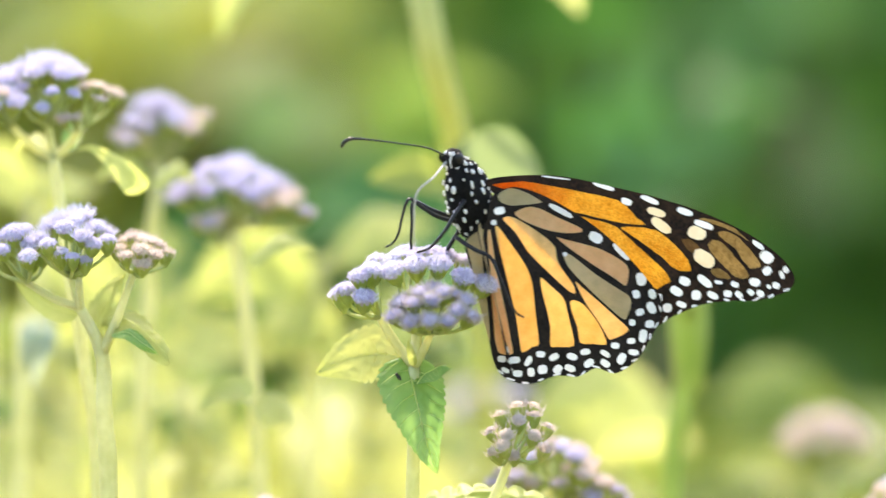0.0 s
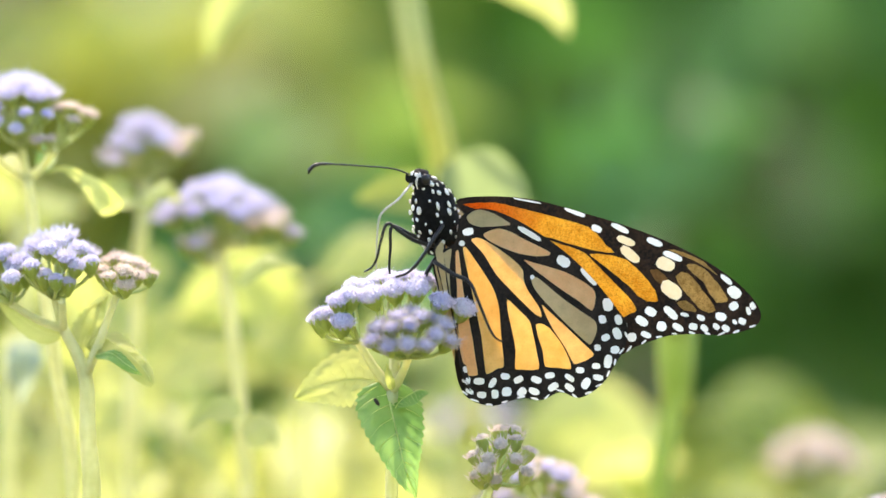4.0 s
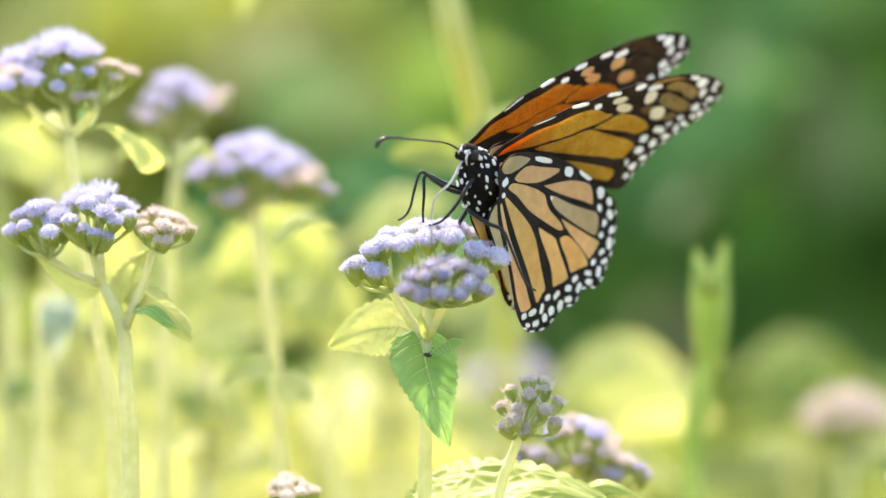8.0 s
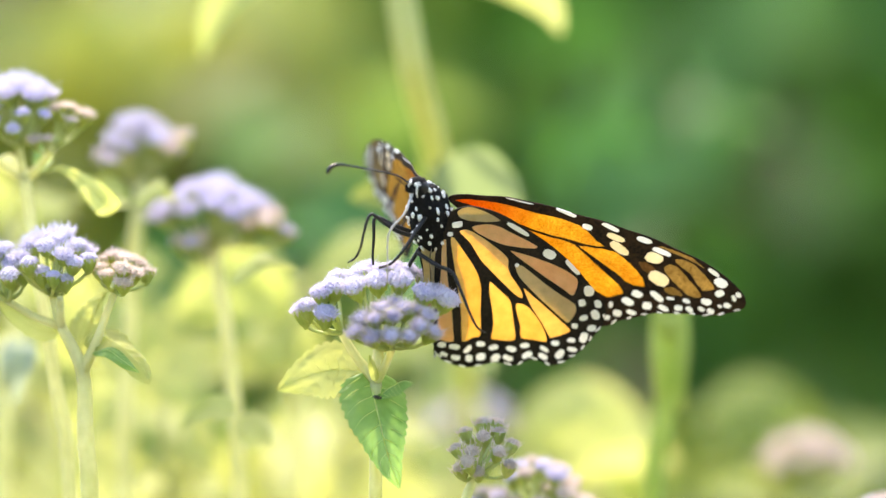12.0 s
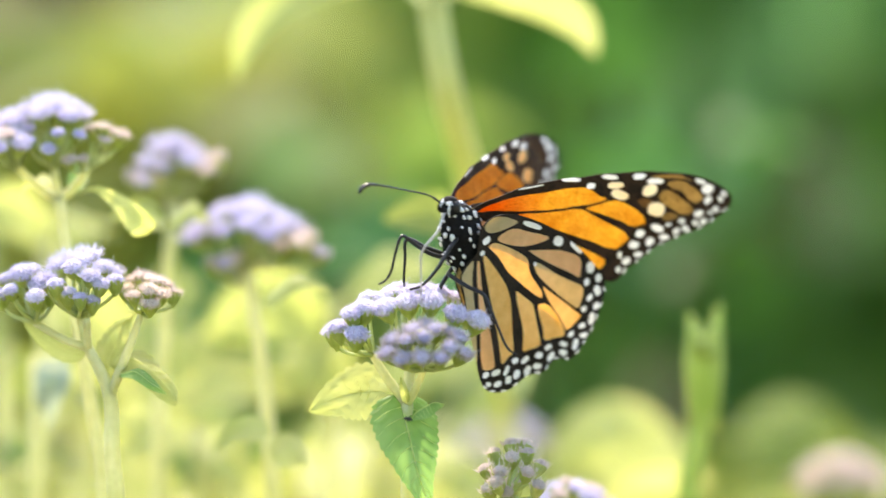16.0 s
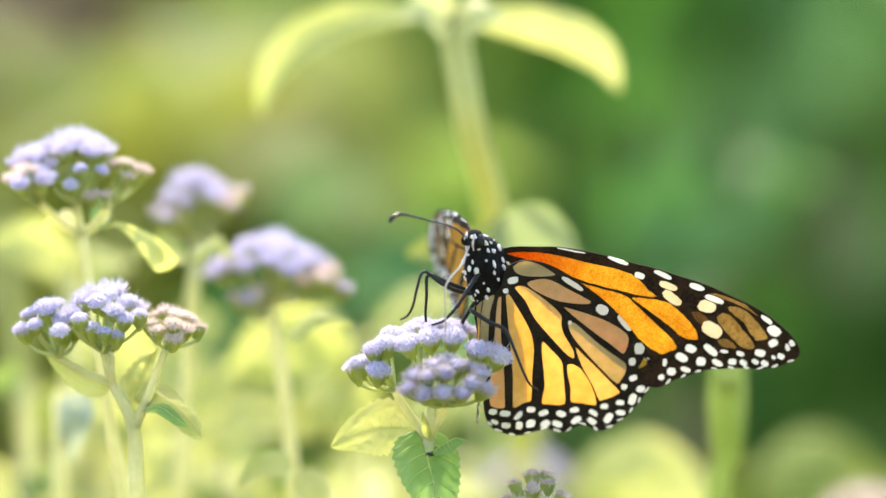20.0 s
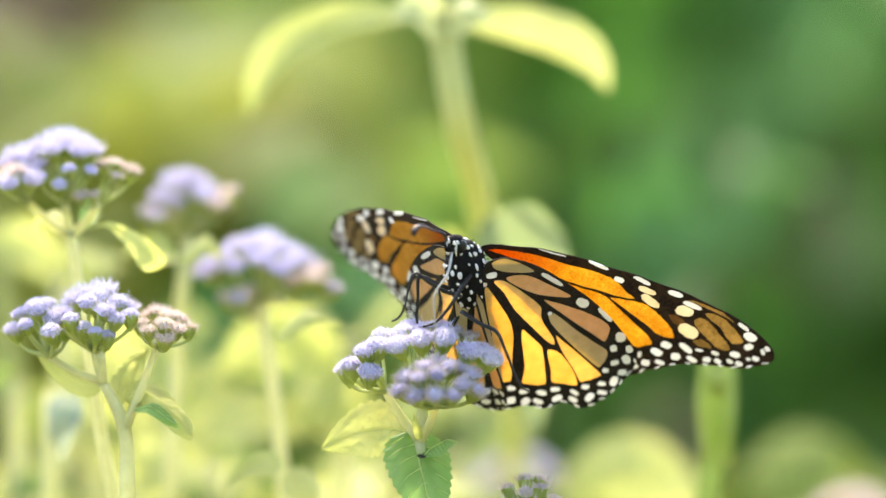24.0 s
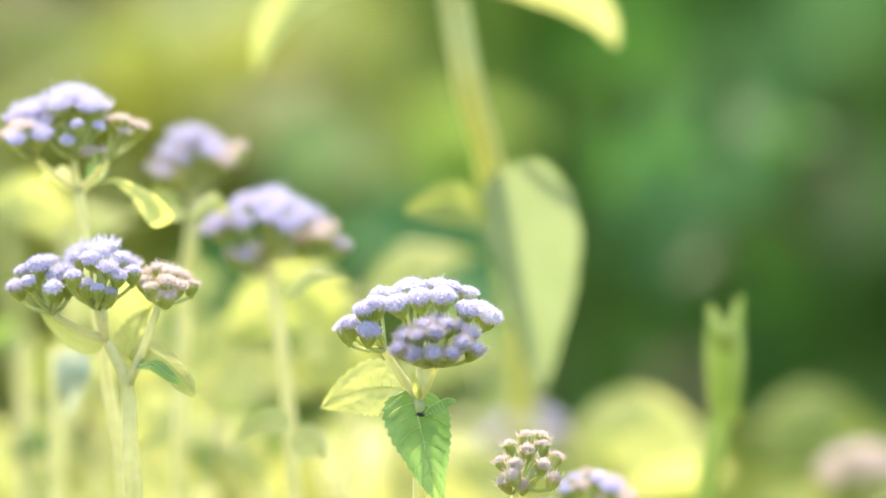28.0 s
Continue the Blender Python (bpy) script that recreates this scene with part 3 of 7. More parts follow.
mm = 0.001
head_at = HEADWARD * 7.4 * mm - BACKWARD * 0.8 * mm
thorax = part("thorax", mesh_of("thorax", *joined([
    blob_data((0, 0, 0), (SIDE * 3.3 * mm, BACKWARD * 3.8 * mm, HEADWARD * 6.9 * mm), 24, 16, 0.16, 2),
    blob_data(-BACKWARD * 1.3 * mm - HEADWARD * 1.2 * mm, (SIDE * 2.5 * mm, BACKWARD * 2.6 * mm, HEADWARD * 5.4 * mm), 20, 14, 0.16, 3)]), M_BODY), butterfly, None, "black hairy thorax with white dots")
random.seed(3)
hairs = []
for i in range(420):
    n = Vector((random.gauss(0, 1), random.gauss(0, 1), random.gauss(0, 1))).normalized()
    p = SIDE * n.x * 3.25 * mm + BACKWARD * n.y * 3.75 * mm + HEADWARD * n.z * 6.7 * mm
    d = (SIDE * n.x + BACKWARD * n.y + HEADWARD * (n.z - 0.5)).normalized()
    s = d.orthogonal().normalized() * 0.035 * mm
    L = random.uniform(0.5, 1.0) * mm
    hairs.append(([p - s, p + s, p + d * L], [(0, 1, 2)]))
part("hair", mesh_of("hair", *joined(hairs), M_BODY), thorax)
for i in range(84):
    # white dots in loose rows over the sides and the chest
    a, b = (i * 0.618 + random.uniform(-0.03, 0.03)) % 1.0, (i + 0.5) / 84
    z = 0.95 - 1.8 * b + random.uniform(-0.05, 0.05)
    r = math.sqrt(max(0.0, 1 - z * z))
    q = 2 * math.pi * a
    n = Vector((r * math.cos(q), r * math.sin(q), z))
    p = SIDE * n.x * 3.35 * mm + BACKWARD * n.y * 3.85 * mm + HEADWARD * n.z * 7.0 * mm
    if n.y < 0:
        p += -BACKWARD * 0.5 * mm * -n.y
    d = (SIDE * n.x / 3.0 + BACKWARD * n.y / 3.5 + HEADWARD * n.z / 6.9).normalized()
    u = (HEADWARD + SIDE * random.uniform(-0.6, 0.6))
    u = (u - d * u.dot(d)).normalized()
    s = random.choice((0.2, 0.26, 0.32, 0.42)) * mm
    part("dot", mesh_of("dot", *blob_data(p, (u * s * random.uniform(1.0, 1.9), d.cross(u) * s * random.uniform(0.7, 1.0), d * 0.2 * mm), 10, 6, 0.35, i), M_WING_WHITE), thorax)
head = part("head", mesh_of("head", *blob_data(head_at, (SIDE * 1.7 * mm, BACKWARD * 1.6 * mm, HEADWARD * 1.7 * mm), 18, 12, 0.08, 5), M_BODY), butterfly)
for s in (-1, 1):
    part("eye", mesh_of("eye", *blob_data(head_at + SIDE * s * 1.15 * mm + HEADWARD * 0.2 * mm, (SIDE * 0.75 * mm, BACKWARD * 0.9 * mm, HEADWARD * 1.0 * mm), 16, 10), M_INSECT), head)
    part("palp", mesh_of("palp", *tube_data([head_at - BACKWARD * 1.2 * mm + SIDE * s * 0.4 * mm, head_at - BACKWARD * 2.1 * mm + HEADWARD * 0.9 * mm + SIDE * s * 0.4 * mm,
         head_at - BACKWARD * 2.0 * mm + HEADWARD * 1.9 * mm + SIDE * s * 0.4 * mm], [0.45 * mm, 0.4 * mm, 0.15 * mm], 8, 4), M_BODY), head)
    part("stripe", mesh_of("stripe", *tube_data([head_at + SIDE * s * 0.75 * mm + HEADWARD * 1.5 * mm - BACKWARD * 0.3 * mm, head_at + SIDE * s * 0.85 * mm + HEADWARD * 0.5 * mm - BACKWARD * 1.45 * mm, head_at + SIDE * s * 0.7 * mm - HEADWARD * 0.9 * mm - BACKWARD * 1.5 * mm], [0.16 * mm, 0.2 * mm, 0.1 * mm], 6, 4), M_WING_WHITE), head)
    for k in range(3):
        part("dot", mesh_of("dot", *blob_data(head_at + SIDE * s * (0.5 + 0.45 * k) * mm + HEADWARD * (1.35 - 0.45 * k) * mm - BACKWARD * (0.9 - 0.4 * k) * mm,
             (SIDE * 0.25 * mm, BACKWARD * 0.35 * mm, HEADWARD * 0.35 * mm), 8, 6, 0.2, k), M_WING_WHITE), head)
butterfly_antennae = []
for j in (0, 0.35 * mm):
    ctrl = [(0, 0, 0), (-35, 15, -0.002), (-90, 23, -0.004), (-140, 29, -0.006), (-168, 30, -0.007), (-181, 23, -0.007), (-185, 14, -0.007)]
    pts = [Vector((u * UNIT, y + j * (1 + 0.003 * -u), v * UNIT)) for u, v, y in ctrl]
    feeler = part("antenna", mesh_of("antenna", *tube_data(pts, [0.15 * mm, 0.13 * mm, 0.13 * mm, 0.16 * mm, 0.30 * mm, 0.34 * mm, 0.15 * mm], 8, 5), M_INSECT), butterfly)
    feeler.matrix_basis = Matrix.Translation(Vector((-40 * UNIT, -0.003, 73 * UNIT)))
    butterfly_antennae.append(feeler)
part("proboscis", mesh_of("proboscis", *tube_data([rel(790, 286, -0.005), rel(768, 314, -0.008), rel(744, 334, -0.009), rel(735, 354, -0.009), rel(733, 400, -0.009), rel(733, 440, -0.008)], [0.21 * mm, 0.17 * mm, 0.10 * mm], 6, 5), M_PROBOSCIS), head, None, "pale thread-like proboscis")
tail = [-HEADWARD * 4 * mm, -HEADWARD * 9 * mm + BACKWARD * 0.6 * mm, -HEADWARD * 14 * mm + BACKWARD * 0.4 * mm, -HEADWARD * 19 * mm - BACKWARD * 0.4 * mm, -HEADWARD * 22.5 * mm - BACKWARD * 1.0 * mm]
abdomen = part("abdomen", mesh_of("abdomen", *tube_data(tail, [2.1 * mm, 2.4 * mm, 2.1 * mm, 1.7 * mm, 0.4 * mm], 14, 8), M_BODY), butterfly)
for i in range(16):
    f, s = 5.5 + 0.95 * i, (-1 if i % 2 else 1)
    part("dot", mesh_of("dot", *blob_data(-HEADWARD * f * mm + SIDE * s * (2.2 - 0.05 * i) * mm, (SIDE * 0.2 * mm, BACKWARD * 0.4 * mm, HEADWARD * 0.3 * mm), 8, 6), M_WING_WHITE), abdomen)

near_forewing = make_wing("forewing", "orange forewing with black veins and white-spotted tip", "fore", False)
near_hindwing = make_wing("hindwing", "pale orange hindwing with black veins and white-dotted border", "hind", False)
far_forewing = make_wing("forewing", "orange forewing with black veins and white-spotted tip", "fore", True, True)
far_hindwing = make_wing("hindwing", "pale orange hindwing with black veins and white-dotted border", "hind", True)

butterfly_legs = []
for ctrl in (
    [(806, 392, -0.002), (775, 384, -0.005), (748, 368, -0.007), (724, 353, -0.008), (712, 385, -0.008), (706, 412, -0.008), (696, 430, -0.007), (683, 438, -0.007)],
    [(822, 355, -0.004), (805, 380, -0.006), (788, 408, -0.007), (770, 430, -0.007), (757, 441, -0.006), (738, 447, -0.006)],
    [(806, 420, -0.004), (840, 442, -0.006), (868, 456, -0.007), (884, 490, -0.0075), (900, 530, -0.0075), (912, 552, -0.0075), (927, 562, -0.0075)],
    [(800, 385, 0.001), (765, 372, 0.000), (732, 358, 0.0), (729, 395, 0.0), (727, 425, 0.0), (728, 442, 0.0)],
    [(815, 405, 0.002), (802, 425, 0.003), (793, 440, 0.003), (790, 452, 0.003)],
):
    n = len(ctrl)
    leg = part("leg", mesh_of("leg", *tube_data([rel(*c) for c in ctrl], [0.36 * mm, 0.34 * mm, 0.28 * mm, 0.22 * mm, 0.2 * mm, 0.14 * mm][:max(3, n - 1)], 8, 5), M_INSECT), butterfly)
    butterfly_legs.append(leg)


# ---- the flowering plants ----
def head_meshes(seed, mat, openness, tuft=1.0, halo=0, thread_mat=None, spikes=0):
    """The cup and the bloom of one small flower head, 3.6 mm wide, standing on its origin."""
    rng = random.Random(seed)
    cup, bloom = [], []
    verts, faces = [], []
    bud = openness < 0.45
    prof = [(0.24, -0.3), (0.50, 0.2), (0.82, 0.8), (1.0, 1.5), (1.08, 2.1)] if bud else [(0.24, -0.3), (0.52, 0.25), (0.92, 0.95), (1.22, 1.8), (1.42, 2.6)]
    seg = 14
    for r, z in prof:
        for j in range(seg):
            a = 2 * math.pi * j / seg
            k = 1 + 0.07 * (1 if j % 2 else -1)
            verts.append(Vector((r * k * math.cos(a), r * k * math.sin(a), z)) * mm)
    for i in range(len(prof) - 1):
        for j in range(seg):
            faces.append((i * seg + j, i * seg + (j + 1) % seg, (i + 1) * seg + (j + 1) % seg, (i + 1) * seg + j))
    cup.append((verts, faces))
    for j in range(11):      # pointed bracts
        a = 2 * math.pi * (j + 0.3 * rng.random()) / 11
        o, w = Vector((math.cos(a), math.sin(a), 0)), Vector((-math.sin(a), math.cos(a), 0))
        h = rng.uniform(1.9, 2.5) if bud else rng.uniform(2.3, 3.0)
        o = o * (0.78 if bud else 1.0)
        p = [o * 0.72 + w * 0.26 + Vector((0, 0, 0.4)), o * 0.72 - w * 0.26 + Vector((0, 0, 0.4)), o * 1.4 - w * 0.26 + Vector((0, 0, 1.7)), o * 1.4 + w * 0.26 + Vector((0, 0, 1.7)), o * 1.58 + Vector((0, 0, h))]
        cup.append(([q * mm for q in p], [(0, 1, 2, 3), (3, 2, 4)]))
    R = 0.98 if bud else 1.25 if halo > 60 else 1.12 + (0.72 if tuft > 1.2 else 0.66) * openness
    flat, low = (0.52 if tuft > 1.2 else 0.68) + 0.2 * (1 - openness), 2.0 if bud else 2.35
    n = 46 if openness > 0.4 else 30
    for i in range(n):
        z = 1 - (i + 0.5) / n * 0.95
        q = i * 2.39996 + rng.uniform(-0.2, 0.2)
        r = math.sqrt(1 - z * z)
        d = Vector((r * math.cos(q), r * math.sin(q), z * 0.85 + 0.15)).normalized()
        p = Vector((d.x * R, d.y * R, low + d.z * R * flat)) * mm
        u = d.orthogonal().normalized()
        w = d.cross(u)
        s = rng.uniform(0.22, 0.34) * mm * (0.6 + 0.4 * openness)
        # a tiny five-lobed corolla
        ring, turn = [p - d * 0.25 * mm], rng.random()
        for k in range(10):
            a = 2 * math.pi * (k / 10 + turn)
            rr = s * (1.25 if k % 2 else 0.55)
            ring.append(p + (u * math.cos(a) + w * math.sin(a)) * rr + d * (0.16 * mm if k % 2 else 0))
        bloom.append((ring, [(0, k + 1, (k + 1) % 10 + 1) for k in range(10)]))
    verts, faces = blob_data(Vector((0, 0, low)) * mm, (Vector((R * 0.88, 0, 0)) * mm, Vector((0, R * 0.88, 0)) * mm, Vector((0, 0, R * flat * 0.85)) * mm), 14, 8, 0.1, seed)
    bloom.append((verts, faces))
    threads = []
    for i in range(int((26 + 70 * openness) * (1.4 if tuft > 1.2 else 1)) + (40 if bud else 0)):
        z = rng.uniform(0.02, 1)
        q = rng.uniform(0, 2 * math.pi)
        r = math.sqrt(1 - z * z)
        d = Vector((r * math.cos(q), r * math.sin(q), z)).normalized()
        p = Vector((d.x * R, d.y * R, low + d.z * R * flat)) * mm
        d2 = (d + Vector((rng.gauss(0, 0.25), rng.gauss(0, 0.25), 0.35 * tuft))).normalized()
        L = (rng.uniform(0.3, 0.65) * tuft * (1.4 if tuft > 1.2 else 1.0) + (1.1 if rng.random() < 0.03 else 0)) * mm * (0.45 + 0.55 * openness)
        u = d2.orthogonal().normalized() * 0.065 * mm
        w = d2.cross(u)
        threads.append(([p + u, p - u * 0.5 + w * 0.87, p - u * 0.5 - w * 0.87, p + d2 * L], [(0, 1, 3), (1, 2, 3), (2, 0, 3)]))
    for i in range(spikes):    # a few long white styles
        p = Vector((rng.uniform(-0.7, 0.7), rng.uniform(-0.7, 0.7), low + R * flat * 0.7)) * mm
        d2 = Vector((rng.gauss(0, 0.12), rng.gauss(0, 0.12), 1)).normalized()
        u = d2.orthogonal().normalized() * 0.12 * mm
        w = d2.cross(u)
        threads.append(([p + u, p - u * 0.5 + w * 0.87, p - u * 0.5 - w * 0.87, p + d2 * rng.uniform(1.4, 2.4) * mm], [(0, 1, 3), (1, 2, 3), (2, 0, 3)]))
    for i in range(halo):      # a loose rim of stiff pale hairs round an opening head
        q = rng.uniform(0, 2 * math.pi)
        o = Vector((math.cos(q), math.sin(q), 0))
        p = (o * rng.uniform(1.15, 1.45) + Vector((0, 0, rng.uniform(1.6, 2.5)))) * mm
        d2 = (o * rng.uniform(0.3, 0.9) + Vector((rng.gauss(0, 0.2), rng.gauss(0, 0.2), 1))).normalized()
        u = d2.orthogonal().normalized() * 0.085 * mm
        w = d2.cross(u)
        threads.append(([p + u, p - u * 0.5 + w * 0.87, p - u * 0.5 - w * 0.87, p + d2 * rng.uniform(0.7, 1.5) * mm], [(0, 1, 3), (1, 2, 3), (2, 0, 3)]))
    return (mesh_of("flower_head", *joined(cup), M_BUD_CUP if bud else M_CUP), mesh_of("bloom", *joined(bloom), mat, smooth=False), mesh_of("threads", *joined(threads), thread_mat or (M_FILAMENT if mat is M_LILAC else mat), smooth=False))


LILAC = [head_meshes(s, M_LILAC, 1.0) for s in (1, 2, 3)]
CREST = [head_meshes(16, M_LILAC, 1.0, 1.0, 0, None, 9), head_meshes(17, M_LILAC, 1.0, 1.0, 0, None, 5)]
TUFT = [head_meshes(s, M_LILAC, 1.0, 2.0) for s in (11, 12, 13)]
HALF = [head_meshes(s, M_LILAC, 0.62) for s in (4, 5)]
RIMMED = [head_meshes(s, M_LILAC, 0.5, 1.9, 130, M_MAUVE) for s in (14, 15)]
FADED = [head_meshes(s, M_PINK, 0.6, 1.7, 24, M_PINK_HAIR) for s in (6, 7)]
BUDS = [head_meshes(s, M_BUD, 0.3, 0.9, 16, M_PINK_HAIR) for s in (8, 9)] + [head_meshes(10, M_PINK, 0.4, 0.9, 16, M_PINK_HAIR)]


def flower_head(plant, kinds, p, d, size, rng):
    """One head at p, facing d, with its bloom and fuzz under it."""
    cup, bloom, threads = rng.choice(kinds)
    m = Matrix.Translation(p) @ d.to_track_quat("Z", "Y").to_matrix().to_4x4() @ Matrix.Rotation(rng.uniform(0, 6.28), 4, "Z") @ Matrix.Scale(size, 4)
    ob = part("flower_head", cup, plant, m)
    part("bloom", bloom, ob)
    part("fuzz", threads, ob)
    return ob


def cluster(plant, origin, base, heads, kinds, rng, size=1.0, lean=Vector((0, 0, 0)), spread=1.0):
    """Heads on fine stalks that fan out from base. heads: places in world space."""
    mid = sum(heads, Vector()) / len(heads)
    for h in heads:
        out = (h - mid)
        d = (Vector((out.x * 55 * spread, out.y * 55 * spread, 1.0)) + lean + Vector((rng.gauss(0, 0.12), rng.gauss(0, 0.12), 0))).normalized()
        s = size * rng.uniform(0.88, 1.12)
        foot = h - d * 2.6 * mm * s
        knee = base.lerp(foot, 0.6) + Vector((0, 0, -0.25 * mm)) + out * 0.06
        tube("stalk", [base - origin, knee - origin, foot - origin + d * 0.3 * mm], [0.45 * mm, 0.3 * mm, 0.3 * mm], M_STALK, plant, 6, 4)
        flower_head(plant, kinds, foot - origin, d, s, rng)


def dome(u, v, y, ru, rv, ry, n, rng, top=0.0):
    """n places over a flattened dome."""
    out = []
    for i in range(n):
        f = (i + 0.5) / n
        r, q = math.sqrt(f), i * 2.39996 + rng.uniform(-0.25, 0.25)
        x, d = r * math.cos(q), r * math.sin(q)
        out.append(at(u + ru * x, v + rv * (r * r * 1.0 - 0.5) + 4 * rng.uniform(-1, 1), y) + Vector((0, ry * d, 0)))
    return out


def stem(plant, origin, pts, r0, r1, name="stem"):
    return tube(name, [p - origin for p in pts], [r0, (r0 + r1) / 2, r1], M_STEM, plant, 14, 8, 0.09)


def local(origin, *pts):
    return [at(*p) - origin for p in pts]


rng = random.Random(21)
# the plant that the butterfly feeds on
CENTRAL_BASE = Vector((at(728, 880).x - 0.004, 0.0, 0.0))
central_plant = thing("mistflower", Matrix.Translation(CENTRAL_BASE), "lilac mistflower with fuzzy flat-topped blossom and toothed green leaves", "flower", "mistflowers")
o = CENTRAL_BASE
fork = at(733, 648)
stem(central_plant, o, [o.copy(), at(722, 1800), at(729, 1000), at(732, 800), fork], 1.25 * mm, 0.9 * mm)
left_fork, mid_fork, right_fork = at(672, 562, 0.003), at(738, 585, 0.004), at(763, 588, -0.006)
for a, r in ((left_fork, 0.6), (mid_fork, 0.85), (right_fork, 0.6)):
    tube("branch", [fork - o, fork.lerp(a, 0.5) - o + Vector((0, 0, -0.5 * mm)), a - o], [0.85 * mm, r * mm], M_STEM, central_plant, 8, 5, 0.05)
upper = [at(u, v, y) for u, v, y in ((612, 512, -0.003), (604, 520, 0.004), (636, 488, -0.005), (660, 478, -0.004), (694, 478, -0.005), (645, 526, -0.006), (735, 468, -0.004), (776, 466, -0.005),
         (820, 490, -0.005), (860, 502, -0.003), (844, 488, 0.002), (700, 456, 0.002), (670, 462, 0.005), (740, 452, 0.006), (790, 452, 0.004), (820, 462, 0.006), (715, 448, 0.009), (765, 446, 0.010))]
cluster(central_plant, o, left_fork, [h for h in upper if h.x < at(690, 0).x], LILAC + LILAC + CREST[1:], rng, 1.04, Vector((-0.15, -0.25, 0)))
cluster(central_plant, o, mid_fork, [h for h in upper if h.x >= at(690, 0).x], LILAC + LILAC + CREST[:1], rng, 1.08, Vector((0, -0.28, 0)))
lower = [at(u, v, y - 0.004) for u, v, y in ((731, 536, -0.0078), (764, 530, -0.0084), (811, 549, -0.0078), (760, 566, -0.0096), (726, 568, -0.0084), (793, 567, -0.0090), (698, 556, -0.0066), (834, 558, -0.0054),
         (745, 516, -0.0054), (783, 516, -0.0054), (708, 534, -0.0054), (826, 530, -0.0042), (764, 508, -0.0024), (806, 520, -0.0024))]
cluster(central_plant, o, right_fork, lower, RIMMED, rng, 0.96, Vector((0, -0.75, -0.1)), 1.3)
leaf(central_plant, local(o, (724, 630, 0.0014), (729, 672, -0.0012), (741, 730, -0.0035), (755, 785, -0.0045), (774, 838, -0.004)), 118 * UNIT, (1, 0.2, -0.05), M_LEAF, fold=0.12, teeth=15, tooth=0.12, peak=0.26, wave=0.09, quilt=0.055, ridges=9, n=80, cols=10, seed=3, label="green toothed leaf hanging down")
leaf(central_plant, local(o, (715, 634, 0.004), (672, 626, 0.010), (620, 634, 0.014), (558, 662, 0.016)), 100 * UNIT, (0.05, 0.12, 1), M_LEAF_YELLOW, fold=0.05, teeth=11, tooth=0.14, peak=0.45, wave=0.04, quilt=0.05, ridges=9, cols=16, n=72, scallop=True, seed=7, label="yellow-green backlit leaf")
leaf(central_plant, local(o, (738, 680, -0.002), (756, 660, -0.003), (778, 648, -0.004), (799, 652, -0.004)), 50 * UNIT, (0.45, 0.5, 0.75), M_LEAF, fold=0.5, teeth=8, peak=0.5, seed=9, label="small curled leaf")
leaf(central_plant, local(o, (733, 648, -0.002), (727, 625, -0.003), (722, 600, -0.002)), 16 * UNIT, (1, 0.2, 0), M_LEAF_YELLOW, fold=0.4, teeth=4, n=16, seed=1)
BEETLE = at(705, 667, -0.0085)
small_beetle = thing("small_beetle", Matrix.Translation(BEETLE), "tiny dark beetle sitting on a leaf", "insect")
tagged(part("body", mesh_of("body", *blob_data((0, 0, 0), (Vector((0.42, 0, -0.6)) * mm, Vector((0.1, 0.3, 0)) * mm, Vector((0.24, 0, 0.17)) * mm), 12, 8), M_INSECT), small_beetle))

# the budding plant low in front
BUD_BASE = Vector((at(860, 900).x - 0.012, 0.0, 0.0))
bud_plant = thing("mistflower", Matrix.Translation(BUD_BASE), "mistflower shoot with purple-grey closed buds", "flower", "mistflowers")
o = BUD_BASE
bud_fork = at(903, 812)
stem(bud_plant, o, [o.copy(), at(775, 2400), at(815, 1500), at(842, 1080), at(866, 915), at(884, 862), bud_fork], 1.0 * mm, 0.7 * mm)
bud_heads = [at(u, v, y) for u, v, y in ((884, 730, 0.002), (866, 760, 0.0), (918, 740, -0.004), (946, 731, 0.001), (947, 768, -0.006), (897, 766, -0.006), (972, 752, 0.0), (966, 790, -0.003),
             (909, 803, -0.005), (873, 795, -0.002), (889, 784, -0.007), (916, 714, 0.003), (946, 716, 0.004), (925, 786, 0.004), (930, 752, 0.006), (890, 748, 0.006))]
cluster(bud_plant, o, bud_fork, bud_heads, BUDS, rng, 1.08, Vector((0, -0.3, 0)), 2.0)
leaf(bud_plant, local(o, (690, 965, 0.006), (790, 917, 0.006), (930, 902, 0.006), (1085, 948, 0.006)), 185 * UNIT, (0.0, 0.8, 0.6), M_LEAF_QUILTED, veins=False, fold=0.06, teeth=15, tooth=0.2, quilt=0.12, cols=24, ridges=12, n=150, scallop=True, seed=4, label="broad scalloped yellow-green leaf")
leaf(bud_plant, local(o, (1000, 930, 0.012), (1050, 905, 0.012), (1110, 925, 0.012)), 40 * UNIT, (0.0, 0.6, 0.7), M_LEAF_QUILTED, teeth=9, seed=14)

# the tall plant at the side, and the one before it
UPPER_BASE = Vector((at(190, 900, 0.034).x, 0.034, 0.0))
upper_plant = thing("mistflower", Matrix.Translation(UPPER_BASE), "tall mistflower with pale lilac blossom and a folded leaf", "flower", "mistflowers")
o = UPPER_BASE
Y = 0.036
f2 = at(95, 280, Y)
stem(upper_plant, o, [o.copy(), at(188, 1800, Y), at(176, 880, Y), at(149, 640, Y), at(114, 420, Y), f2], 1.25 * mm, 0.85 * mm)
for a in (at(20, 222, Y), at(85, 225, Y), at(145, 225, Y)):
    tube("branch", [f2 - o, f2.lerp(a, 0.5) - o + Vector((0, 0, -0.6 * mm)), a - o], [0.8 * mm, 0.55 * mm], M_STEM, upper_plant, 8, 5, 0.05)
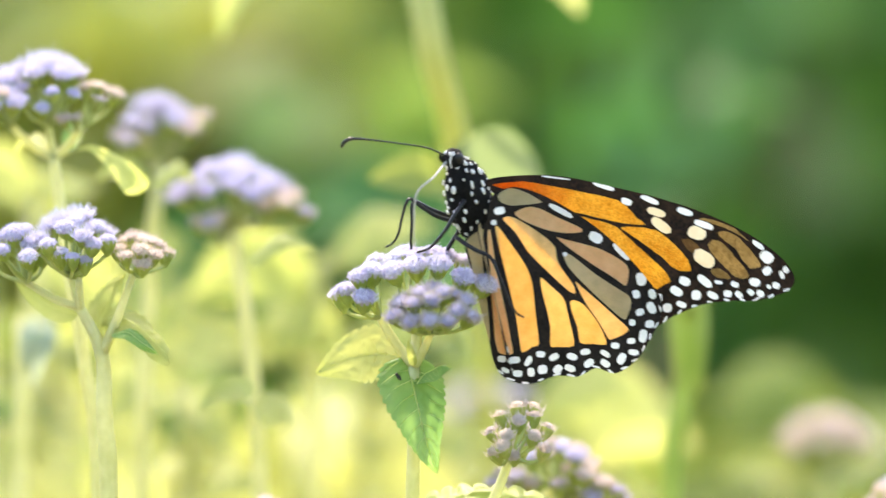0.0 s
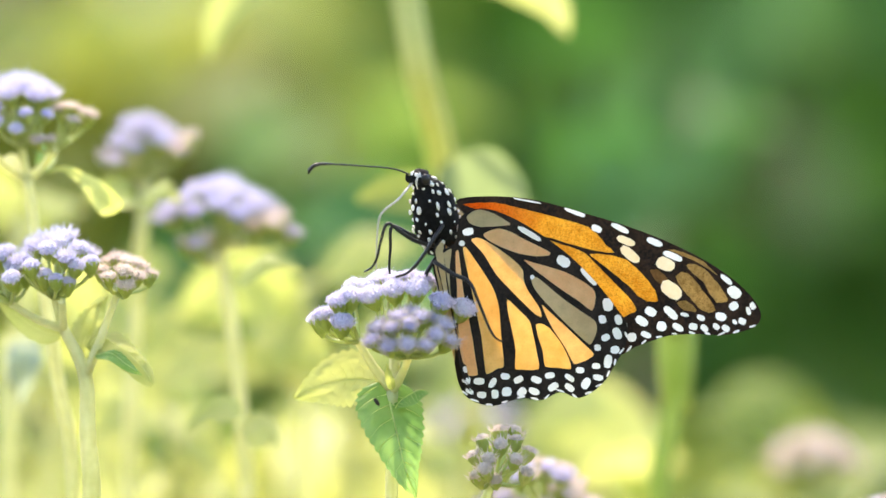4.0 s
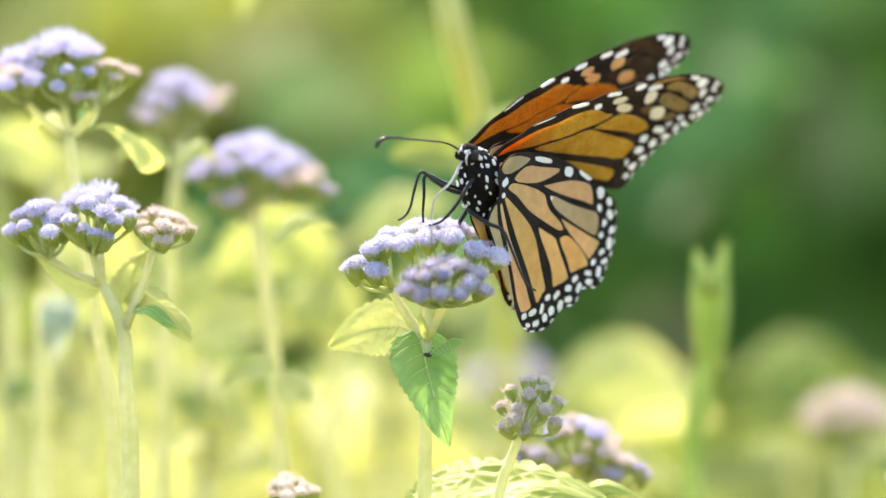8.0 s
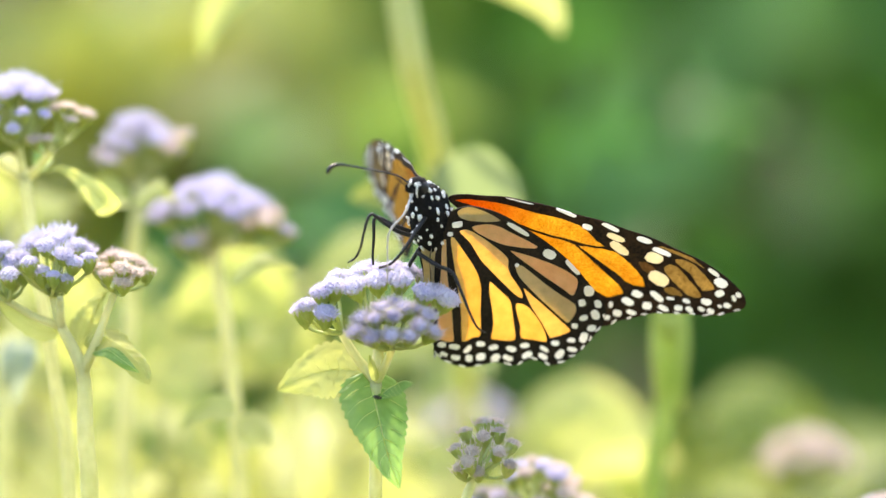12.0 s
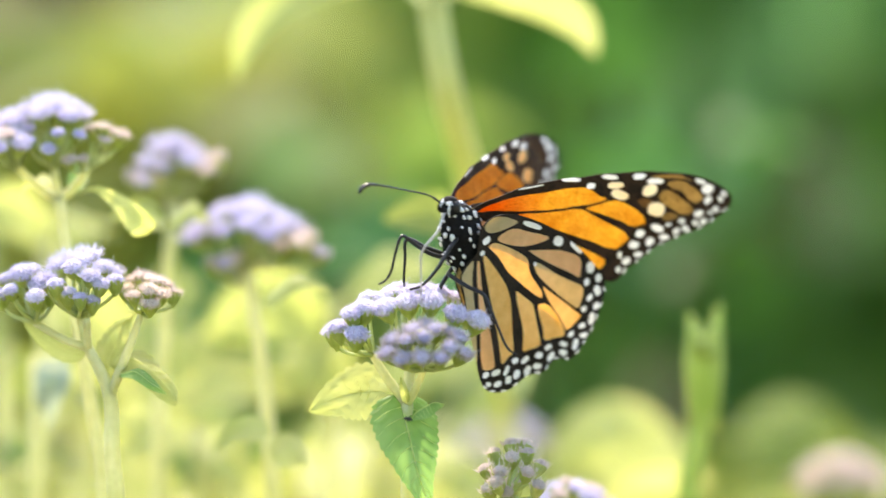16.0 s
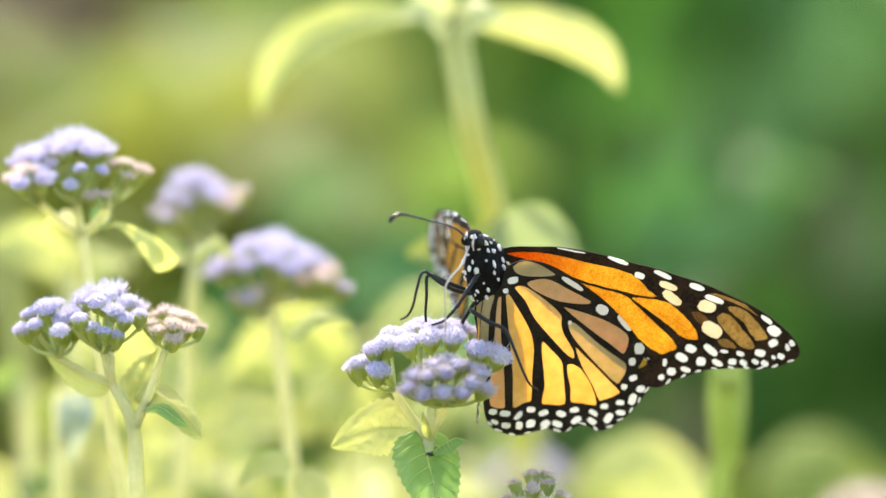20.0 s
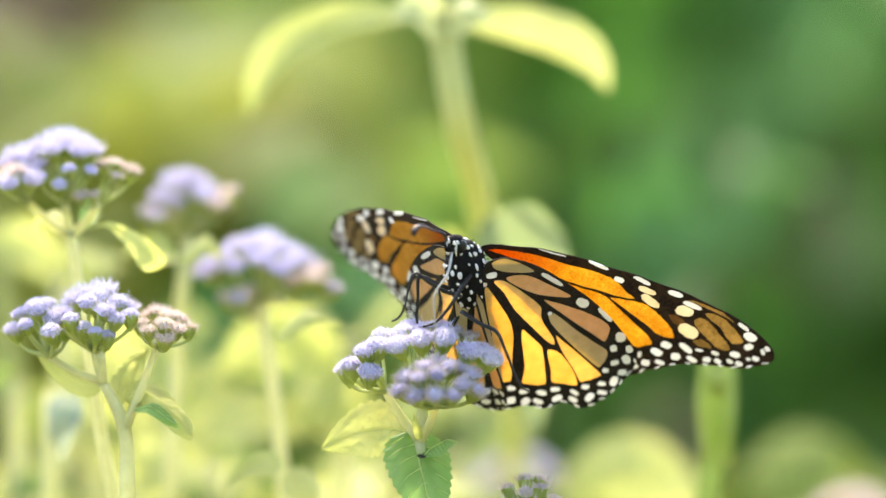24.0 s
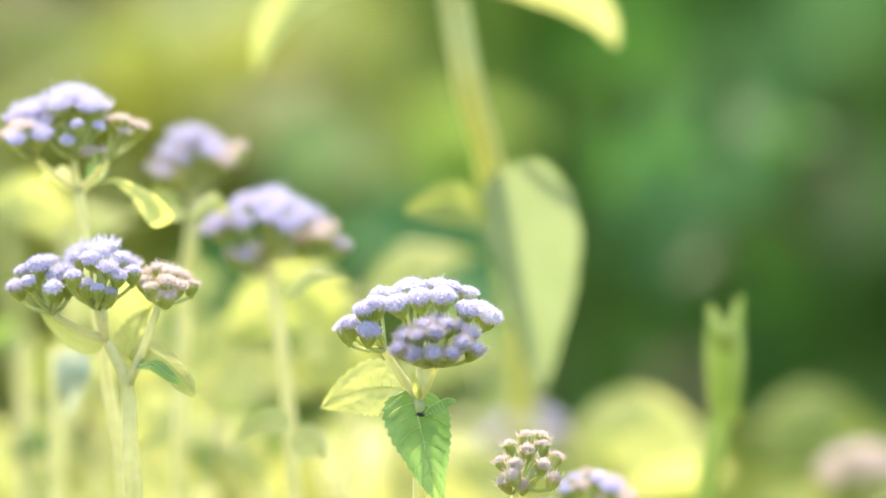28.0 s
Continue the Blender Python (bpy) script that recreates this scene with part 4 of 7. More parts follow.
cluster(upper_plant, o, at(85, 225, Y), dome(85, 122, Y, 50, 30, 0.008, 11, rng), TUFT, rng, 1.02, Vector((0, -0.1, 0.1)))
cluster(upper_plant, o, at(85, 225, Y), [at(40, 176, Y - 0.008), at(75, 191, Y - 0.009), at(92, 162, Y - 0.009), at(130, 166, Y - 0.008)], HALF, rng, 0.85, Vector((0, -0.6, 0)))
cluster(upper_plant, o, at(20, 222, Y), dome(12, 142, Y, 34, 30, 0.006, 6, rng), TUFT, rng, 0.95, Vector((-0.1, -0.2, 0)))
cluster(upper_plant, o, at(20, 222, Y), dome(2, 176, Y - 0.006, 42, 34, 0.006, 8, rng), TUFT[:1] + FADED, rng, 0.9, Vector((-0.1, -0.3, 0)))
cluster(upper_plant, o, at(145, 225, Y), [at(152, 155, Y), at(170, 152, Y - 0.003), at(190, 162, Y), at(205, 166, Y + 0.002), at(178, 172, Y - 0.005), at(135, 205, Y - 0.006), at(112, 210, Y - 0.007)], FADED + BUDS[:1], rng, 0.85, Vector((0.1, -0.2, 0)))
leaf(upper_plant, local(o, (118, 276, Y), (160, 262, Y - 0.004), (208, 292, Y - 0.006), (240, 326, Y - 0.006), (252, 340, Y - 0.005)), 50 * UNIT, (0.3, -0.25, 0.9), M_LEAF_YELLOW, fold=-0.2, teeth=10, peak=0.72, seed=2, label="folded yellow-green leaf")
leaf(upper_plant, local(o, (85, 275, Y), (55, 245, Y + 0.006), (28, 268, Y + 0.01)), 34 * UNIT, (0.2, 1, 0.5), M_LEAF_YELLOW, fold=0.4, teeth=8, seed=12)
leaf(upper_plant, local(o, (118, 270, Y), (128, 232, Y + 0.004), (120, 205, Y + 0.006)), 36 * UNIT, (1, 0.4, 0), M_LEAF, fold=0.4, teeth=8, seed=13)

LEFT_BASE = Vector((at(200, 900, 0.01).x, 0.006, 0.0))
left_plant = thing("mistflower", Matrix.Translation(LEFT_BASE), "mistflower with lilac blossom and a fading pink side cluster", "flower", "mistflowers")
o = LEFT_BASE
Y = 0.012
f1, f0 = at(180, 628, Y), at(142, 545, Y)
tube("stem", [p - o for p in (o.copy(), at(198, 1800, Y), at(194, 930, Y), at(185, 740, Y), f1, f0)], [1.5 * mm, 1.5 * mm, 1.45 * mm, 1.25 * mm, 1.05 * mm, 0.75 * mm], M_STEM, left_plant, 14, 8, 0.09)
for a, b in ((f0, at(48, 500, Y)), (f0, at(125, 490, Y)), (f0, at(140, 495, Y - 0.006)), (f1, at(237, 482, Y - 0.003))):
    tube("branch", [a - o, a.lerp(b, 0.5) - o + Vector((0, 0, -0.5 * mm)), b - o], [(0.85 if a is f1 else 0.7) * mm, 0.55 * mm], M_STEM, left_plant, 10, 5, 0.07)
cluster(left_plant, o, at(125, 490, Y), dome(130, 402, Y, 68, 45, 0.009, 13, rng), TUFT + LILAC, rng, 0.96, Vector((0, -0.2, 0)))
cluster(left_plant, o, at(125, 490, Y), [at(128, 456, Y - 0.009), at(165, 432, Y - 0.008), at(85, 432, Y - 0.008), at(190, 425, Y - 0.005), at(105, 448, Y - 0.007), at(150, 462, Y - 0.007)], HALF, rng, 0.9, Vector((0, -0.25, 0)))
cluster(left_plant, o, at(48, 500, Y), dome(30, 432, Y, 55, 62, 0.009, 12, rng), LILAC + HALF, rng, 0.95, Vector((-0.2, -0.25, 0)))
cluster(left_plant, o, at(237, 482, Y - 0.003), [at(208, 440, Y), at(225, 425, Y + 0.003), at(240, 420, Y), at(258, 425, Y - 0.002), at(278, 432, Y), at(294, 448, Y), at(222, 452, Y - 0.007), at(250, 442, Y - 0.008), at(272, 450, Y - 0.006), at(252, 466, Y - 0.008)], FADED, rng, 0.9, Vector((0.05, -0.3, 0)))
leaf(left_plant, local(o, (184, 580, Y + 0.001), (214, 560, Y), (256, 588, Y - 0.002), (300, 644, Y - 0.004)), 92 * UNIT, (0.6, 0.4, 0.7), M_LEAF_YELLOW, fold=0.35, teeth=10, tooth=0.16, peak=0.45, wave=0.2, quilt=0.14, seed=15, label="thin yellow-green leaf lit through")
leaf(left_plant, local(o, (198, 592, Y - 0.003), (225, 588, Y - 0.006), (256, 610, Y - 0.008), (280, 628, Y - 0.008)), 26 * UNIT, (0.2, 0.8, 0.6), M_LEAF, fold=0.4, teeth=9, wave=0.15, quilt=0.08, seed=5, label="small green leaf with a bent tip")
leaf(left_plant, local(o, (175, 604, Y + 0.004), (182, 556, Y + 0.006), (200, 520, Y + 0.006), (222, 486, Y + 0.005)), 66 * UNIT, (1, -0.3, 0.3), M_LEAF_YELLOW, fold=0.2, wave=0.2, teeth=9, tooth=0.2, quilt=0.10, seed=6)
leaf(left_plant, local(o, (138, 556, Y + 0.003), (100, 548, Y + 0.004), (58, 520, Y + 0.004), (22, 490, Y + 0.004)), 46 * UNIT, (0.1, -0.3, 1), M_LEAF_YELLOW, fold=0.1, teeth=9, seed=8)


# ---- plants out of focus behind ----
def back_flower(u, v, y, ru, rv, n, foot_u, kinds, label, size=1.0, leaves=(), low=()):
    base = Vector((at(foot_u, 900, y).x, y, 0.0))
    p = thing("mistflower", Matrix.Translation(base), label, "flower", "mistflowers")
    f = at(u, v + rv + 28, y)
    fv = v + rv + 28
    stem(p, base, [base.copy(), at(foot_u, fv + 1500, y), at(foot_u, fv + 600, y), at(foot_u * 0.6 + u * 0.4, fv + 220, y), f], 1.5 * mm, 1.0 * mm)
    cluster(p, base, f, dome(u, v, y, ru, rv, 0.010, n, rng), kinds, rng, size, Vector((0, -0.25, 0)))
    for lu, lv, k in low:     # a lower side cluster
        b = at(lu * 0.5 + u * 0.5, lv + 40, y)
        tube("branch", [f - base, f.lerp(b, 0.5) - base, b - base], [0.9 * mm, 0.7 * mm], M_STEM, p, 8, 4)
        cluster(p, base, b, dome(lu, lv, y - 0.004, 42, 34, 0.006, k, rng), FADED + RIMMED[:1], rng, 0.95, Vector((0, -0.3, 0)))
    for ctrl, width, across, mat in leaves:
        leaf(p, [at(*c) - base for c in ctrl], width * UNIT, across, mat, seed=rng.random() * 9, veins=False, n=24, cols=5)
    return p


back_flower(410, 318, 0.08, 98, 55, 26, 465, TUFT + LILAC + FADED[:1], "mistflower with a broad lilac and faded pink blossom", 1.0,
            [([(440, 470, 0.055), (490, 430, 0.05), (560, 440, 0.05)], 42, (0.1, 0.4, 1), M_LEAF_YELLOW), ([(450, 700, 0.055), (400, 690, 0.06), (350, 730, 0.06)], 60, (0.1, 0.6, 0.8), M_LEAF_YELLOW),
             ([(455, 740, 0.055), (500, 720, 0.06), (520, 760, 0.06)], 70, (0.1, 0.6, 0.8), M_LEAF_YELLOW)],
            [(372, 394, 4), (505, 358, 6)])
back_flower(284, 202, 0.095, 56, 54, 17, 252, TUFT[:1] + RIMMED, "mistflower with a small greyish lilac blossom", 1.05,
            [([(268, 330, 0.075), (310, 300, 0.07), (345, 320, 0.07)], 50, (0.1, 0.6, 0.8), M_LEAF_YELLOW), ([(262, 330, 0.075), (215, 300, 0.08), (170, 320, 0.08)], 50, (0.1, 0.6, 0.8), M_LEAF_YELLOW)],
            [(226, 242, 4), (338, 216, 3)])
back_flower(870, 700, 0.26, 60, 45, 18, 870, LILAC + FADED, "far mistflower with a pale lilac blossom", 1.3)
back_flower(1462, 762, 0.19, 74, 52, 22, 1440, FADED, "fading pink mistflower beside broad leaves", 1.1,
            [([(1446, 842, 0.19), (1380, 830, 0.185), (1285, 838, 0.18)], 92, (0.05, 0.8, 0.6), M_LEAF_YELLOW)])
back_flower(988, 800, 0.045, 62, 36, 15, 985, TUFT[:1] + HALF + FADED, "low mistflower with lilac heads and pink buds", 0.8,
            [],
            [(905, 850, 8), (1062, 866, 10), (1030, 838, 5)])
back_flower(478, 900, 0.02, 44, 30, 16, 482, FADED + BUDS[2:], "budding mistflower with cream-pink heads", 0.72)
back_flower(1592, 868, 0.05, 44, 40, 10, 1600, FADED + LILAC[:1], "lilac mistflower low among leaves", 1.0)

# tall weed with arching yellow leaves
Y = 0.10
weed_base = Vector((at(880, 900, Y).x, Y + 0.18, 0.0))
weed = thing("tall_weed", Matrix.Translation(weed_base), "tall pale-stemmed weed with arching yellow-green leaves", "plant")
node = at(733, -85, Y)
tube("stem", [p - weed_base for p in (weed_base.copy(), at(900, 1800, Y + 0.17), at(862, 640, Y + 0.12), at(806, 262, Y + 0.03), at(768, 105, Y), node)], [2.2 * mm, 2.2 * mm, 2.3 * mm, 2.6 * mm, 2.6 * mm], M_STRAW, weed, 10, 6, 0.04)
FACING_SKY, FACING_US = (0.1, 0.55, 0.9), (1, 0.15, 0)
for ctrl, w, across, mat, peak, fold, seed in (
        ([(720, -100, Y), (640, -106, Y + 0.02), (545, -98, Y + 0.03), (462, -60, Y + 0.03), (412, 2, Y + 0.03), (392, 74, Y + 0.03)], 80, FACING_SKY, M_LEAF_YELLOW, 0.55, 0.2, 122),
        ([(745, -100, Y), (800, -98, Y + 0.02), (880, -90, Y + 0.03), (955, -66, Y + 0.03), (1004, -26, Y + 0.03), (1028, 28, Y + 0.03)], 82, FACING_SKY, M_LEAF_YELLOW, 0.55, 0.2, 124),
        ([(812, 250, Y + 0.002), (856, 290, Y + 0.006), (892, 420, Y + 0.016), (890, 650, Y + 0.04)], 190, FACING_US, M_LEAF_PALE, 0.42, 0.0, 215),
        ([(800, 340, Y - 0.006), (755, 312, Y - 0.01), (710, 310, Y - 0.01), (652, 318, Y - 0.008)], 92, (0.1, 0.3, 1), M_FOLIAGE_OLIVE, 0.45, 0.3, 95)):
    leaf(weed, [at(*c) - weed_base for c in ctrl], w * UNIT, across, mat, veins=False, n=30, cols=5, seed=seed, peak=peak, fold=fold, wave=0.05)
for k in (-1, 1):      # pale sheaths where the leaves meet the stem
    leaf(weed, [node - weed_base + Vector((0, -0.004, -0.002)), node - weed_base + Vector((k * 0.004, -0.007, 0.003)), node - weed_base + Vector((k * 0.009, -0.006, 0.001))], 0.008, (0.1, 0.3, 1), M_STRAW, name="sheath", veins=False, n=16, cols=4, seed=k)
for i in range(9):
    part("seed_head", mesh_of("seed_head", *blob_data(node - weed_base + Vector((rng.uniform(-4, 4), rng.uniform(-4, 4), rng.uniform(-1, 5))) * mm, (Vector((2, 0, 0)) * mm, Vector((0, 2, 0)) * mm, Vector((0, 0, 2)) * mm), 8, 6, 0.3, i), M_STRAW), weed)
# a pale stalk at the edge of the bed
Y = 0.24
edge_base = Vector((at(40, 900, Y).x, Y, 0.0))
edge_stalk = thing("bare_stalk", Matrix.Translation(edge_base), "pale leafless stalk leaning out of the bed", "plant")
tube("stalk", [p - edge_base for p in (edge_base.copy(), at(38, 1500, Y), at(2, 760, Y), at(-34, 520, Y), at(-66, 250, Y))], [2.6 * mm, 2.4 * mm, 2.2 * mm, 2.0 * mm, 0.8 * mm], M_STRAW, edge_stalk, 10, 6, 0.04)

# broken green stalk
Y = 0.10
stub_base = Vector((at(1225, 900, Y).x, Y, 0.0))
stub = thing("broken_stalk", Matrix.Translation(stub_base), "thick broken pale-green stalk with a split top", "plant")
tube("stalk", [p - stub_base for p in (stub_base.copy(), at(1190, 1800, Y), at(1188, 900, Y), at(1203, 740, Y), at(1220, 620, Y), at(1222, 535, Y))], [1.6 * mm, 1.6 * mm, 1.6 * mm, 1.8 * mm, 2.1 * mm, 1.9 * mm], M_STUB, stub, 12, 8, 0.10)
for du, foot, top, r in ((-33, 680, 480, 0.9), (-24, 560, 488, 0.9), (-13, 560, 504, 0.8), (0, 560, 520, 0.8), (11, 560, 500, 0.8), (21, 570, 476, 1.0), (31, 690, 464, 1.0)):
    tube("splinter", [at(1220 + du * 0.65, foot, Y - 0.002) - stub_base, at(1220 + du * 0.8, foot * 0.5 + top * 0.5, Y - 0.003) - stub_base, at(1222 + du * 0.85, top, Y - 0.002) - stub_base], [0.6 * mm, r * mm, 0.15 * mm], M_STUB, stub, 6, 3)


def leaf_card(rng, size):
    """The outline of one simple bent leaf of a thicket."""
    L, W = size, size * rng.uniform(0.4, 0.6)
    v = [Vector((0, 0, 0))]
    for t, w in ((0.2, 0.75), (0.45, 1.0), (0.7, 0.72), (0.9, 0.3)):
        z = -L * 0.35 * t * t
        v += [Vector((-W / 2 * w, L * t, z + 0.12 * W * w)), Vector((0, L * t, z)), Vector((W / 2 * w, L * t, z + 0.12 * W * w))]
    v.append(Vector((0, L, -L * 0.38)))
    f = [(0, 2, 1), (0, 3, 2)]
    for i in range(3):
        a = 1 + 3 * i
        f += [(a, a + 1, a + 4, a + 3), (a + 1, a + 2, a + 5, a + 4)]
    f += [(10, 11, 13), (11, 12, 13)]
    return v, f


def thicket(name, label, mat, n, box, size, seed, droop=0.4):
    """Loose leaves on stalks in a box of the plan, as one mass."""
    r, shoots = random.Random(seed), random.Random(seed + 500)
    pieces = []
    small = size[1] < 0.02
    (u0, u1), (v0, v1), (y0, y1) = box
    for _ in range(n):
        y = r.uniform(y0, y1)
        p = at(r.uniform(u0, u1), r.uniform(v0, v1), y)
        v, f = leaf_card(r, r.uniform(*size))
        m = Matrix.Translation(p) @ Euler((r.gauss(-droop, 0.5), r.gauss(0, 0.5), r.uniform(0, 6.28))).to_matrix().to_4x4()
        pieces.append(([m @ q for q in v], f))
        if r.random() < 0.3:
            q = p + Vector((r.uniform(-0.02, 0.02), r.uniform(-0.02, 0.02), -0.12)) * (0.15 if small else 1.0)
            pieces.append(tube_data([p, (p + q) / 2 + Vector((0.004, 0, 0)), q], [0.0012, 0.0015], 5, 2))
        elif not small and shoots.random() < 0.10:     # a shoot that rises from the soil
            q = Vector((p.x + shoots.uniform(-0.05, 0.05), p.y + shoots.uniform(-0.04, 0.04), 0.0))
            pieces.append(tube_data([p, p.lerp(q, 0.4) + Vector((0.008, 0, 0)), q], [0.0012, 0.0022], 5, 4))
    return tagged(new(name, mesh_of(name, *joined(pieces), mat)), label, "plants", "", "stuff")


def broad_leaf_plant(label, foot, y, mat, blades):
    """A leafy shoot of large soft leaves. blades: (tip_u, tip_v, base_u, base_v, width, facing)."""
    base = Vector((at(foot, 900, y).x, y, 0.0))
    p = thing("leafy_plant", Matrix.Translation(base), label, "plant", "leafy plants")
    top = min(b[3] for b in blades)
    tube("stem", [q - base for q in (base.copy(), at(foot, 1700, y), at(foot, 1000, y), at(foot, top, y))], [2.0 * mm, 1.4 * mm], M_STEM, p, 8, 5)
    for tu, tv, bu, bv, w, facing in blades:
        a, b = at(bu, bv, y), at(tu, tv, y + rng.uniform(-0.012, 0.012))
        mid = a.lerp(b, 0.5) + Vector((0, -0.006, 0.14 * (b - a).length))
        root = at(foot, min(bv + 40, 1000), y)
        tube("stalk", [root - base, root.lerp(a, 0.6) - base + Vector((0, 0, 0.001)), a - base], [0.9 * mm, 0.7 * mm], M_STEM, p, 6, 4)
        leaf(p, [a - base, mid - base, b - base], w * UNIT, facing, mat, n=24, cols=6, seed=rng.random() * 9, fold=0.15, wave=0.1)
    return p


FLAT, FRONT, BACK = (0.15, 0.85, 0.5), (0.1, 0.45, 0.9), (0.1, 0.25, 0.97)
broad_leaf_plant("yellow-green leafy plant with broad sunlit blades", 560, 0.17, M_LEAF_YELLOW,
                 [(780, 395, 590, 460, 120, FRONT), (330, 520, 560, 500, 170, FRONT), (620, 640, 470, 560, 150, FRONT), (300, 640, 500, 620, 130, FLAT)])
broad_leaf_plant("yellow-green leafy plant with broad sunlit blades", 640, 0.22, M_LEAF_YELLOW,
                 [(840, 560, 640, 600, 150, FRONT), (480, 720, 650, 690, 150, FLAT), (820, 740, 660, 760, 150, FLAT), (600, 840, 700, 780, 140, FLAT)])
broad_leaf_plant("yellow-green leafy plant with broad sunlit blades", 1080, 0.20, M_LEAF_YELLOW,
                 [(1230, 790, 940, 736, 225, BACK), (900, 840, 1080, 800, 150, FLAT), (1180, 900, 1050, 860, 140, FLAT)])
broad_leaf_plant("olive leafy plant half in shade", 1380, 0.28, M_FOLIAGE_OLIVE,
                 [(1520, 780, 1270, 700, 200, FRONT), (1250, 850, 1400, 820, 160, FLAT), (1560, 880, 1400, 860, 150, FLAT)])
broad_leaf_plant("yellow-green leafy plant beside the stems", 330, 0.14, M_LEAF_YELLOW,
                 [(140, 740, 310, 690, 130, FLAT), (420, 800, 330, 740, 120, FLAT), (230, 860, 330, 810, 110, FLAT), (470, 860, 350, 850, 110, FLAT)])
broad_leaf_plant("yellow-green leafy plant beside the stems", 60, 0.16, M_LEAF_YELLOW,
                 [(-90, 300, 60, 340, 120, BACK), (170, 330, 40, 370, 110, BACK), (-60, 760, 70, 720, 130, FLAT), (150, 820, 60, 780, 120, FLAT)])
broad_leaf_plant("yellow-green leafy plant beside the stems", 210, 0.22, M_LEAF_YELLOW,
                 [(50, 480, 200, 530, 170, BACK), (370, 550, 220, 600, 170, FRONT), (30, 640, 200, 660, 160, BACK), (330, 440, 220, 480, 130, FRONT), (390, 680, 230, 700, 150, FRONT)])
broad_leaf_plant("shaded green leafy plant between the stems", 300, 0.15, M_FOLIAGE, [(375, 748, 265, 735, 80, FRONT), (350, 800, 290, 770, 60, FRONT)])
broad_leaf_plant("shaded green leafy plant between the stems", -20, 0.15, M_FOLIAGE, [(60, 745, -40, 735, 70, FRONT), (-90, 560, -30, 540, 70, FRONT)])
broad_leaf_plant("silvery leaf among sunlit plants", 40, 0.09, M_LEAF_SILVER, [(48, 700, 82, 560, 70, (1, 0.4, 0.1))])
broad_leaf_plant("green leafy plant deep in the bed", 720, 0.45, M_FOLIAGE_SHADED, [(870, 480, 720, 520, 240, FRONT), (560, 420, 720, 440, 200, FRONT), (840, 620, 700, 600, 200, FRONT)])

broad_leaf_plant("shaded green leafy plant between the stems", 110, 0.20, M_FOLIAGE_OLIVE, [(-40, 640, 90, 600, 120, FRONT), (220, 660, 110, 620, 120, FLAT), (10, 800, 110, 760, 100, FLAT)])
broad_leaf_plant("shaded green leafy plant between the stems", 390, 0.26, M_FOLIAGE, [(300, 700, 390, 660, 120, FRONT), (470, 760, 390, 720, 120, FRONT), (390, 850, 400, 780, 90, FLAT)])
broad_leaf_plant("shaded green leafy plant between the stems", 800, 0.30, M_FOLIAGE, [(700, 570, 800, 560, 120, FRONT), (850, 700, 790, 640, 130, FRONT), (760, 800, 800, 740, 110, FLAT)])
thicket("shrub_foliage", "leaves coloured dark for the shade of a gap", M_FOLIAGE_SHADED, 10, ((470, 560), (330, 400), (0.34, 0.45)), (0.03, 0.045), 41)
thicket("shrub_foliage", "mid-green leaves behind the blossoms", M_FOLIAGE, 20, ((300, 620), (130, 290), (0.5, 0.6)), (0.03, 0.05), 43)
thicket("shrub_foliage", "fresh green shrub leaves", M_FOLIAGE_RICH, 44, ((1230, 1680), (240, 600), (0.95, 1.1)), (0.04, 0.07), 57)
# brown clump added so that this spot reads as a dark gap
thicket("dry_foliage", "brown leaves added for dark gaps in the shrub", M_DRY_AND_GAP, 4, ((1130, 1180), (575, 610), (0.7, 0.8)), (0.014, 0.02), 47)
thicket("low_foliage", "sunlit yellow-green leaves crowding between the flowers", M_LEAF_YELLOW, 190, ((-250, 760), (680, 1250), (0.24, 0.45)), (0.022, 0.04), 31)
thicket("low_foliage", "olive green leaves crowding low between the flowers", M_FOLIAGE_OLIVE, 110, ((800, 1800), (800, 1300), (0.30, 0.55)), (0.03, 0.055), 32)
thicket("shrub_foliage", "olive yellow shrub leaves in soft light", M_FOLIAGE_OLIVE, 210, ((-400, 560), (-60, 420), (0.6, 0.95)), (0.03, 0.06), 35)
thicket("shrub_foliage", "mid-green shrub leaves in soft light", M_FOLIAGE, 420, ((-700, 900), (-900, 1200), (0.95, 1.5)), (0.04, 0.08), 33)
thicket("shrub_foliage", "green shrub leaves with sunny patches", M_FOLIAGE_RICH, 260, ((950, 2000), (-700, 240), (0.85, 1.3)), (0.04, 0.08), 36)
thicket("shrub_foliage", "shrub leaves coloured dark green for shade", M_FOLIAGE_SHADED, 320, ((600, 2400), (-900, 1300), (1.2, 1.8)), (0.05, 0.09), 34)
# light patches of the shrub, painted by clumps of paler leaves
thicket("shrub_foliage", "leaves coloured paler for light patches in the shrub", M_LEAF_SHEEN_TINT, 4, ((1095, 1190), (70, 170), (0.72, 0.76)), (0.030, 0.042), 51)
thicket("shrub_foliage", "leaves coloured paler for light patches in the shrub", M_LEAF_SHEEN_TINT, 4, ((1190, 1280), (250, 310), (0.72, 0.76)), (0.026, 0.034), 52)
thicket("shrub_foliage", "fresh green shrub leaves", M_FOLIAGE_RICH, 8, ((1240, 1620), (-40, 130), (0.95, 1.1)), (0.04, 0.07), 53)
# another brown clump, added in place of a dark hollow
thicket("dry_foliage", "brown leaves added for dark gaps in the shrub", M_DRY_AND_GAP, 3, ((1375, 1430), (160, 230), (0.74, 0.78)), (0.022, 0.032), 54)
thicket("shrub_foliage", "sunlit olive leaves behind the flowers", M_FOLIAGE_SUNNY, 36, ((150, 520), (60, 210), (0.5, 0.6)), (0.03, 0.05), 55)
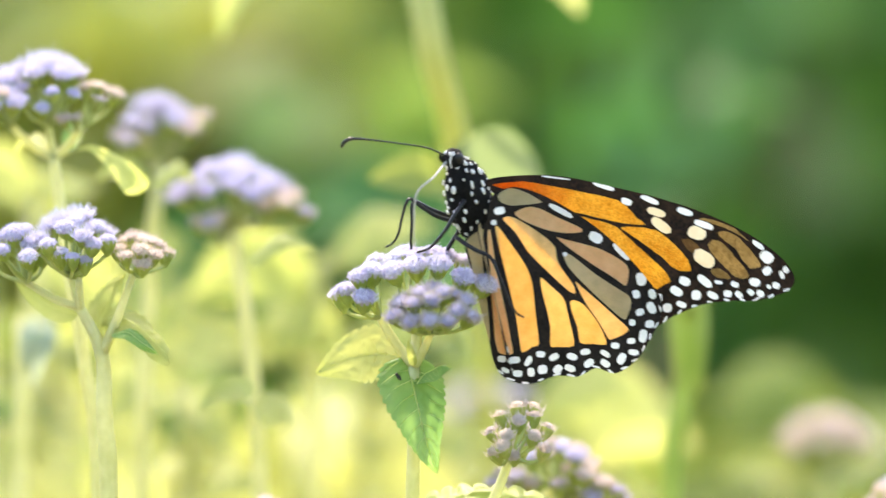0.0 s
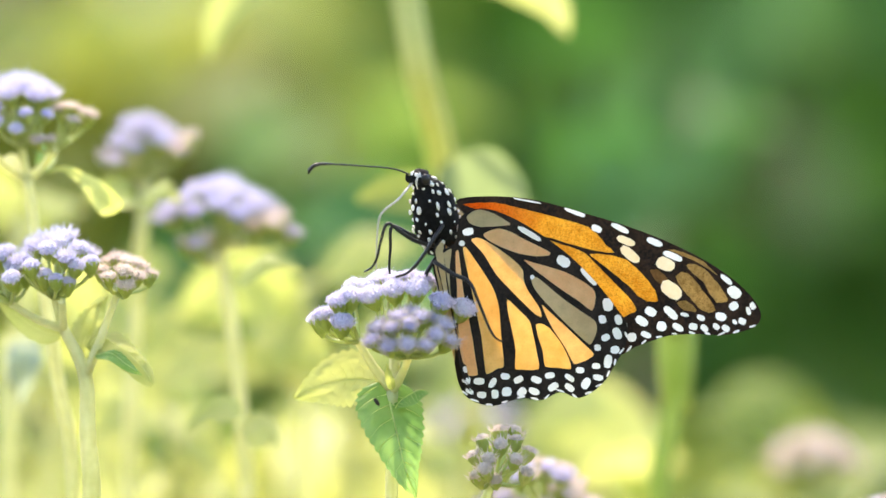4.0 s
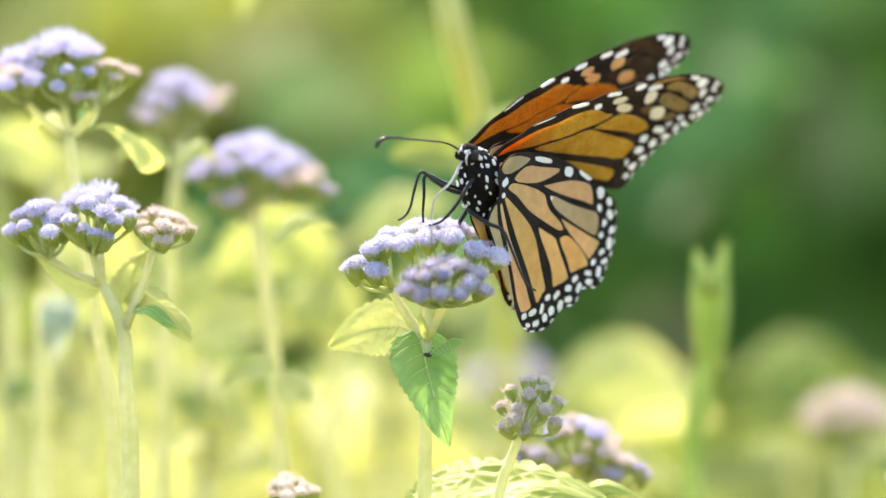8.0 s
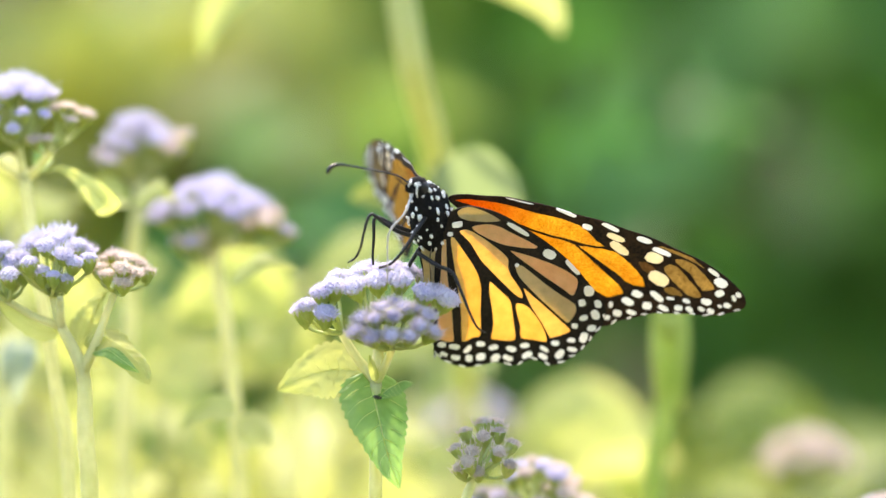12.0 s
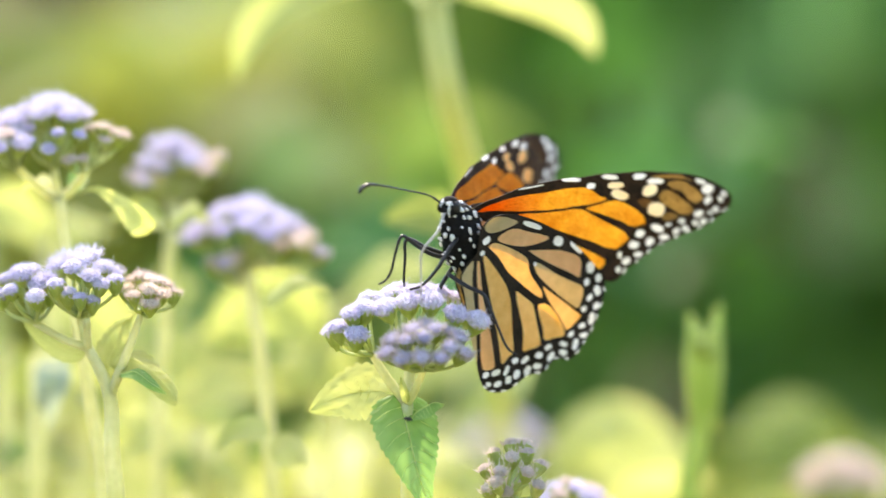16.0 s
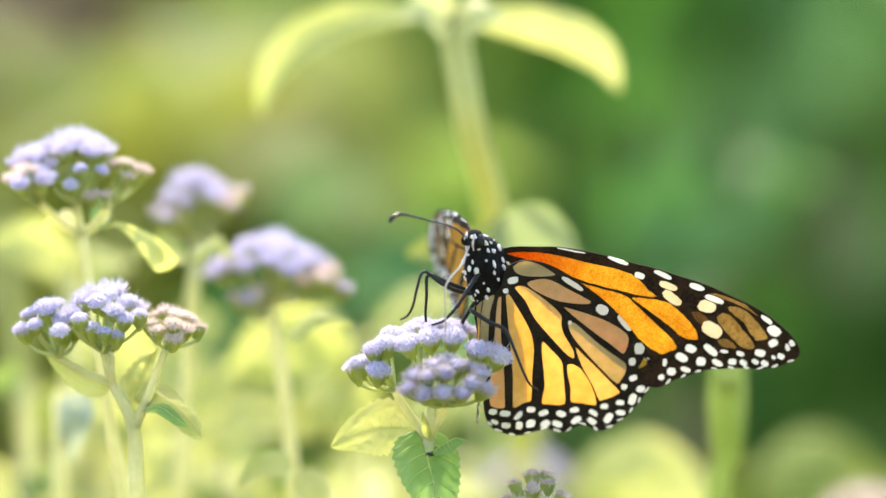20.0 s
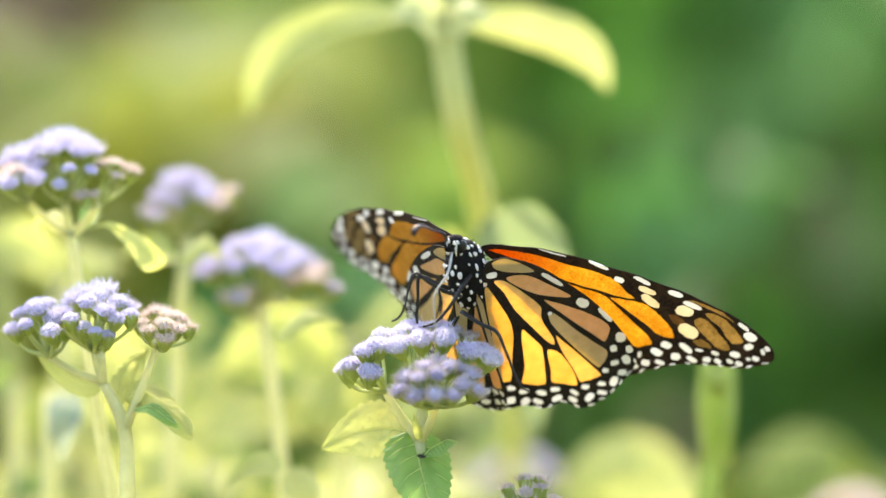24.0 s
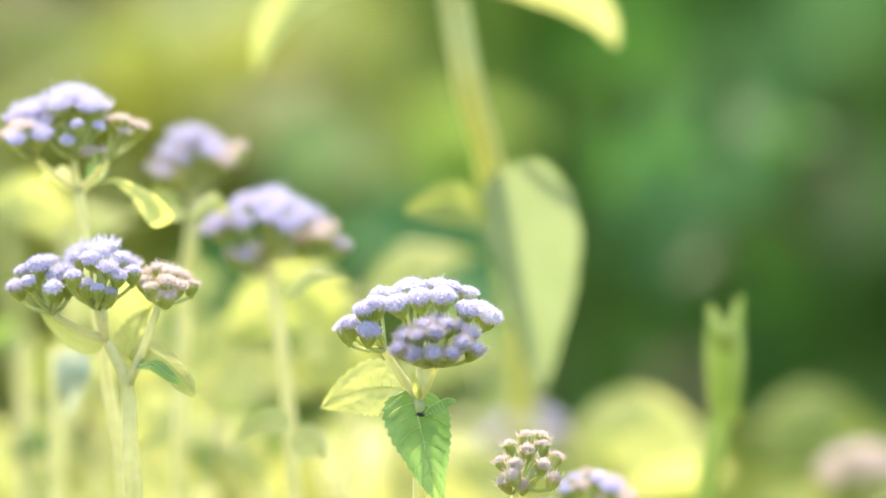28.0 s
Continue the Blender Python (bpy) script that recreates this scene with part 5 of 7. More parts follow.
thicket("shrub_foliage", "leaves coloured paler for light patches in the shrub", M_LEAF_SHEEN_TINT, 7, ((90, 220), (-60, 30), (0.7, 0.8)), (0.03, 0.045), 56)
# clumps added where the shrub looks dark, shade painted into their green
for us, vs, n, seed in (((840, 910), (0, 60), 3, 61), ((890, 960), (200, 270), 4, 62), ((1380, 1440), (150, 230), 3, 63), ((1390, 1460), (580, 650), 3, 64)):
    thicket("shrub_foliage", "hanging leaves coloured dark for the shade of a gap", M_FOLIAGE_GAP_SHADE, n, (us, vs, (0.70, 0.74)), (0.022, 0.034), seed, 1.2)
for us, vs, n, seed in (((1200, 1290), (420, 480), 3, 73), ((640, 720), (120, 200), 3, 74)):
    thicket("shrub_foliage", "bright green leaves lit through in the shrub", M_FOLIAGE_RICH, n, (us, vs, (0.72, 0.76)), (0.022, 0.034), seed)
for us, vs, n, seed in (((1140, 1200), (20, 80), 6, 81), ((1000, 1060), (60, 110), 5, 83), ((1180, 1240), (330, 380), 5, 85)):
    thicket("shrub_foliage", "hanging leaves coloured dark for the shade of a gap", M_FOLIAGE_GAP_SHADE, n, (us, vs, (0.42, 0.46)), (0.010, 0.016), seed, 1.2)
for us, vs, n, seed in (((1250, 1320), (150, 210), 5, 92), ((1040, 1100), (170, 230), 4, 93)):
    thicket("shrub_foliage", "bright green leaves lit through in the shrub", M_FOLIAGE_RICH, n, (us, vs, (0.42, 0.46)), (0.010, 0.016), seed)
thicket("dry_foliage", "dry brown leaves behind the bed", M_DRY_AND_GAP, 60, ((-350, 40), (-500, 160), (0.7, 0.9)), (0.03, 0.06), 37)

# ground and the wall of greenery that closes the view
def ground_mesh():
    v, f, n = [], [], 60
    for i in range(n + 1):
        for j in range(n + 1):
            x, y = ((i / n) * 2 - 1), ((j / n) * 2 - 1)
            x, y = math.copysign(abs(x) ** 3, x) * 400, math.copysign(abs(y) ** 3, y) * 400
            v.append((x, y, 0.03 * noise.noise(Vector((x * 0.8, y * 0.8, 0))) if abs(x) + abs(y) < 40 else 0))
    for i in range(n):
        for j in range(n):
            a = i * (n + 1) + j
            f.append((a, a + n + 1, a + n + 2, a + 1))
    return mesh_of("ground", v, f, M_SOIL)


tagged(new("ground", ground_mesh()), "bare earth under the plants", "ground", "", "structure")


def hedge_mesh():
    v, f, n, k = [], [], 48, 14
    for i in range(n + 1):
        a = 2 * math.pi * i / n
        for j in range(k + 1):
            z = 1.6 * j / k
            r = 6.0 + 0.35 * noise.noise(Vector((math.cos(a) * 3, math.sin(a) * 3, z * 1.7)))
            v.append((r * math.sin(a), r * math.cos(a), z))
    for i in range(n):
        for j in range(k):
            a = i * (k + 1) + j
            f.append((a, a + 1, a + k + 2, a + k + 1))
    return mesh_of("hedge", v, f, M_HEDGE)


tagged(new("backdrop", hedge_mesh()), "dark green hedge round the flower bed", "hedge", "", "structure")


# ---- what moves ----
def motions():
    def sway(plant, base, rows):
        # a stem leaning on its root: seconds, lean in degrees, lift in metres
        walk(plant, [(t, pose(base[0], base[1], base[2] + lift, 0, lean, 0)) for t, lean, lift in rows])

    sway(central_plant, CENTRAL_BASE, [
        (0, 0.000, -0.00000), (0.5, -0.245, -0.00014), (1, -0.028, -0.00068), (1.5, -0.082, -0.00041), (2, -0.190, -0.00028), (2.5, -0.096, -0.00041),
        (3, -0.124, -0.00041), (3.5, -0.136, -0.00069), (5.5, -0.123, -0.00056), (6, -0.096, -0.00069), (6.5, -0.204, 0.00055), (7, -0.178, 0.00055),
        (7.5, -0.204, 0.00056), (8, -0.137, 0.00069), (8.5, -0.381, 0.00014), (9, -0.354, 0.00123), (9.5, -0.124, 0.00068), (10, -0.422, 0.00097),
        (10.5, -0.260, 0.00069), (11, -0.272, 0.00082), (11.5, -0.314, 0.00055), (12, -0.300, 0.00056), (12.5, -0.341, 0.00041),
        (14.5, -0.272, 0.00027), (15, -0.273, 0.00055), (15.5, -0.327, 0.00014), (16, -0.341, 0.00055), (16.5, -0.164, 0.00056),
        (17, -0.341, 0.00014), (17.5, -0.409, 0.00056), (18, -0.245, 0.00028), (18.5, -0.341, 0.00014), (19, -0.355, 0.00041),
        (19.5, -0.300, 0.00027), (20, -0.368, 0.00041), (20.5, -0.341, 0.00027), (22.5, -0.327, 0.00027), (23, -0.354, 0.00028),
        (23.5, -0.341, 0.00041), (24, -0.341, 0.00014), (24.5, -0.355, 0.00041), (25, -0.327, 0.00014), (25.5, -0.341, 0.00027),
        (26, -0.355, 0.00014), (26.5, -0.368, 0.00014), (27, -0.504, -0.00014), (27.5, -0.437, -0.00000), (28, -0.477, -0.00014),
    ])
    sway(bud_plant, BUD_BASE, [
        (0, 0.000, -0.00000), (0.5, -0.204, -0.00014), (1, -0.028, -0.00068), (1.5, -0.028, -0.00069), (2, -0.150, -0.00029), (2.5, -0.055, -0.00055),
        (3, -0.068, -0.00042), (3.5, -0.082, -0.00056), (5.5, -0.068, -0.00056), (6, -0.055, -0.00069), (6.5, -0.204, 0.00068), (7, -0.191, 0.00068),
        (7.5, -0.219, 0.00055), (8, -0.164, 0.00055), (8.5, -0.396, 0.00055), (9, -0.355, 0.00123), (9.5, -0.124, 0.00055), (10, -0.396, 0.00096),
        (10.5, -0.260, 0.00055), (11, -0.259, 0.00082), (11.5, -0.301, 0.00055), (12, -0.259, 0.00041), (12.5, -0.301, 0.00068),
        (14.5, -0.245, 0.00041), (15, -0.260, 0.00055), (15.5, -0.314, 0.00028), (16, -0.341, 0.00054), (16.5, -0.191, 0.00041),
        (17, -0.314, 0.00041), (17.5, -0.395, 0.00096), (18, -0.245, 0.00041), (18.5, -0.328, 0.00055), (19, -0.341, 0.00068),
        (19.5, -0.286, 0.00082), (20, -0.381, 0.00110), (20.5, -0.327, 0.00055), (22.5, -0.327, 0.00068), (23, -0.327, 0.00055),
        (23.5, -0.341, 0.00069), (24, -0.327, 0.00041), (24.5, -0.355, 0.00096), (25, -0.300, 0.00041), (25.5, -0.314, 0.00054),
        (26, -0.341, 0.00068), (26.5, -0.314, 0.00041), (27, -0.437, 0.00027), (27.5, -0.382, 0.00055), (28, -0.422, 0.00041),
    ])
    sway(left_plant, LEFT_BASE, [
        (0, 0.000, -0.00000), (0.5, -0.055, -0.00027), (1, -0.068, -0.00027), (1.5, -0.013, -0.00028), (2, -0.136, -0.00014), (2.5, -0.055, -0.00014),
        (3, -0.068, -0.00014), (3.5, -0.068, -0.00014), (5.5, 0.000, 0.00000), (6, -0.096, -0.00013), (6.5, 0.041, -0.00000), (7, -0.028, 0.00027),
        (7.5, 0.054, 0.00014), (8, 0.013, 0.00028), (8.5, -0.109, 0.00014), (9, -0.041, 0.00027), (9.5, 0.012, 0.00041), (10, -0.068, -0.00000),
        (10.5, -0.068, 0.00028), (11, 0.027, 0.00014), (11.5, -0.096, 0.00014), (12, 0.000, 0.00014), (12.5, -0.083, 0.00028), (14.5, 0.000, 0.00014),
        (15, -0.042, 0.00028), (15.5, 0.000, 0.00014), (16, -0.109, 0.00014), (16.5, 0.095, 0.00028), (17, -0.109, -0.00000), (17.5, -0.068, 0.00041),
        (18, -0.028, 0.00014), (18.5, -0.055, 0.00028), (19, -0.083, 0.00027), (19.5, -0.028, 0.00028), (20, -0.096, 0.00014),
        (20.5, -0.068, 0.00027), (22.5, -0.062, 0.00030), (23, -0.076, 0.00030), (23.5, -0.062, 0.00030), (24, -0.076, 0.00016),
        (24.5, -0.090, 0.00030), (25, -0.049, 0.00016), (25.5, -0.076, 0.00029), (26, -0.049, 0.00030), (26.5, -0.062, 0.00029),
        (27, -0.117, 0.00002), (27.5, -0.022, 0.00030), (28, -0.157, 0.00015),
    ])
    sway(upper_plant, UPPER_BASE, [
        (0, 0.000, -0.00000), (0.5, -0.137, -0.00028), (1, -0.123, -0.00028), (1.5, -0.191, -0.00014), (2, -0.245, -0.00029), (2.5, -0.204, -0.00000),
        (3, -0.232, -0.00014), (3.5, -0.191, -0.00014), (5.5, -0.218, -0.00001), (6, -0.191, -0.00001), (6.5, -0.041, -0.00028),
        (7, -0.096, -0.00014), (7.5, -0.055, -0.00028), (8, -0.083, -0.00014), (8.5, -0.137, -0.00014), (9, -0.123, -0.00014),
        (9.5, -0.096, -0.00029), (10, -0.137, -0.00028), (10.5, -0.109, -0.00014), (11, -0.150, -0.00014), (11.5, -0.110, -0.00029),
        (12, -0.150, -0.00028), (12.5, -0.151, -0.00014), (14.5, -0.117, -0.00025), (15, -0.146, -0.00011), (15.5, -0.091, -0.00025),
        (16, -0.132, -0.00012), (16.5, -0.104, -0.00011), (17, -0.105, -0.00012), (17.5, -0.159, -0.00024), (18, -0.091, -0.00011),
        (18.5, -0.132, -0.00025), (19, -0.146, -0.00012), (19.5, -0.132, -0.00025), (20, -0.145, -0.00025), (20.5, -0.146, -0.00025),
        (22.5, -0.145, -0.00025), (23, -0.158, -0.00011), (23.5, -0.145, -0.00024), (24, -0.158, -0.00025), (24.5, -0.132, -0.00011),
        (25, -0.145, -0.00024), (25.5, -0.146, -0.00012), (26, -0.146, -0.00011), (26.5, -0.132, -0.00012), (27, -0.146, -0.00025),
        (27.5, -0.118, -0.00011), (28, -0.159, -0.00012),
    ])
    # the beetle rides on its leaf and creeps to the fork
    walk(small_beetle, [
        (0, pose(BEETLE[0] + 0.00000, BEETLE[1], BEETLE[2] + -0.00000, 0, 0, 0)),
        (0.5, pose(BEETLE[0] + -0.00248, BEETLE[1], BEETLE[2] + -0.00014, 0, 0, 0)),
        (1, pose(BEETLE[0] + -0.00028, BEETLE[1], BEETLE[2] + -0.00068, 0, 0, 0)),
        (1.5, pose(BEETLE[0] + -0.00083, BEETLE[1], BEETLE[2] + -0.00041, 0, 0, 0)),
        (2, pose(BEETLE[0] + -0.00193, BEETLE[1], BEETLE[2] + -0.00028, 0, 0, 0)),
        (2.5, pose(BEETLE[0] + -0.00097, BEETLE[1], BEETLE[2] + -0.00041, 0, 0, 0)),
        (3, pose(BEETLE[0] + -0.00125, BEETLE[1], BEETLE[2] + -0.00041, 0, 0, 0)),
        (3.5, pose(BEETLE[0] + -0.00138, BEETLE[1], BEETLE[2] + -0.00069, 0, 0, 0)),
        (5.5, pose(BEETLE[0] + 0.00011, BEETLE[1], BEETLE[2] + -0.00096, 0, -22, 0)),
        (6, pose(BEETLE[0] + 0.00173, BEETLE[1], BEETLE[2] + -0.00150, 0, -45, 0)),
        (6.5, pose(BEETLE[0] + 0.00063, BEETLE[1], BEETLE[2] + -0.00026, 0, -45, 0)),
        (7, pose(BEETLE[0] + 0.00090, BEETLE[1], BEETLE[2] + -0.00026, 0, -45, 0)),
        (7.5, pose(BEETLE[0] + 0.00063, BEETLE[1], BEETLE[2] + -0.00025, 0, -45, 0)),
        (8, pose(BEETLE[0] + 0.00131, BEETLE[1], BEETLE[2] + -0.00012, 0, -45, 0)),
        (8.5, pose(BEETLE[0] + -0.00116, BEETLE[1], BEETLE[2] + -0.00067, 0, -45, 0)),
        (9, pose(BEETLE[0] + -0.00088, BEETLE[1], BEETLE[2] + 0.00042, 0, -45, 0)),
        (9.5, pose(BEETLE[0] + 0.00145, BEETLE[1], BEETLE[2] + -0.00013, 0, -45, 0)),
        (10, pose(BEETLE[0] + -0.00158, BEETLE[1], BEETLE[2] + 0.00016, 0, -45, 0)),
        (10.5, pose(BEETLE[0] + 0.00007, BEETLE[1], BEETLE[2] + -0.00012, 0, -45, 0)),
        (11, pose(BEETLE[0] + -0.00005, BEETLE[1], BEETLE[2] + 0.00001, 0, -45, 0)),
        (11.5, pose(BEETLE[0] + -0.00048, BEETLE[1], BEETLE[2] + -0.00026, 0, -45, 0)),
        (12, pose(BEETLE[0] + -0.00033, BEETLE[1], BEETLE[2] + -0.00025, 0, -45, 0)),
        (12.5, pose(BEETLE[0] + -0.00076, BEETLE[1], BEETLE[2] + -0.00040, 0, -45, 0)),
        (14.5, pose(BEETLE[0] + -0.00005, BEETLE[1], BEETLE[2] + -0.00054, 0, -45, 0)),
        (15, pose(BEETLE[0] + -0.00006, BEETLE[1], BEETLE[2] + -0.00026, 0, -45, 0)),
        (15.5, pose(BEETLE[0] + -0.00061, BEETLE[1], BEETLE[2] + -0.00067, 0, -45, 0)),
        (16, pose(BEETLE[0] + -0.00076, BEETLE[1], BEETLE[2] + -0.00026, 0, -45, 0)),
        (16.5, pose(BEETLE[0] + 0.00104, BEETLE[1], BEETLE[2] + -0.00025, 0, -45, 0)),
        (17, pose(BEETLE[0] + -0.00075, BEETLE[1], BEETLE[2] + -0.00068, 0, -45, 0)),
        (17.5, pose(BEETLE[0] + -0.00144, BEETLE[1], BEETLE[2] + -0.00025, 0, -45, 0)),
        (18, pose(BEETLE[0] + 0.00022, BEETLE[1], BEETLE[2] + -0.00053, 0, -45, 0)),
        (18.5, pose(BEETLE[0] + -0.00076, BEETLE[1], BEETLE[2] + -0.00067, 0, -45, 0)),
        (19, pose(BEETLE[0] + -0.00089, BEETLE[1], BEETLE[2] + -0.00040, 0, -45, 0)),
        (19.5, pose(BEETLE[0] + -0.00033, BEETLE[1], BEETLE[2] + -0.00054, 0, -45, 0)),
        (20, pose(BEETLE[0] + -0.00103, BEETLE[1], BEETLE[2] + -0.00040, 0, -45, 0)),
        (20.5, pose(BEETLE[0] + -0.00075, BEETLE[1], BEETLE[2] + -0.00054, 0, -45, 0)),
        (22.5, pose(BEETLE[0] + -0.00061, BEETLE[1], BEETLE[2] + -0.00054, 0, -45, 0)),
        (23, pose(BEETLE[0] + -0.00088, BEETLE[1], BEETLE[2] + -0.00053, 0, -45, 0)),
        (23.5, pose(BEETLE[0] + -0.00075, BEETLE[1], BEETLE[2] + -0.00040, 0, -45, 0)),
        (24, pose(BEETLE[0] + -0.00075, BEETLE[1], BEETLE[2] + -0.00068, 0, -45, 0)),
        (24.5, pose(BEETLE[0] + -0.00089, BEETLE[1], BEETLE[2] + -0.00040, 0, -45, 0)),
        (25, pose(BEETLE[0] + -0.00061, BEETLE[1], BEETLE[2] + -0.00067, 0, -45, 0)),
        (25.5, pose(BEETLE[0] + -0.00075, BEETLE[1], BEETLE[2] + -0.00054, 0, -45, 0)),
        (26, pose(BEETLE[0] + -0.00089, BEETLE[1], BEETLE[2] + -0.00067, 0, -45, 0)),
        (26.5, pose(BEETLE[0] + -0.00103, BEETLE[1], BEETLE[2] + -0.00068, 0, -45, 0)),
        (27, pose(BEETLE[0] + -0.00240, BEETLE[1], BEETLE[2] + -0.00095, 0, -45, 0)),
        (27.5, pose(BEETLE[0] + -0.00172, BEETLE[1], BEETLE[2] + -0.00081, 0, -45, 0)),
        (28, pose(BEETLE[0] + -0.00212, BEETLE[1], BEETLE[2] + -0.00095, 0, -45, 0)),
    ])
    walk(butterfly, [
        (0, pose(0.00417, 0.00000, 0.60817, -0.0, 0.0, 0.0)),
        (0.5, pose(-0.00148, 0.00000, 0.60872, 1.6, 0.8, -1.4)),
        (1, pose(0.00279, 0.00000, 0.60872, 3.1, 1.6, -2.7)),
        (1.5, pose(0.00251, 0.00000, 0.60913, 2.8, 1.5, -2.4)),
        (2, pose(-0.00093, 0.00000, 0.60926, 2.6, 1.3, -2.2)),
        (2.5, pose(0.00059, 0.00000, 0.60913, 3.3, 1.5, -2.4)),
        (3, pose(0.00058, 0.00000, 0.60926, 4.1, 1.8, -2.6)),
        (3.5, pose(0.00100, 0.00000, 0.60871, 4.9, 2.0, -2.8)),
        (5.5, pose(0.00059, 0.00000, 0.60816, 5.9, 2.6, -3.5)),
        (6, pose(0.00113, 0.00000, 0.60830, 5.7, 2.4, -3.2)),
        (6.5, pose(0.00031, 0.00000, 0.60816, 6.7, 2.1, -2.1)),
        (7, pose(0.00251, 0.00000, 0.60733, 16.6, 2.1, 1.1)),
        (7.5, pose(0.00196, 0.00000, 0.60734, 14.0, 0.6, 2.5)),
        (7.7, pose(0.00107, 0.00000, 0.60854, 15.7, -0.6, 4.4)),
        (7.8, pose(0.00103, 0.00000, 0.60851, 16.6, -1.3, 5.3)),
        (7.9, pose(0.00135, 0.00000, 0.60903, 17.5, -1.9, 6.2)),
        (8, pose(0.00279, 0.00000, 0.60693, 19.7, -1.2, 5.8)),
        (8.2, pose(0.00149, 0.00000, 0.60917, 16.1, 0.1, 3.5)),
        (8.5, pose(0.00044, 0.00000, 0.60720, 11.2, 2.0, -0.3)),
        (9, pose(-0.00107, 0.00000, 0.60858, 5.7, -4.9, 10.2)),
        (9.5, pose(0.00293, 0.00000, 0.60788, 13.4, -4.1, 8.7)),
        (10, pose(-0.00176, 0.00000, 0.60816, 12.5, -6.6, 12.1)),
        (10.5, pose(0.00086, 0.00000, 0.60803, 15.4, -5.8, 10.9)),
        (11, pose(0.00113, 0.00000, 0.60843, 13.3, -5.7, 10.8)),
        (11.5, pose(0.00058, 0.00000, 0.60816, 14.1, -5.1, 10.1)),
        (12, pose(0.00113, 0.00000, 0.60803, 14.9, -4.5, 9.3)),
        (12.5, pose(0.00113, 0.00000, 0.60858, 15.2, -4.2, 8.8)),
        (14.5, pose(0.00266, 0.00000, 0.60803, 16.4, -2.6, 7.0)),
        (15, pose(0.00223, 0.00000, 0.60831, 15.9, -3.3, 7.8)),
        (15.2, pose(0.00074, 0.00000, 0.60916, 19.1, -3.6, 8.3)),
        (15.3, pose(0.00075, 0.00000, 0.60920, 20.6, -3.7, 8.5)),
        (15.4, pose(-0.00131, 0.00000, 0.60997, 22.2, -3.7, 8.7)),
        (15.5, pose(0.00059, 0.00000, 0.60803, 23.8, -3.8, 8.8)),
        (15.7, pose(-0.00115, 0.00000, 0.60945, 19.4, -4.5, 9.3)),
        (16, pose(0.00086, 0.00000, 0.60816, 12.6, -5.1, 10.1)),
        (16.5, pose(0.00390, 0.00000, 0.60789, 11.7, -4.1, 8.7)),
        (17, pose(0.00140, 0.00000, 0.60803, 10.9, -3.1, 7.2)),
        (17.5, pose(-0.00024, 0.00000, 0.60859, 13.1, -4.3, 9.0)),
        (18, pose(0.00238, 0.00000, 0.60803, 15.3, -5.7, 10.7)),
        (18.5, pose(0.00127, 0.00000, 0.60803, 15.7, -5.1, 10.0)),
        (19, pose(0.00127, 0.00000, 0.60830, 16.1, -4.6, 9.3)),
        (19.5, pose(0.00196, 0.00000, 0.60816, 13.9, -4.9, 9.8)),
        (20, pose(0.00100, 0.00000, 0.60831, 11.7, -5.2, 10.2)),
        (20.5, pose(0.00127, 0.00000, 0.60803, 13.3, -5.5, 10.5)),
        (22.5, pose(0.00100, 0.00000, 0.60747, 19.6, -6.4, 11.4)),
        (23, pose(0.00017, 0.00000, 0.60803, 16.5, -6.5, 11.6)),
        (23.5, pose(-0.00010, 0.00000, 0.60859, 15.7, -8.3, 13.8)),
        (24, pose(-0.00051, 0.00000, 0.60816, 16.4, -10.2, 15.7)),
        (24.5, pose(-0.00025, 0.00000, 0.60831, 19.3, -11.2, 16.2)),
        (25, pose(0.00086, 0.00000, 0.60789, 23.1, -10.3, 14.8)),
        (25.5, pose(0.00017, 0.00000, 0.60788, 21.7, -9.9, 14.6)),
        (26, pose(-0.00011, 0.00000, 0.60679, 25.8, -11.6, 15.5)),
        (26.3, pose(-0.00301, 0.00000, 0.60874, 9.5, -8.3, 14.9)),
        (26.4, pose(-0.00296, 0.00000, 0.60869, 4.1, -6.9, 13.9)),
        (26.5, pose(-0.00518, 0.00000, 0.61029, 3.3, -10.3, 11.5)),
        (26.6, pose(-0.00321, 0.00000, 0.61419, -0.4, -12.3, 16.3)),
        (26.7, pose(-0.00577, 0.00000, 0.62509, 4.8, -11.9, 14.1)),
        (26.8, pose(-0.00117, 0.00000, 0.64126, 4.5, -8.6, 8.4)),
        (26.9, pose(-0.00372, 0.00000, 0.65292, 4.5, -5.6, 2.7)),
        (27, pose(-0.01683, 0.00000, 0.66722, 4.5, -5.4, 2.2)),
        (27.1, pose(-0.01731, 0.00000, 0.65615, 4.6, -5.2, 1.8)),
        (27.3, pose(-0.00658, 0.00000, 0.70907, 4.7, -4.8, 0.9)),
        (27.6, pose(0.01844, 0.00000, 0.79905, 4.8, -4.1, -0.4)),
        (28, pose(0.05399, 0.00000, 0.91668, 5.0, -3.2, -2.2)),
    ])
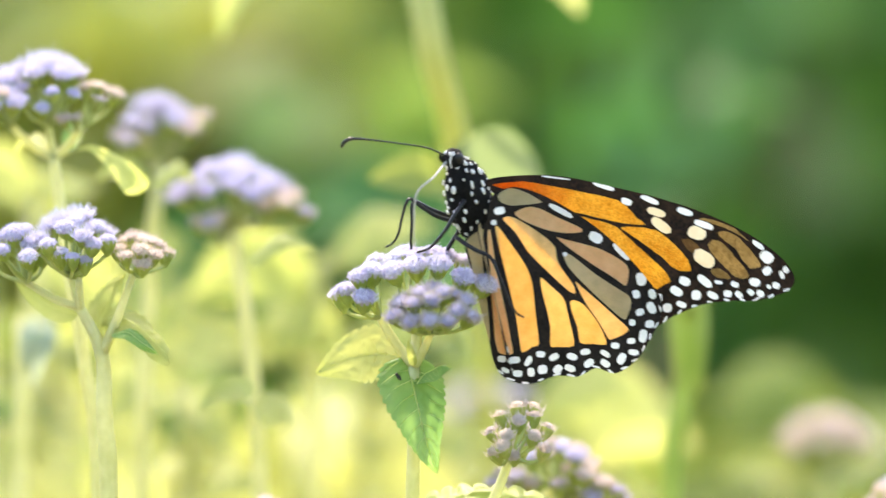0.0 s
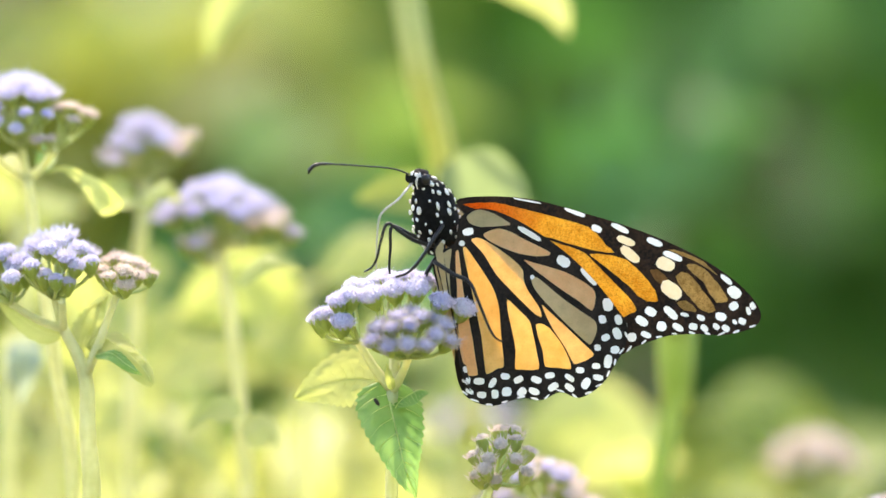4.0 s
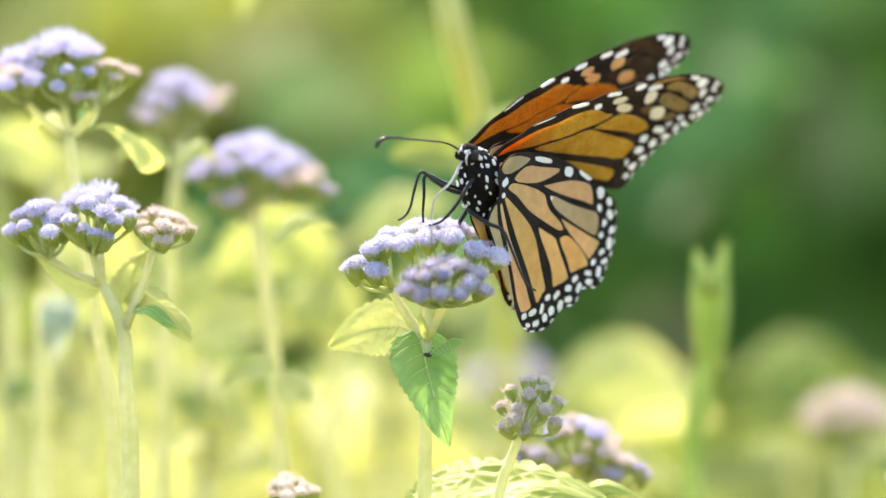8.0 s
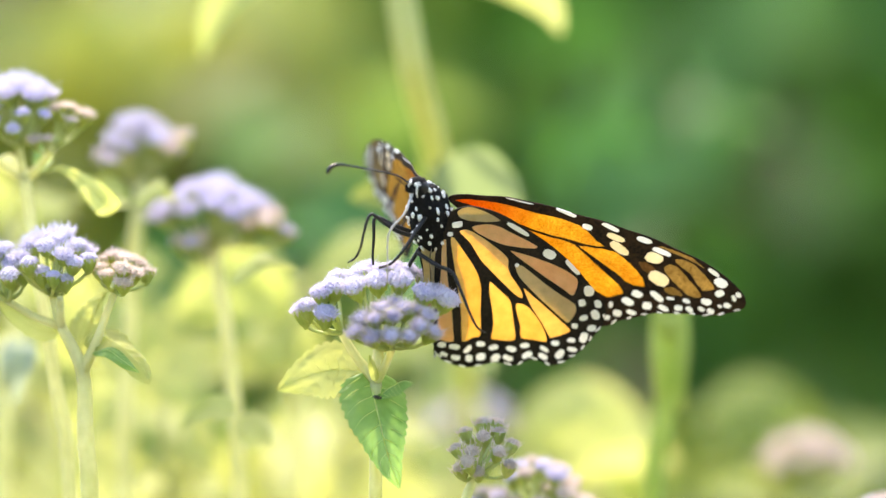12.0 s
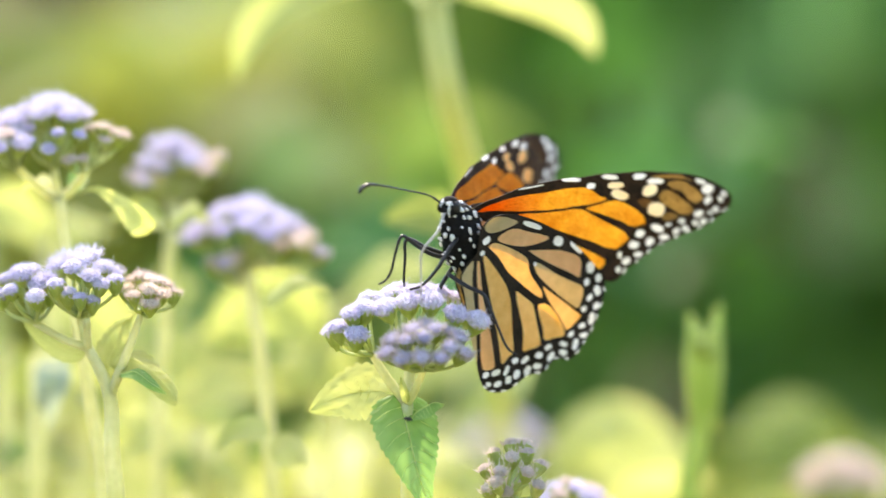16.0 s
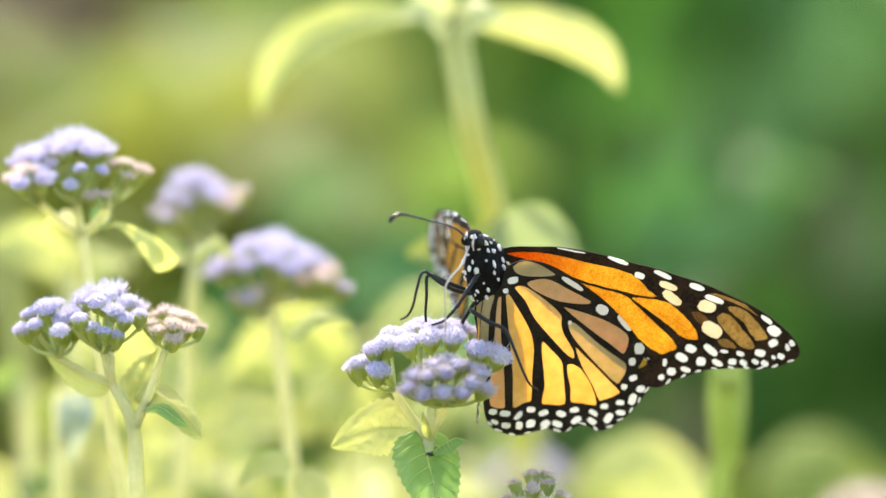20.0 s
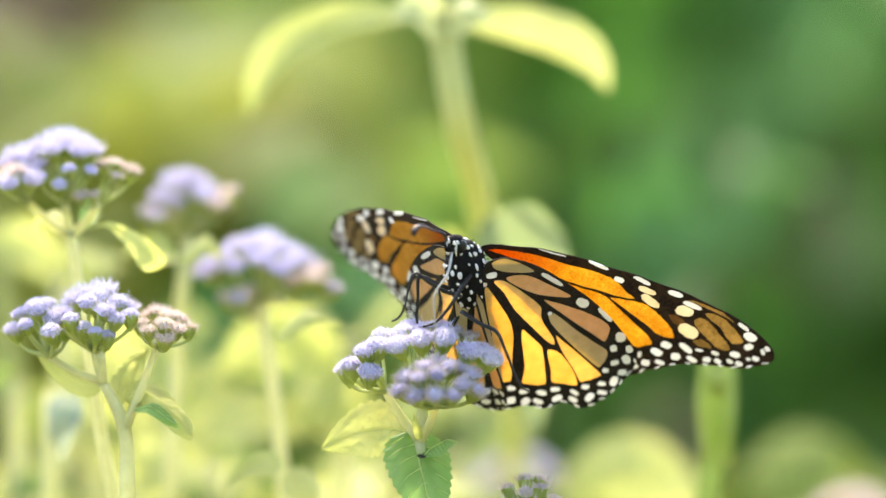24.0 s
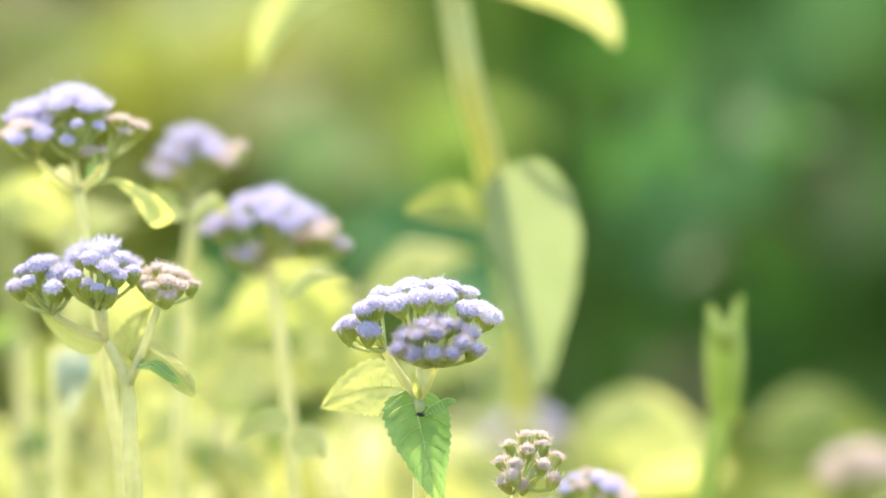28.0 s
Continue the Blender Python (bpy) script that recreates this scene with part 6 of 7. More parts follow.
    walk(near_forewing, [
        (0, pose(0.00345, -0.00095, 0.00252, 2.2, -0.0, 1.6)),
        (0.5, pose(0.00365, -0.00078, 0.00363, 5.9, -5.4, 4.6)),
        (1, pose(0.00399, -0.00064, 0.00297, -3.1, -1.2, -1.4)),
        (1.5, pose(0.00422, -0.00066, 0.00250, -2.0, -0.6, -1.5)),
        (2, pose(0.00418, -0.00067, 0.00317, -1.9, -1.8, -1.3)),
        (2.5, pose(0.00412, -0.00063, 0.00303, -2.9, -1.3, -1.4)),
        (3, pose(0.00401, -0.00058, 0.00272, -3.0, -0.1, -1.3)),
        (3.5, pose(0.00420, -0.00054, 0.00264, -3.8, 1.1, -1.5)),
        (5.5, pose(0.00401, -0.00045, 0.00301, 5.8, 0.1, 1.0)),
        (6, pose(0.00410, -0.00050, 0.00320, 14.1, 0.1, 3.3)),
        (6.5, pose(0.00311, 0.00268, 0.00284, 20.0, 3.4, 3.8)),
        (7, pose(0.00329, 0.00281, 0.00195, 19.9, 11.0, -13.4)),
        (7.5, pose(0.00332, 0.00277, 0.00241, 17.9, 6.3, -7.1)),
        (7.7, pose(0.00381, -0.00074, 0.00196, 4.3, 3.0, -2.3)),
        (7.8, pose(0.00385, -0.00078, 0.00198, 5.6, -0.9, 5.6)),
        (7.9, pose(0.00338, -0.00066, 0.00229, 8.5, -14.4, 38.1)),
        (8, pose(0.00228, 0.00032, 0.00470, 14.8, -17.1, 32.3)),
        (8.2, pose(0.00323, -0.00056, 0.00222, 15.0, -21.2, 29.4)),
        (8.5, pose(0.00295, -0.00009, 0.00455, 19.1, -20.0, 22.6)),
        (9, pose(0.00268, -0.00089, 0.00449, 29.8, -13.6, 13.5)),
        (9.5, pose(0.00297, -0.00033, 0.00438, 25.3, -7.4, 12.4)),
        (10, pose(0.00323, -0.00048, 0.00454, 29.1, -4.9, 4.0)),
        (10.5, pose(0.00359, -0.00040, 0.00401, 24.6, 1.3, -4.0)),
        (11, pose(0.00362, -0.00068, 0.00339, 24.5, 6.2, -9.3)),
        (11.5, pose(0.00371, -0.00062, 0.00324, 23.0, 6.8, -10.0)),
        (12, pose(0.00378, -0.00058, 0.00320, 22.8, 7.9, -10.8)),
        (12.5, pose(0.00341, -0.00058, 0.00302, 14.8, 6.7, -10.7)),
        (14.5, pose(0.00301, -0.00044, 0.00299, 15.2, 6.1, -7.6)),
        (15, pose(0.00308, -0.00049, 0.00300, 14.0, 6.8, -6.8)),
        (15.2, pose(0.00396, -0.00086, 0.00215, 11.2, 6.1, -9.3)),
        (15.3, pose(0.00395, -0.00083, 0.00215, 7.2, 2.5, -3.6)),
        (15.4, pose(0.00336, -0.00050, 0.00261, 5.5, -13.2, 40.0)),
        (15.5, pose(0.00165, 0.00066, 0.00476, 5.5, -12.6, 38.5)),
        (15.7, pose(0.00371, -0.00069, 0.00269, 10.3, -11.8, 28.3)),
        (16, pose(0.00212, -0.00039, 0.00455, 18.6, -9.1, 18.0)),
        (16.5, pose(0.00256, -0.00055, 0.00399, 18.7, -5.6, 14.0)),
        (17, pose(0.00272, -0.00052, 0.00413, 18.9, -5.7, 10.4)),
        (17.5, pose(0.00277, -0.00041, 0.00426, 17.0, -2.7, 6.8)),
        (18, pose(0.00325, -0.00046, 0.00363, 16.1, 2.4, 0.9)),
        (18.5, pose(0.00318, -0.00041, 0.00374, 14.4, 4.1, -4.1)),
        (19, pose(0.00322, -0.00037, 0.00353, 14.8, 4.8, -3.1)),
        (19.5, pose(0.00324, -0.00060, 0.00333, 13.7, 6.3, -6.8)),
        (20, pose(0.00308, -0.00074, 0.00336, 14.6, 6.7, -7.9)),
        (20.5, pose(0.00300, -0.00069, 0.00355, 11.5, 6.9, -10.8)),
        (22.5, pose(0.00359, -0.00025, 0.00373, 20.8, 10.1, -11.0)),
        (23, pose(0.00340, -0.00041, 0.00372, 20.3, 9.9, -12.9)),
        (23.5, pose(0.00330, -0.00054, 0.00359, 19.6, 11.6, -15.9)),
        (24, pose(0.00351, -0.00051, 0.00385, 22.9, 12.8, -18.3)),
        (24.5, pose(0.00346, -0.00027, 0.00377, 21.0, 13.5, -16.5)),
        (25, pose(0.00357, -0.00012, 0.00353, 19.2, 14.6, -16.1)),
        (25.5, pose(0.00339, 0.00001, 0.00403, 21.8, 11.5, -14.4)),
        (26, pose(0.00363, 0.00053, 0.00451, 25.6, 10.9, -13.8)),
        (26.3, pose(0.00510, -0.00185, 0.00252, 34.8, 3.6, -14.9)),
        (26.4, pose(0.00506, -0.00198, 0.00252, 31.3, -5.4, -11.7)),
        (26.5, pose(0.00448, -0.00165, 0.00248, 13.4, -47.3, 30.3)),
        (26.6, pose(0.00458, -0.00216, 0.00252, 13.2, -31.8, -13.8)),
        (26.7, pose(0.00456, -0.00177, 0.00250, -0.9, 28.8, -65.1)),
        (26.8, pose(0.00438, -0.00136, 0.00243, 22.4, -13.1, -36.6)),
        (26.9, pose(0.00412, -0.00095, 0.00238, 18.3, -36.1, 24.2)),
        (27, pose(0.00410, -0.00092, 0.00237, 17.6, -12.6, 11.4)),
        (27.1, pose(0.00407, -0.00088, 0.00237, 23.5, 6.6, -30.1)),
        (27.3, pose(0.00402, -0.00082, 0.00236, 21.4, -31.4, 15.2)),
        (27.6, pose(0.00395, -0.00073, 0.00234, 24.6, 3.2, -9.9)),
        (28, pose(0.00384, -0.00061, 0.00231, 20.8, -32.6, 18.6)),
    ])
    walk(near_hindwing, [
        (0, pose(0.00470, -0.00225, -0.00199, 1.7, -0.1, 1.2)),
        (0.5, pose(0.00472, -0.00218, -0.00100, 1.9, -3.7, 7.1)),
        (1, pose(0.00493, -0.00214, -0.00184, -4.8, -1.1, -1.5)),
        (1.5, pose(0.00543, -0.00215, -0.00236, -3.2, -1.8, -0.1)),
        (2, pose(0.00519, -0.00214, -0.00159, -3.5, -2.2, -0.3)),
        (2.5, pose(0.00495, -0.00217, -0.00169, -4.9, -1.4, -1.0)),
        (3, pose(0.00508, -0.00217, -0.00181, -4.3, -1.1, 0.6)),
        (3.5, pose(0.00525, -0.00219, -0.00205, -5.0, -0.2, 0.3)),
        (5.5, pose(0.00488, -0.00208, -0.00102, 8.2, -2.2, -5.3)),
        (6, pose(0.00465, -0.00211, -0.00085, 11.6, -1.7, 3.1)),
        (6.5, pose(0.00415, -0.00222, -0.00087, 19.1, 1.6, 3.1)),
        (7, pose(0.00403, -0.00269, -0.00087, 18.3, 8.2, -14.0)),
        (7.5, pose(0.00405, -0.00265, -0.00072, 17.6, 3.8, -7.6)),
        (7.7, pose(0.00469, -0.00320, -0.00171, 8.4, -0.4, 3.0)),
        (7.8, pose(0.00467, -0.00331, -0.00166, 5.8, -1.3, 7.5)),
        (7.9, pose(0.00464, -0.00342, -0.00161, 0.4, -4.7, 42.0)),
        (8, pose(0.00344, -0.00257, 0.00099, -3.9, -7.6, 44.6)),
        (8.2, pose(0.00471, -0.00315, -0.00172, 5.3, -8.8, 36.6)),
        (8.5, pose(0.00420, -0.00227, 0.00031, 8.7, -13.9, 33.9)),
        (9, pose(0.00331, -0.00288, -0.00006, 19.8, -10.5, 25.4)),
        (9.5, pose(0.00354, -0.00287, 0.00022, 16.7, -5.8, 23.2)),
        (10, pose(0.00345, -0.00300, 0.00041, 22.1, -4.4, 13.8)),
        (10.5, pose(0.00360, -0.00305, 0.00008, 20.1, 2.0, 4.6)),
        (11, pose(0.00344, -0.00312, -0.00058, 18.9, 6.3, -0.7)),
        (11.5, pose(0.00357, -0.00308, -0.00053, 17.6, 6.8, -2.6)),
        (12, pose(0.00358, -0.00308, -0.00050, 19.8, 7.7, -6.2)),
        (12.5, pose(0.00361, -0.00313, -0.00086, 14.1, 7.7, -5.2)),
        (14.5, pose(0.00372, -0.00302, -0.00072, 15.0, 7.1, 0.5)),
        (15, pose(0.00368, -0.00306, -0.00065, 11.6, 8.1, 0.5)),
        (15.2, pose(0.00456, -0.00364, -0.00148, 10.2, 7.1, -5.9)),
        (15.3, pose(0.00454, -0.00371, -0.00141, 8.6, 6.9, -6.4)),
        (15.4, pose(0.00452, -0.00377, -0.00134, 0.8, -4.6, 40.7)),
        (15.5, pose(0.00297, -0.00272, 0.00119, -6.3, -4.5, 45.1)),
        (15.7, pose(0.00451, -0.00374, -0.00143, 4.1, -2.5, 34.8)),
        (16, pose(0.00310, -0.00295, 0.00006, 10.2, -4.3, 29.3)),
        (16.5, pose(0.00330, -0.00297, -0.00047, 13.4, -1.6, 24.1)),
        (17, pose(0.00359, -0.00286, -0.00037, 14.4, -2.3, 20.1)),
        (17.5, pose(0.00337, -0.00294, -0.00014, 13.2, 0.7, 16.2)),
        (18, pose(0.00340, -0.00315, -0.00051, 13.2, 5.2, 9.7)),
        (18.5, pose(0.00346, -0.00310, -0.00038, 13.0, 6.5, 4.3)),
        (19, pose(0.00338, -0.00308, -0.00059, 12.9, 6.8, 5.2)),
        (19.5, pose(0.00346, -0.00313, -0.00088, 12.4, 8.5, 1.4)),
        (20, pose(0.00340, -0.00309, -0.00092, 15.3, 8.7, 1.2)),
        (20.5, pose(0.00337, -0.00312, -0.00081, 12.8, 9.2, -1.7)),
        (22.5, pose(0.00331, -0.00302, -0.00005, 18.1, 9.1, -3.0)),
        (23, pose(0.00331, -0.00299, -0.00023, 20.1, 9.0, -6.0)),
        (23.5, pose(0.00299, -0.00304, -0.00032, 19.9, 10.7, -8.8)),
        (24, pose(0.00297, -0.00304, 0.00003, 21.3, 11.2, -11.1)),
        (24.5, pose(0.00268, -0.00298, 0.00006, 20.0, 12.0, -9.4)),
        (25, pose(0.00268, -0.00304, 0.00014, 18.4, 13.2, -9.4)),
        (25.5, pose(0.00281, -0.00285, 0.00034, 20.7, 9.5, -7.3)),
        (26, pose(0.00292, -0.00257, 0.00110, 23.4, 8.3, -6.0)),
        (26.3, pose(0.00433, -0.00388, -0.00164, 34.7, -0.8, -3.2)),
        (26.4, pose(0.00443, -0.00362, -0.00184, 32.8, -6.9, -1.6)),
        (26.5, pose(0.00454, -0.00340, -0.00187, 28.1, -23.0, 23.5)),
        (26.6, pose(0.00436, -0.00369, -0.00190, 22.9, -17.6, -3.2)),
        (26.7, pose(0.00442, -0.00368, -0.00178, 14.0, 13.9, -38.3)),
        (26.8, pose(0.00464, -0.00315, -0.00189, 23.4, -1.9, -18.1)),
        (26.9, pose(0.00475, -0.00264, -0.00195, 14.8, -17.1, 25.8)),
        (27, pose(0.00476, -0.00260, -0.00195, 18.4, 2.1, 25.9)),
        (27.1, pose(0.00476, -0.00257, -0.00195, 24.4, -0.4, -14.3)),
        (27.3, pose(0.00477, -0.00250, -0.00196, 18.6, -12.6, 22.5)),
        (27.6, pose(0.00477, -0.00239, -0.00197, 25.3, -4.9, -4.2)),
        (28, pose(0.00477, -0.00225, -0.00198, 17.9, -13.7, 25.8)),
    ])
    walk(far_forewing, [
        (0, pose(-0.00006, 0.00308, 0.00329, -12.0, 9.0, 90.3)),
        (0.5, pose(-0.00027, 0.00324, 0.00400, -21.0, 11.0, 89.4)),
        (1, pose(0.00021, 0.00339, 0.00334, -11.5, 11.8, 90.6)),
        (1.5, pose(0.00065, 0.00336, 0.00302, -11.8, 12.7, 90.6)),
        (2, pose(0.00050, 0.00336, 0.00362, -8.1, 7.1, 91.5)),
        (2.5, pose(0.00038, 0.00339, 0.00342, -7.2, 7.5, 91.9)),
        (3, pose(0.00043, 0.00344, 0.00335, -6.5, 9.1, 91.8)),
        (3.5, pose(0.00065, 0.00349, 0.00318, -5.7, 10.3, 92.0)),
        (5.5, pose(0.00027, 0.00358, 0.00339, -2.9, -1.7, 89.6)),
        (6, pose(-0.00028, 0.00353, 0.00348, -14.1, 7.1, 84.4)),
        (6.5, pose(-0.00121, 0.00671, 0.00355, -28.5, 13.7, 72.9)),
        (7, pose(-0.00050, 0.00684, 0.00255, 5.3, -4.6, 93.6)),
        (7.5, pose(-0.00046, 0.00680, 0.00314, 5.6, -7.2, 87.3)),
        (7.7, pose(0.00030, 0.00328, 0.00275, 8.0, -8.6, 83.8)),
        (7.8, pose(0.00034, 0.00325, 0.00277, 8.2, -10.5, 75.1)),
        (7.9, pose(-0.00013, 0.00337, 0.00308, 9.0, -16.9, 39.4)),
        (8, pose(-0.00153, 0.00435, 0.00509, 13.2, -24.2, 35.6)),
        (8.2, pose(-0.00028, 0.00347, 0.00301, 20.6, -27.3, 31.7)),
        (8.5, pose(-0.00068, 0.00393, 0.00511, -3.1, -24.1, 52.9)),
        (9, pose(-0.00127, 0.00313, 0.00497, -11.2, -21.0, 62.5)),
        (9.5, pose(-0.00112, 0.00369, 0.00492, -7.2, -15.4, 65.3)),
        (10, pose(-0.00084, 0.00354, 0.00525, -11.0, -15.1, 73.8)),
        (10.5, pose(-0.00058, 0.00363, 0.00481, -8.3, -11.4, 84.2)),
        (11, pose(-0.00057, 0.00335, 0.00429, -9.0, -8.0, 90.9)),
        (11.5, pose(-0.00056, 0.00342, 0.00427, -8.2, -7.8, 92.5)),
        (12, pose(-0.00042, 0.00344, 0.00414, -8.7, -7.2, 94.4)),
        (12.5, pose(-0.00056, 0.00345, 0.00394, -2.3, -7.6, 93.5)),
        (14.5, pose(-0.00086, 0.00359, 0.00379, -4.7, -6.7, 89.8)),
        (15, pose(-0.00097, 0.00353, 0.00375, -3.5, -6.3, 90.6)),
        (15.2, pose(0.00044, 0.00316, 0.00294, -0.5, -6.9, 91.4)),
        (15.3, pose(0.00044, 0.00320, 0.00294, 4.8, -9.3, 85.1)),
        (15.4, pose(-0.00015, 0.00352, 0.00340, 6.2, -15.7, 41.4)),
        (15.5, pose(-0.00189, 0.00468, 0.00518, 5.4, -18.4, 42.0)),
        (15.7, pose(0.00019, 0.00334, 0.00348, 16.4, -18.8, 33.1)),
        (16, pose(-0.00165, 0.00363, 0.00470, 0.8, -14.7, 58.4)),
        (16.5, pose(-0.00144, 0.00347, 0.00422, -1.0, -12.8, 64.0)),
        (17, pose(-0.00126, 0.00350, 0.00451, -1.5, -13.9, 67.7)),
        (17.5, pose(-0.00118, 0.00362, 0.00473, -0.8, -11.8, 72.2)),
        (18, pose(-0.00091, 0.00357, 0.00438, -1.1, -8.4, 80.2)),
        (18.5, pose(-0.00074, 0.00362, 0.00449, -1.2, -7.7, 85.3)),
        (19, pose(-0.00090, 0.00365, 0.00434, -0.3, -7.3, 85.0)),
        (19.5, pose(-0.00074, 0.00342, 0.00414, -0.3, -6.6, 89.2)),
        (20, pose(-0.00077, 0.00329, 0.00415, -3.8, -6.1, 90.5)),
        (20.5, pose(-0.00059, 0.00334, 0.00419, -2.9, -6.0, 92.8)),
        (22.5, pose(-0.00060, 0.00377, 0.00448, -11.0, -3.9, 94.6)),
        (23, pose(-0.00068, 0.00361, 0.00456, -11.0, -4.3, 96.6)),
        (23.5, pose(-0.00080, 0.00350, 0.00451, -11.9, -3.1, 100.3)),
        (24, pose(-0.00065, 0.00353, 0.00475, -14.9, -2.6, 102.7)),
        (24.5, pose(-0.00082, 0.00377, 0.00474, -13.0, -1.5, 101.3)),
        (25, pose(-0.00078, 0.00392, 0.00445, -10.7, -0.6, 100.9)),
        (25.5, pose(-0.00089, 0.00404, 0.00486, -13.2, -3.0, 98.3)),
        (26, pose(-0.00067, 0.00457, 0.00539, -16.0, -3.5, 97.1)),
        (26.3, pose(0.00159, 0.00218, 0.00331, -25.3, -10.3, 96.5)),
        (26.4, pose(0.00155, 0.00205, 0.00331, -20.7, -18.6, 91.7)),
        (26.5, pose(0.00097, 0.00238, 0.00327, 11.6, -47.7, 33.3)),
        (26.6, pose(0.00107, 0.00187, 0.00331, 0.4, -44.9, 87.5)),
        (26.7, pose(0.00105, 0.00225, 0.00329, -3.8, 12.6, 145.6)),
        (26.8, pose(0.00086, 0.00267, 0.00322, -18.4, -29.5, 117.3)),
        (26.9, pose(0.00061, 0.00308, 0.00317, 2.6, -39.2, 45.1)),
        (27, pose(0.00059, 0.00311, 0.00316, -2.1, -20.4, 66.3)),
        (27.1, pose(0.00056, 0.00314, 0.00316, -18.1, -9.3, 112.1)),
        (27.3, pose(0.00051, 0.00320, 0.00315, -2.2, -37.4, 56.1)),
        (27.6, pose(0.00044, 0.00330, 0.00313, -13.9, -9.8, 91.5)),
        (28, pose(0.00033, 0.00341, 0.00310, -1.1, -37.5, 52.1)),
    ])
    walk(far_hindwing, [
        (0, pose(0.00143, 0.00151, -0.00124, -12.4, 8.2, 80.1)),
        (0.5, pose(0.00130, 0.00158, -0.00050, -13.5, 2.8, 60.9)),
        (1, pose(0.00162, 0.00161, -0.00139, -12.3, 11.5, 80.0)),
        (1.5, pose(0.00209, 0.00161, -0.00169, -12.9, 10.9, 80.3)),
        (2, pose(0.00185, 0.00162, -0.00106, -13.0, 10.3, 80.6)),
        (2.5, pose(0.00161, 0.00159, -0.00119, -12.6, 11.1, 80.8)),
        (3, pose(0.00171, 0.00159, -0.00118, -14.2, 8.1, 57.1)),
        (3.5, pose(0.00192, 0.00157, -0.00136, -13.9, 9.4, 57.1)),
        (5.5, pose(0.00132, 0.00168, -0.00010, -11.6, 3.5, 97.9)),
        (6, pose(0.00101, 0.00165, -0.00009, -7.7, -3.0, 78.2)),
        (6.5, pose(0.00071, 0.00153, -0.00013, -10.6, -6.6, 100.9)),
        (7, pose(0.00072, 0.00106, -0.00016, -1.5, -8.3, 91.0)),
        (7.5, pose(0.00066, 0.00111, 0.00013, -4.0, -6.9, 87.2)),
        (7.7, pose(0.00142, 0.00056, -0.00097, -2.9, -4.8, 80.9)),
        (7.8, pose(0.00139, 0.00045, -0.00092, -4.8, -2.0, 78.1)),
        (7.9, pose(0.00236, 0.00034, -0.00087, 0.9, -12.3, 43.9)),
        (8, pose(0.00103, 0.00119, 0.00126, 0.8, -15.2, 43.5)),
        (8.2, pose(0.00244, 0.00061, -0.00098, 6.4, -18.5, 41.9)),
        (8.5, pose(0.00165, 0.00149, 0.00074, 3.1, -22.9, 49.3)),
        (9, pose(0.00071, 0.00087, 0.00035, 7.9, -24.2, 50.5)),
        (9.5, pose(0.00094, 0.00089, 0.00067, 4.5, -20.3, 56.1)),
        (10, pose(0.00032, 0.00076, 0.00093, 6.1, -20.6, 60.4)),
        (10.5, pose(-0.00015, 0.00071, 0.00061, -0.7, -13.3, 75.6)),
        (11, pose(-0.00025, 0.00064, 0.00010, 2.4, -12.5, 74.5)),
        (11.5, pose(-0.00019, 0.00068, 0.00016, 2.6, -13.2, 77.1)),
        (12, pose(-0.00009, 0.00068, 0.00012, 0.3, -13.6, 79.2)),
        (12.5, pose(-0.00004, 0.00063, -0.00011, 1.6, -9.7, 81.6)),
        (14.5, pose(0.00002, 0.00074, -0.00004, 1.4, -8.6, 76.8)),
        (15, pose(-0.00011, 0.00070, -0.00009, 3.7, -8.0, 77.8)),
        (15.2, pose(0.00128, 0.00011, -0.00075, 2.0, -4.4, 80.5)),
        (15.3, pose(0.00126, 0.00005, -0.00068, 3.4, -4.6, 81.0)),
        (15.4, pose(0.00224, -0.00002, -0.00060, 1.4, -12.1, 42.5)),
        (15.5, pose(0.00049, 0.00103, 0.00128, 0.6, -12.8, 43.3)),
        (15.7, pose(0.00223, 0.00001, -0.00069, 6.2, -11.8, 42.0)),
        (16, pose(0.00031, 0.00081, 0.00019, 0.6, -14.3, 55.3)),
        (16.5, pose(0.00044, 0.00079, -0.00027, 3.3, -14.8, 59.2)),
        (17, pose(0.00069, 0.00090, -0.00009, 1.9, -17.4, 63.0)),
        (17.5, pose(0.00011, 0.00082, 0.00025, 2.6, -11.7, 67.4)),
        (18, pose(-0.00048, 0.00061, 0.00001, 1.7, -5.8, 75.6)),
        (18.5, pose(-0.00035, 0.00066, 0.00015, 0.7, -6.4, 81.5)),
        (19, pose(-0.00041, 0.00068, 0.00006, 1.6, -5.7, 80.9)),
        (19.5, pose(-0.00037, 0.00063, -0.00022, 4.6, -7.2, 77.2)),
        (20, pose(-0.00047, 0.00067, -0.00028, 5.7, -11.0, 76.3)),
        (20.5, pose(-0.00035, 0.00063, -0.00007, 2.2, -7.4, 80.9)),
        (22.5, pose(-0.00102, 0.00075, 0.00056, -13.0, 0.3, 94.4)),
        (23, pose(-0.00096, 0.00078, 0.00051, -13.4, -0.6, 97.0)),
        (23.5, pose(-0.00125, 0.00072, 0.00046, -13.6, 0.2, 100.7)),
        (24, pose(-0.00139, 0.00073, 0.00072, -15.5, -0.4, 103.1)),
        (24.5, pose(-0.00171, 0.00079, 0.00086, -13.0, 0.2, 100.6)),
        (25, pose(-0.00167, 0.00073, 0.00077, -11.5, 1.0, 99.9)),
        (25.5, pose(-0.00153, 0.00091, 0.00117, -13.8, -2.2, 97.2)),
        (26, pose(-0.00146, 0.00120, 0.00195, -16.1, -3.6, 95.9)),
        (26.3, pose(0.00106, -0.00012, -0.00091, -32.2, -3.3, 88.2)),
        (26.4, pose(0.00116, 0.00014, -0.00110, -32.7, -7.0, 86.1)),
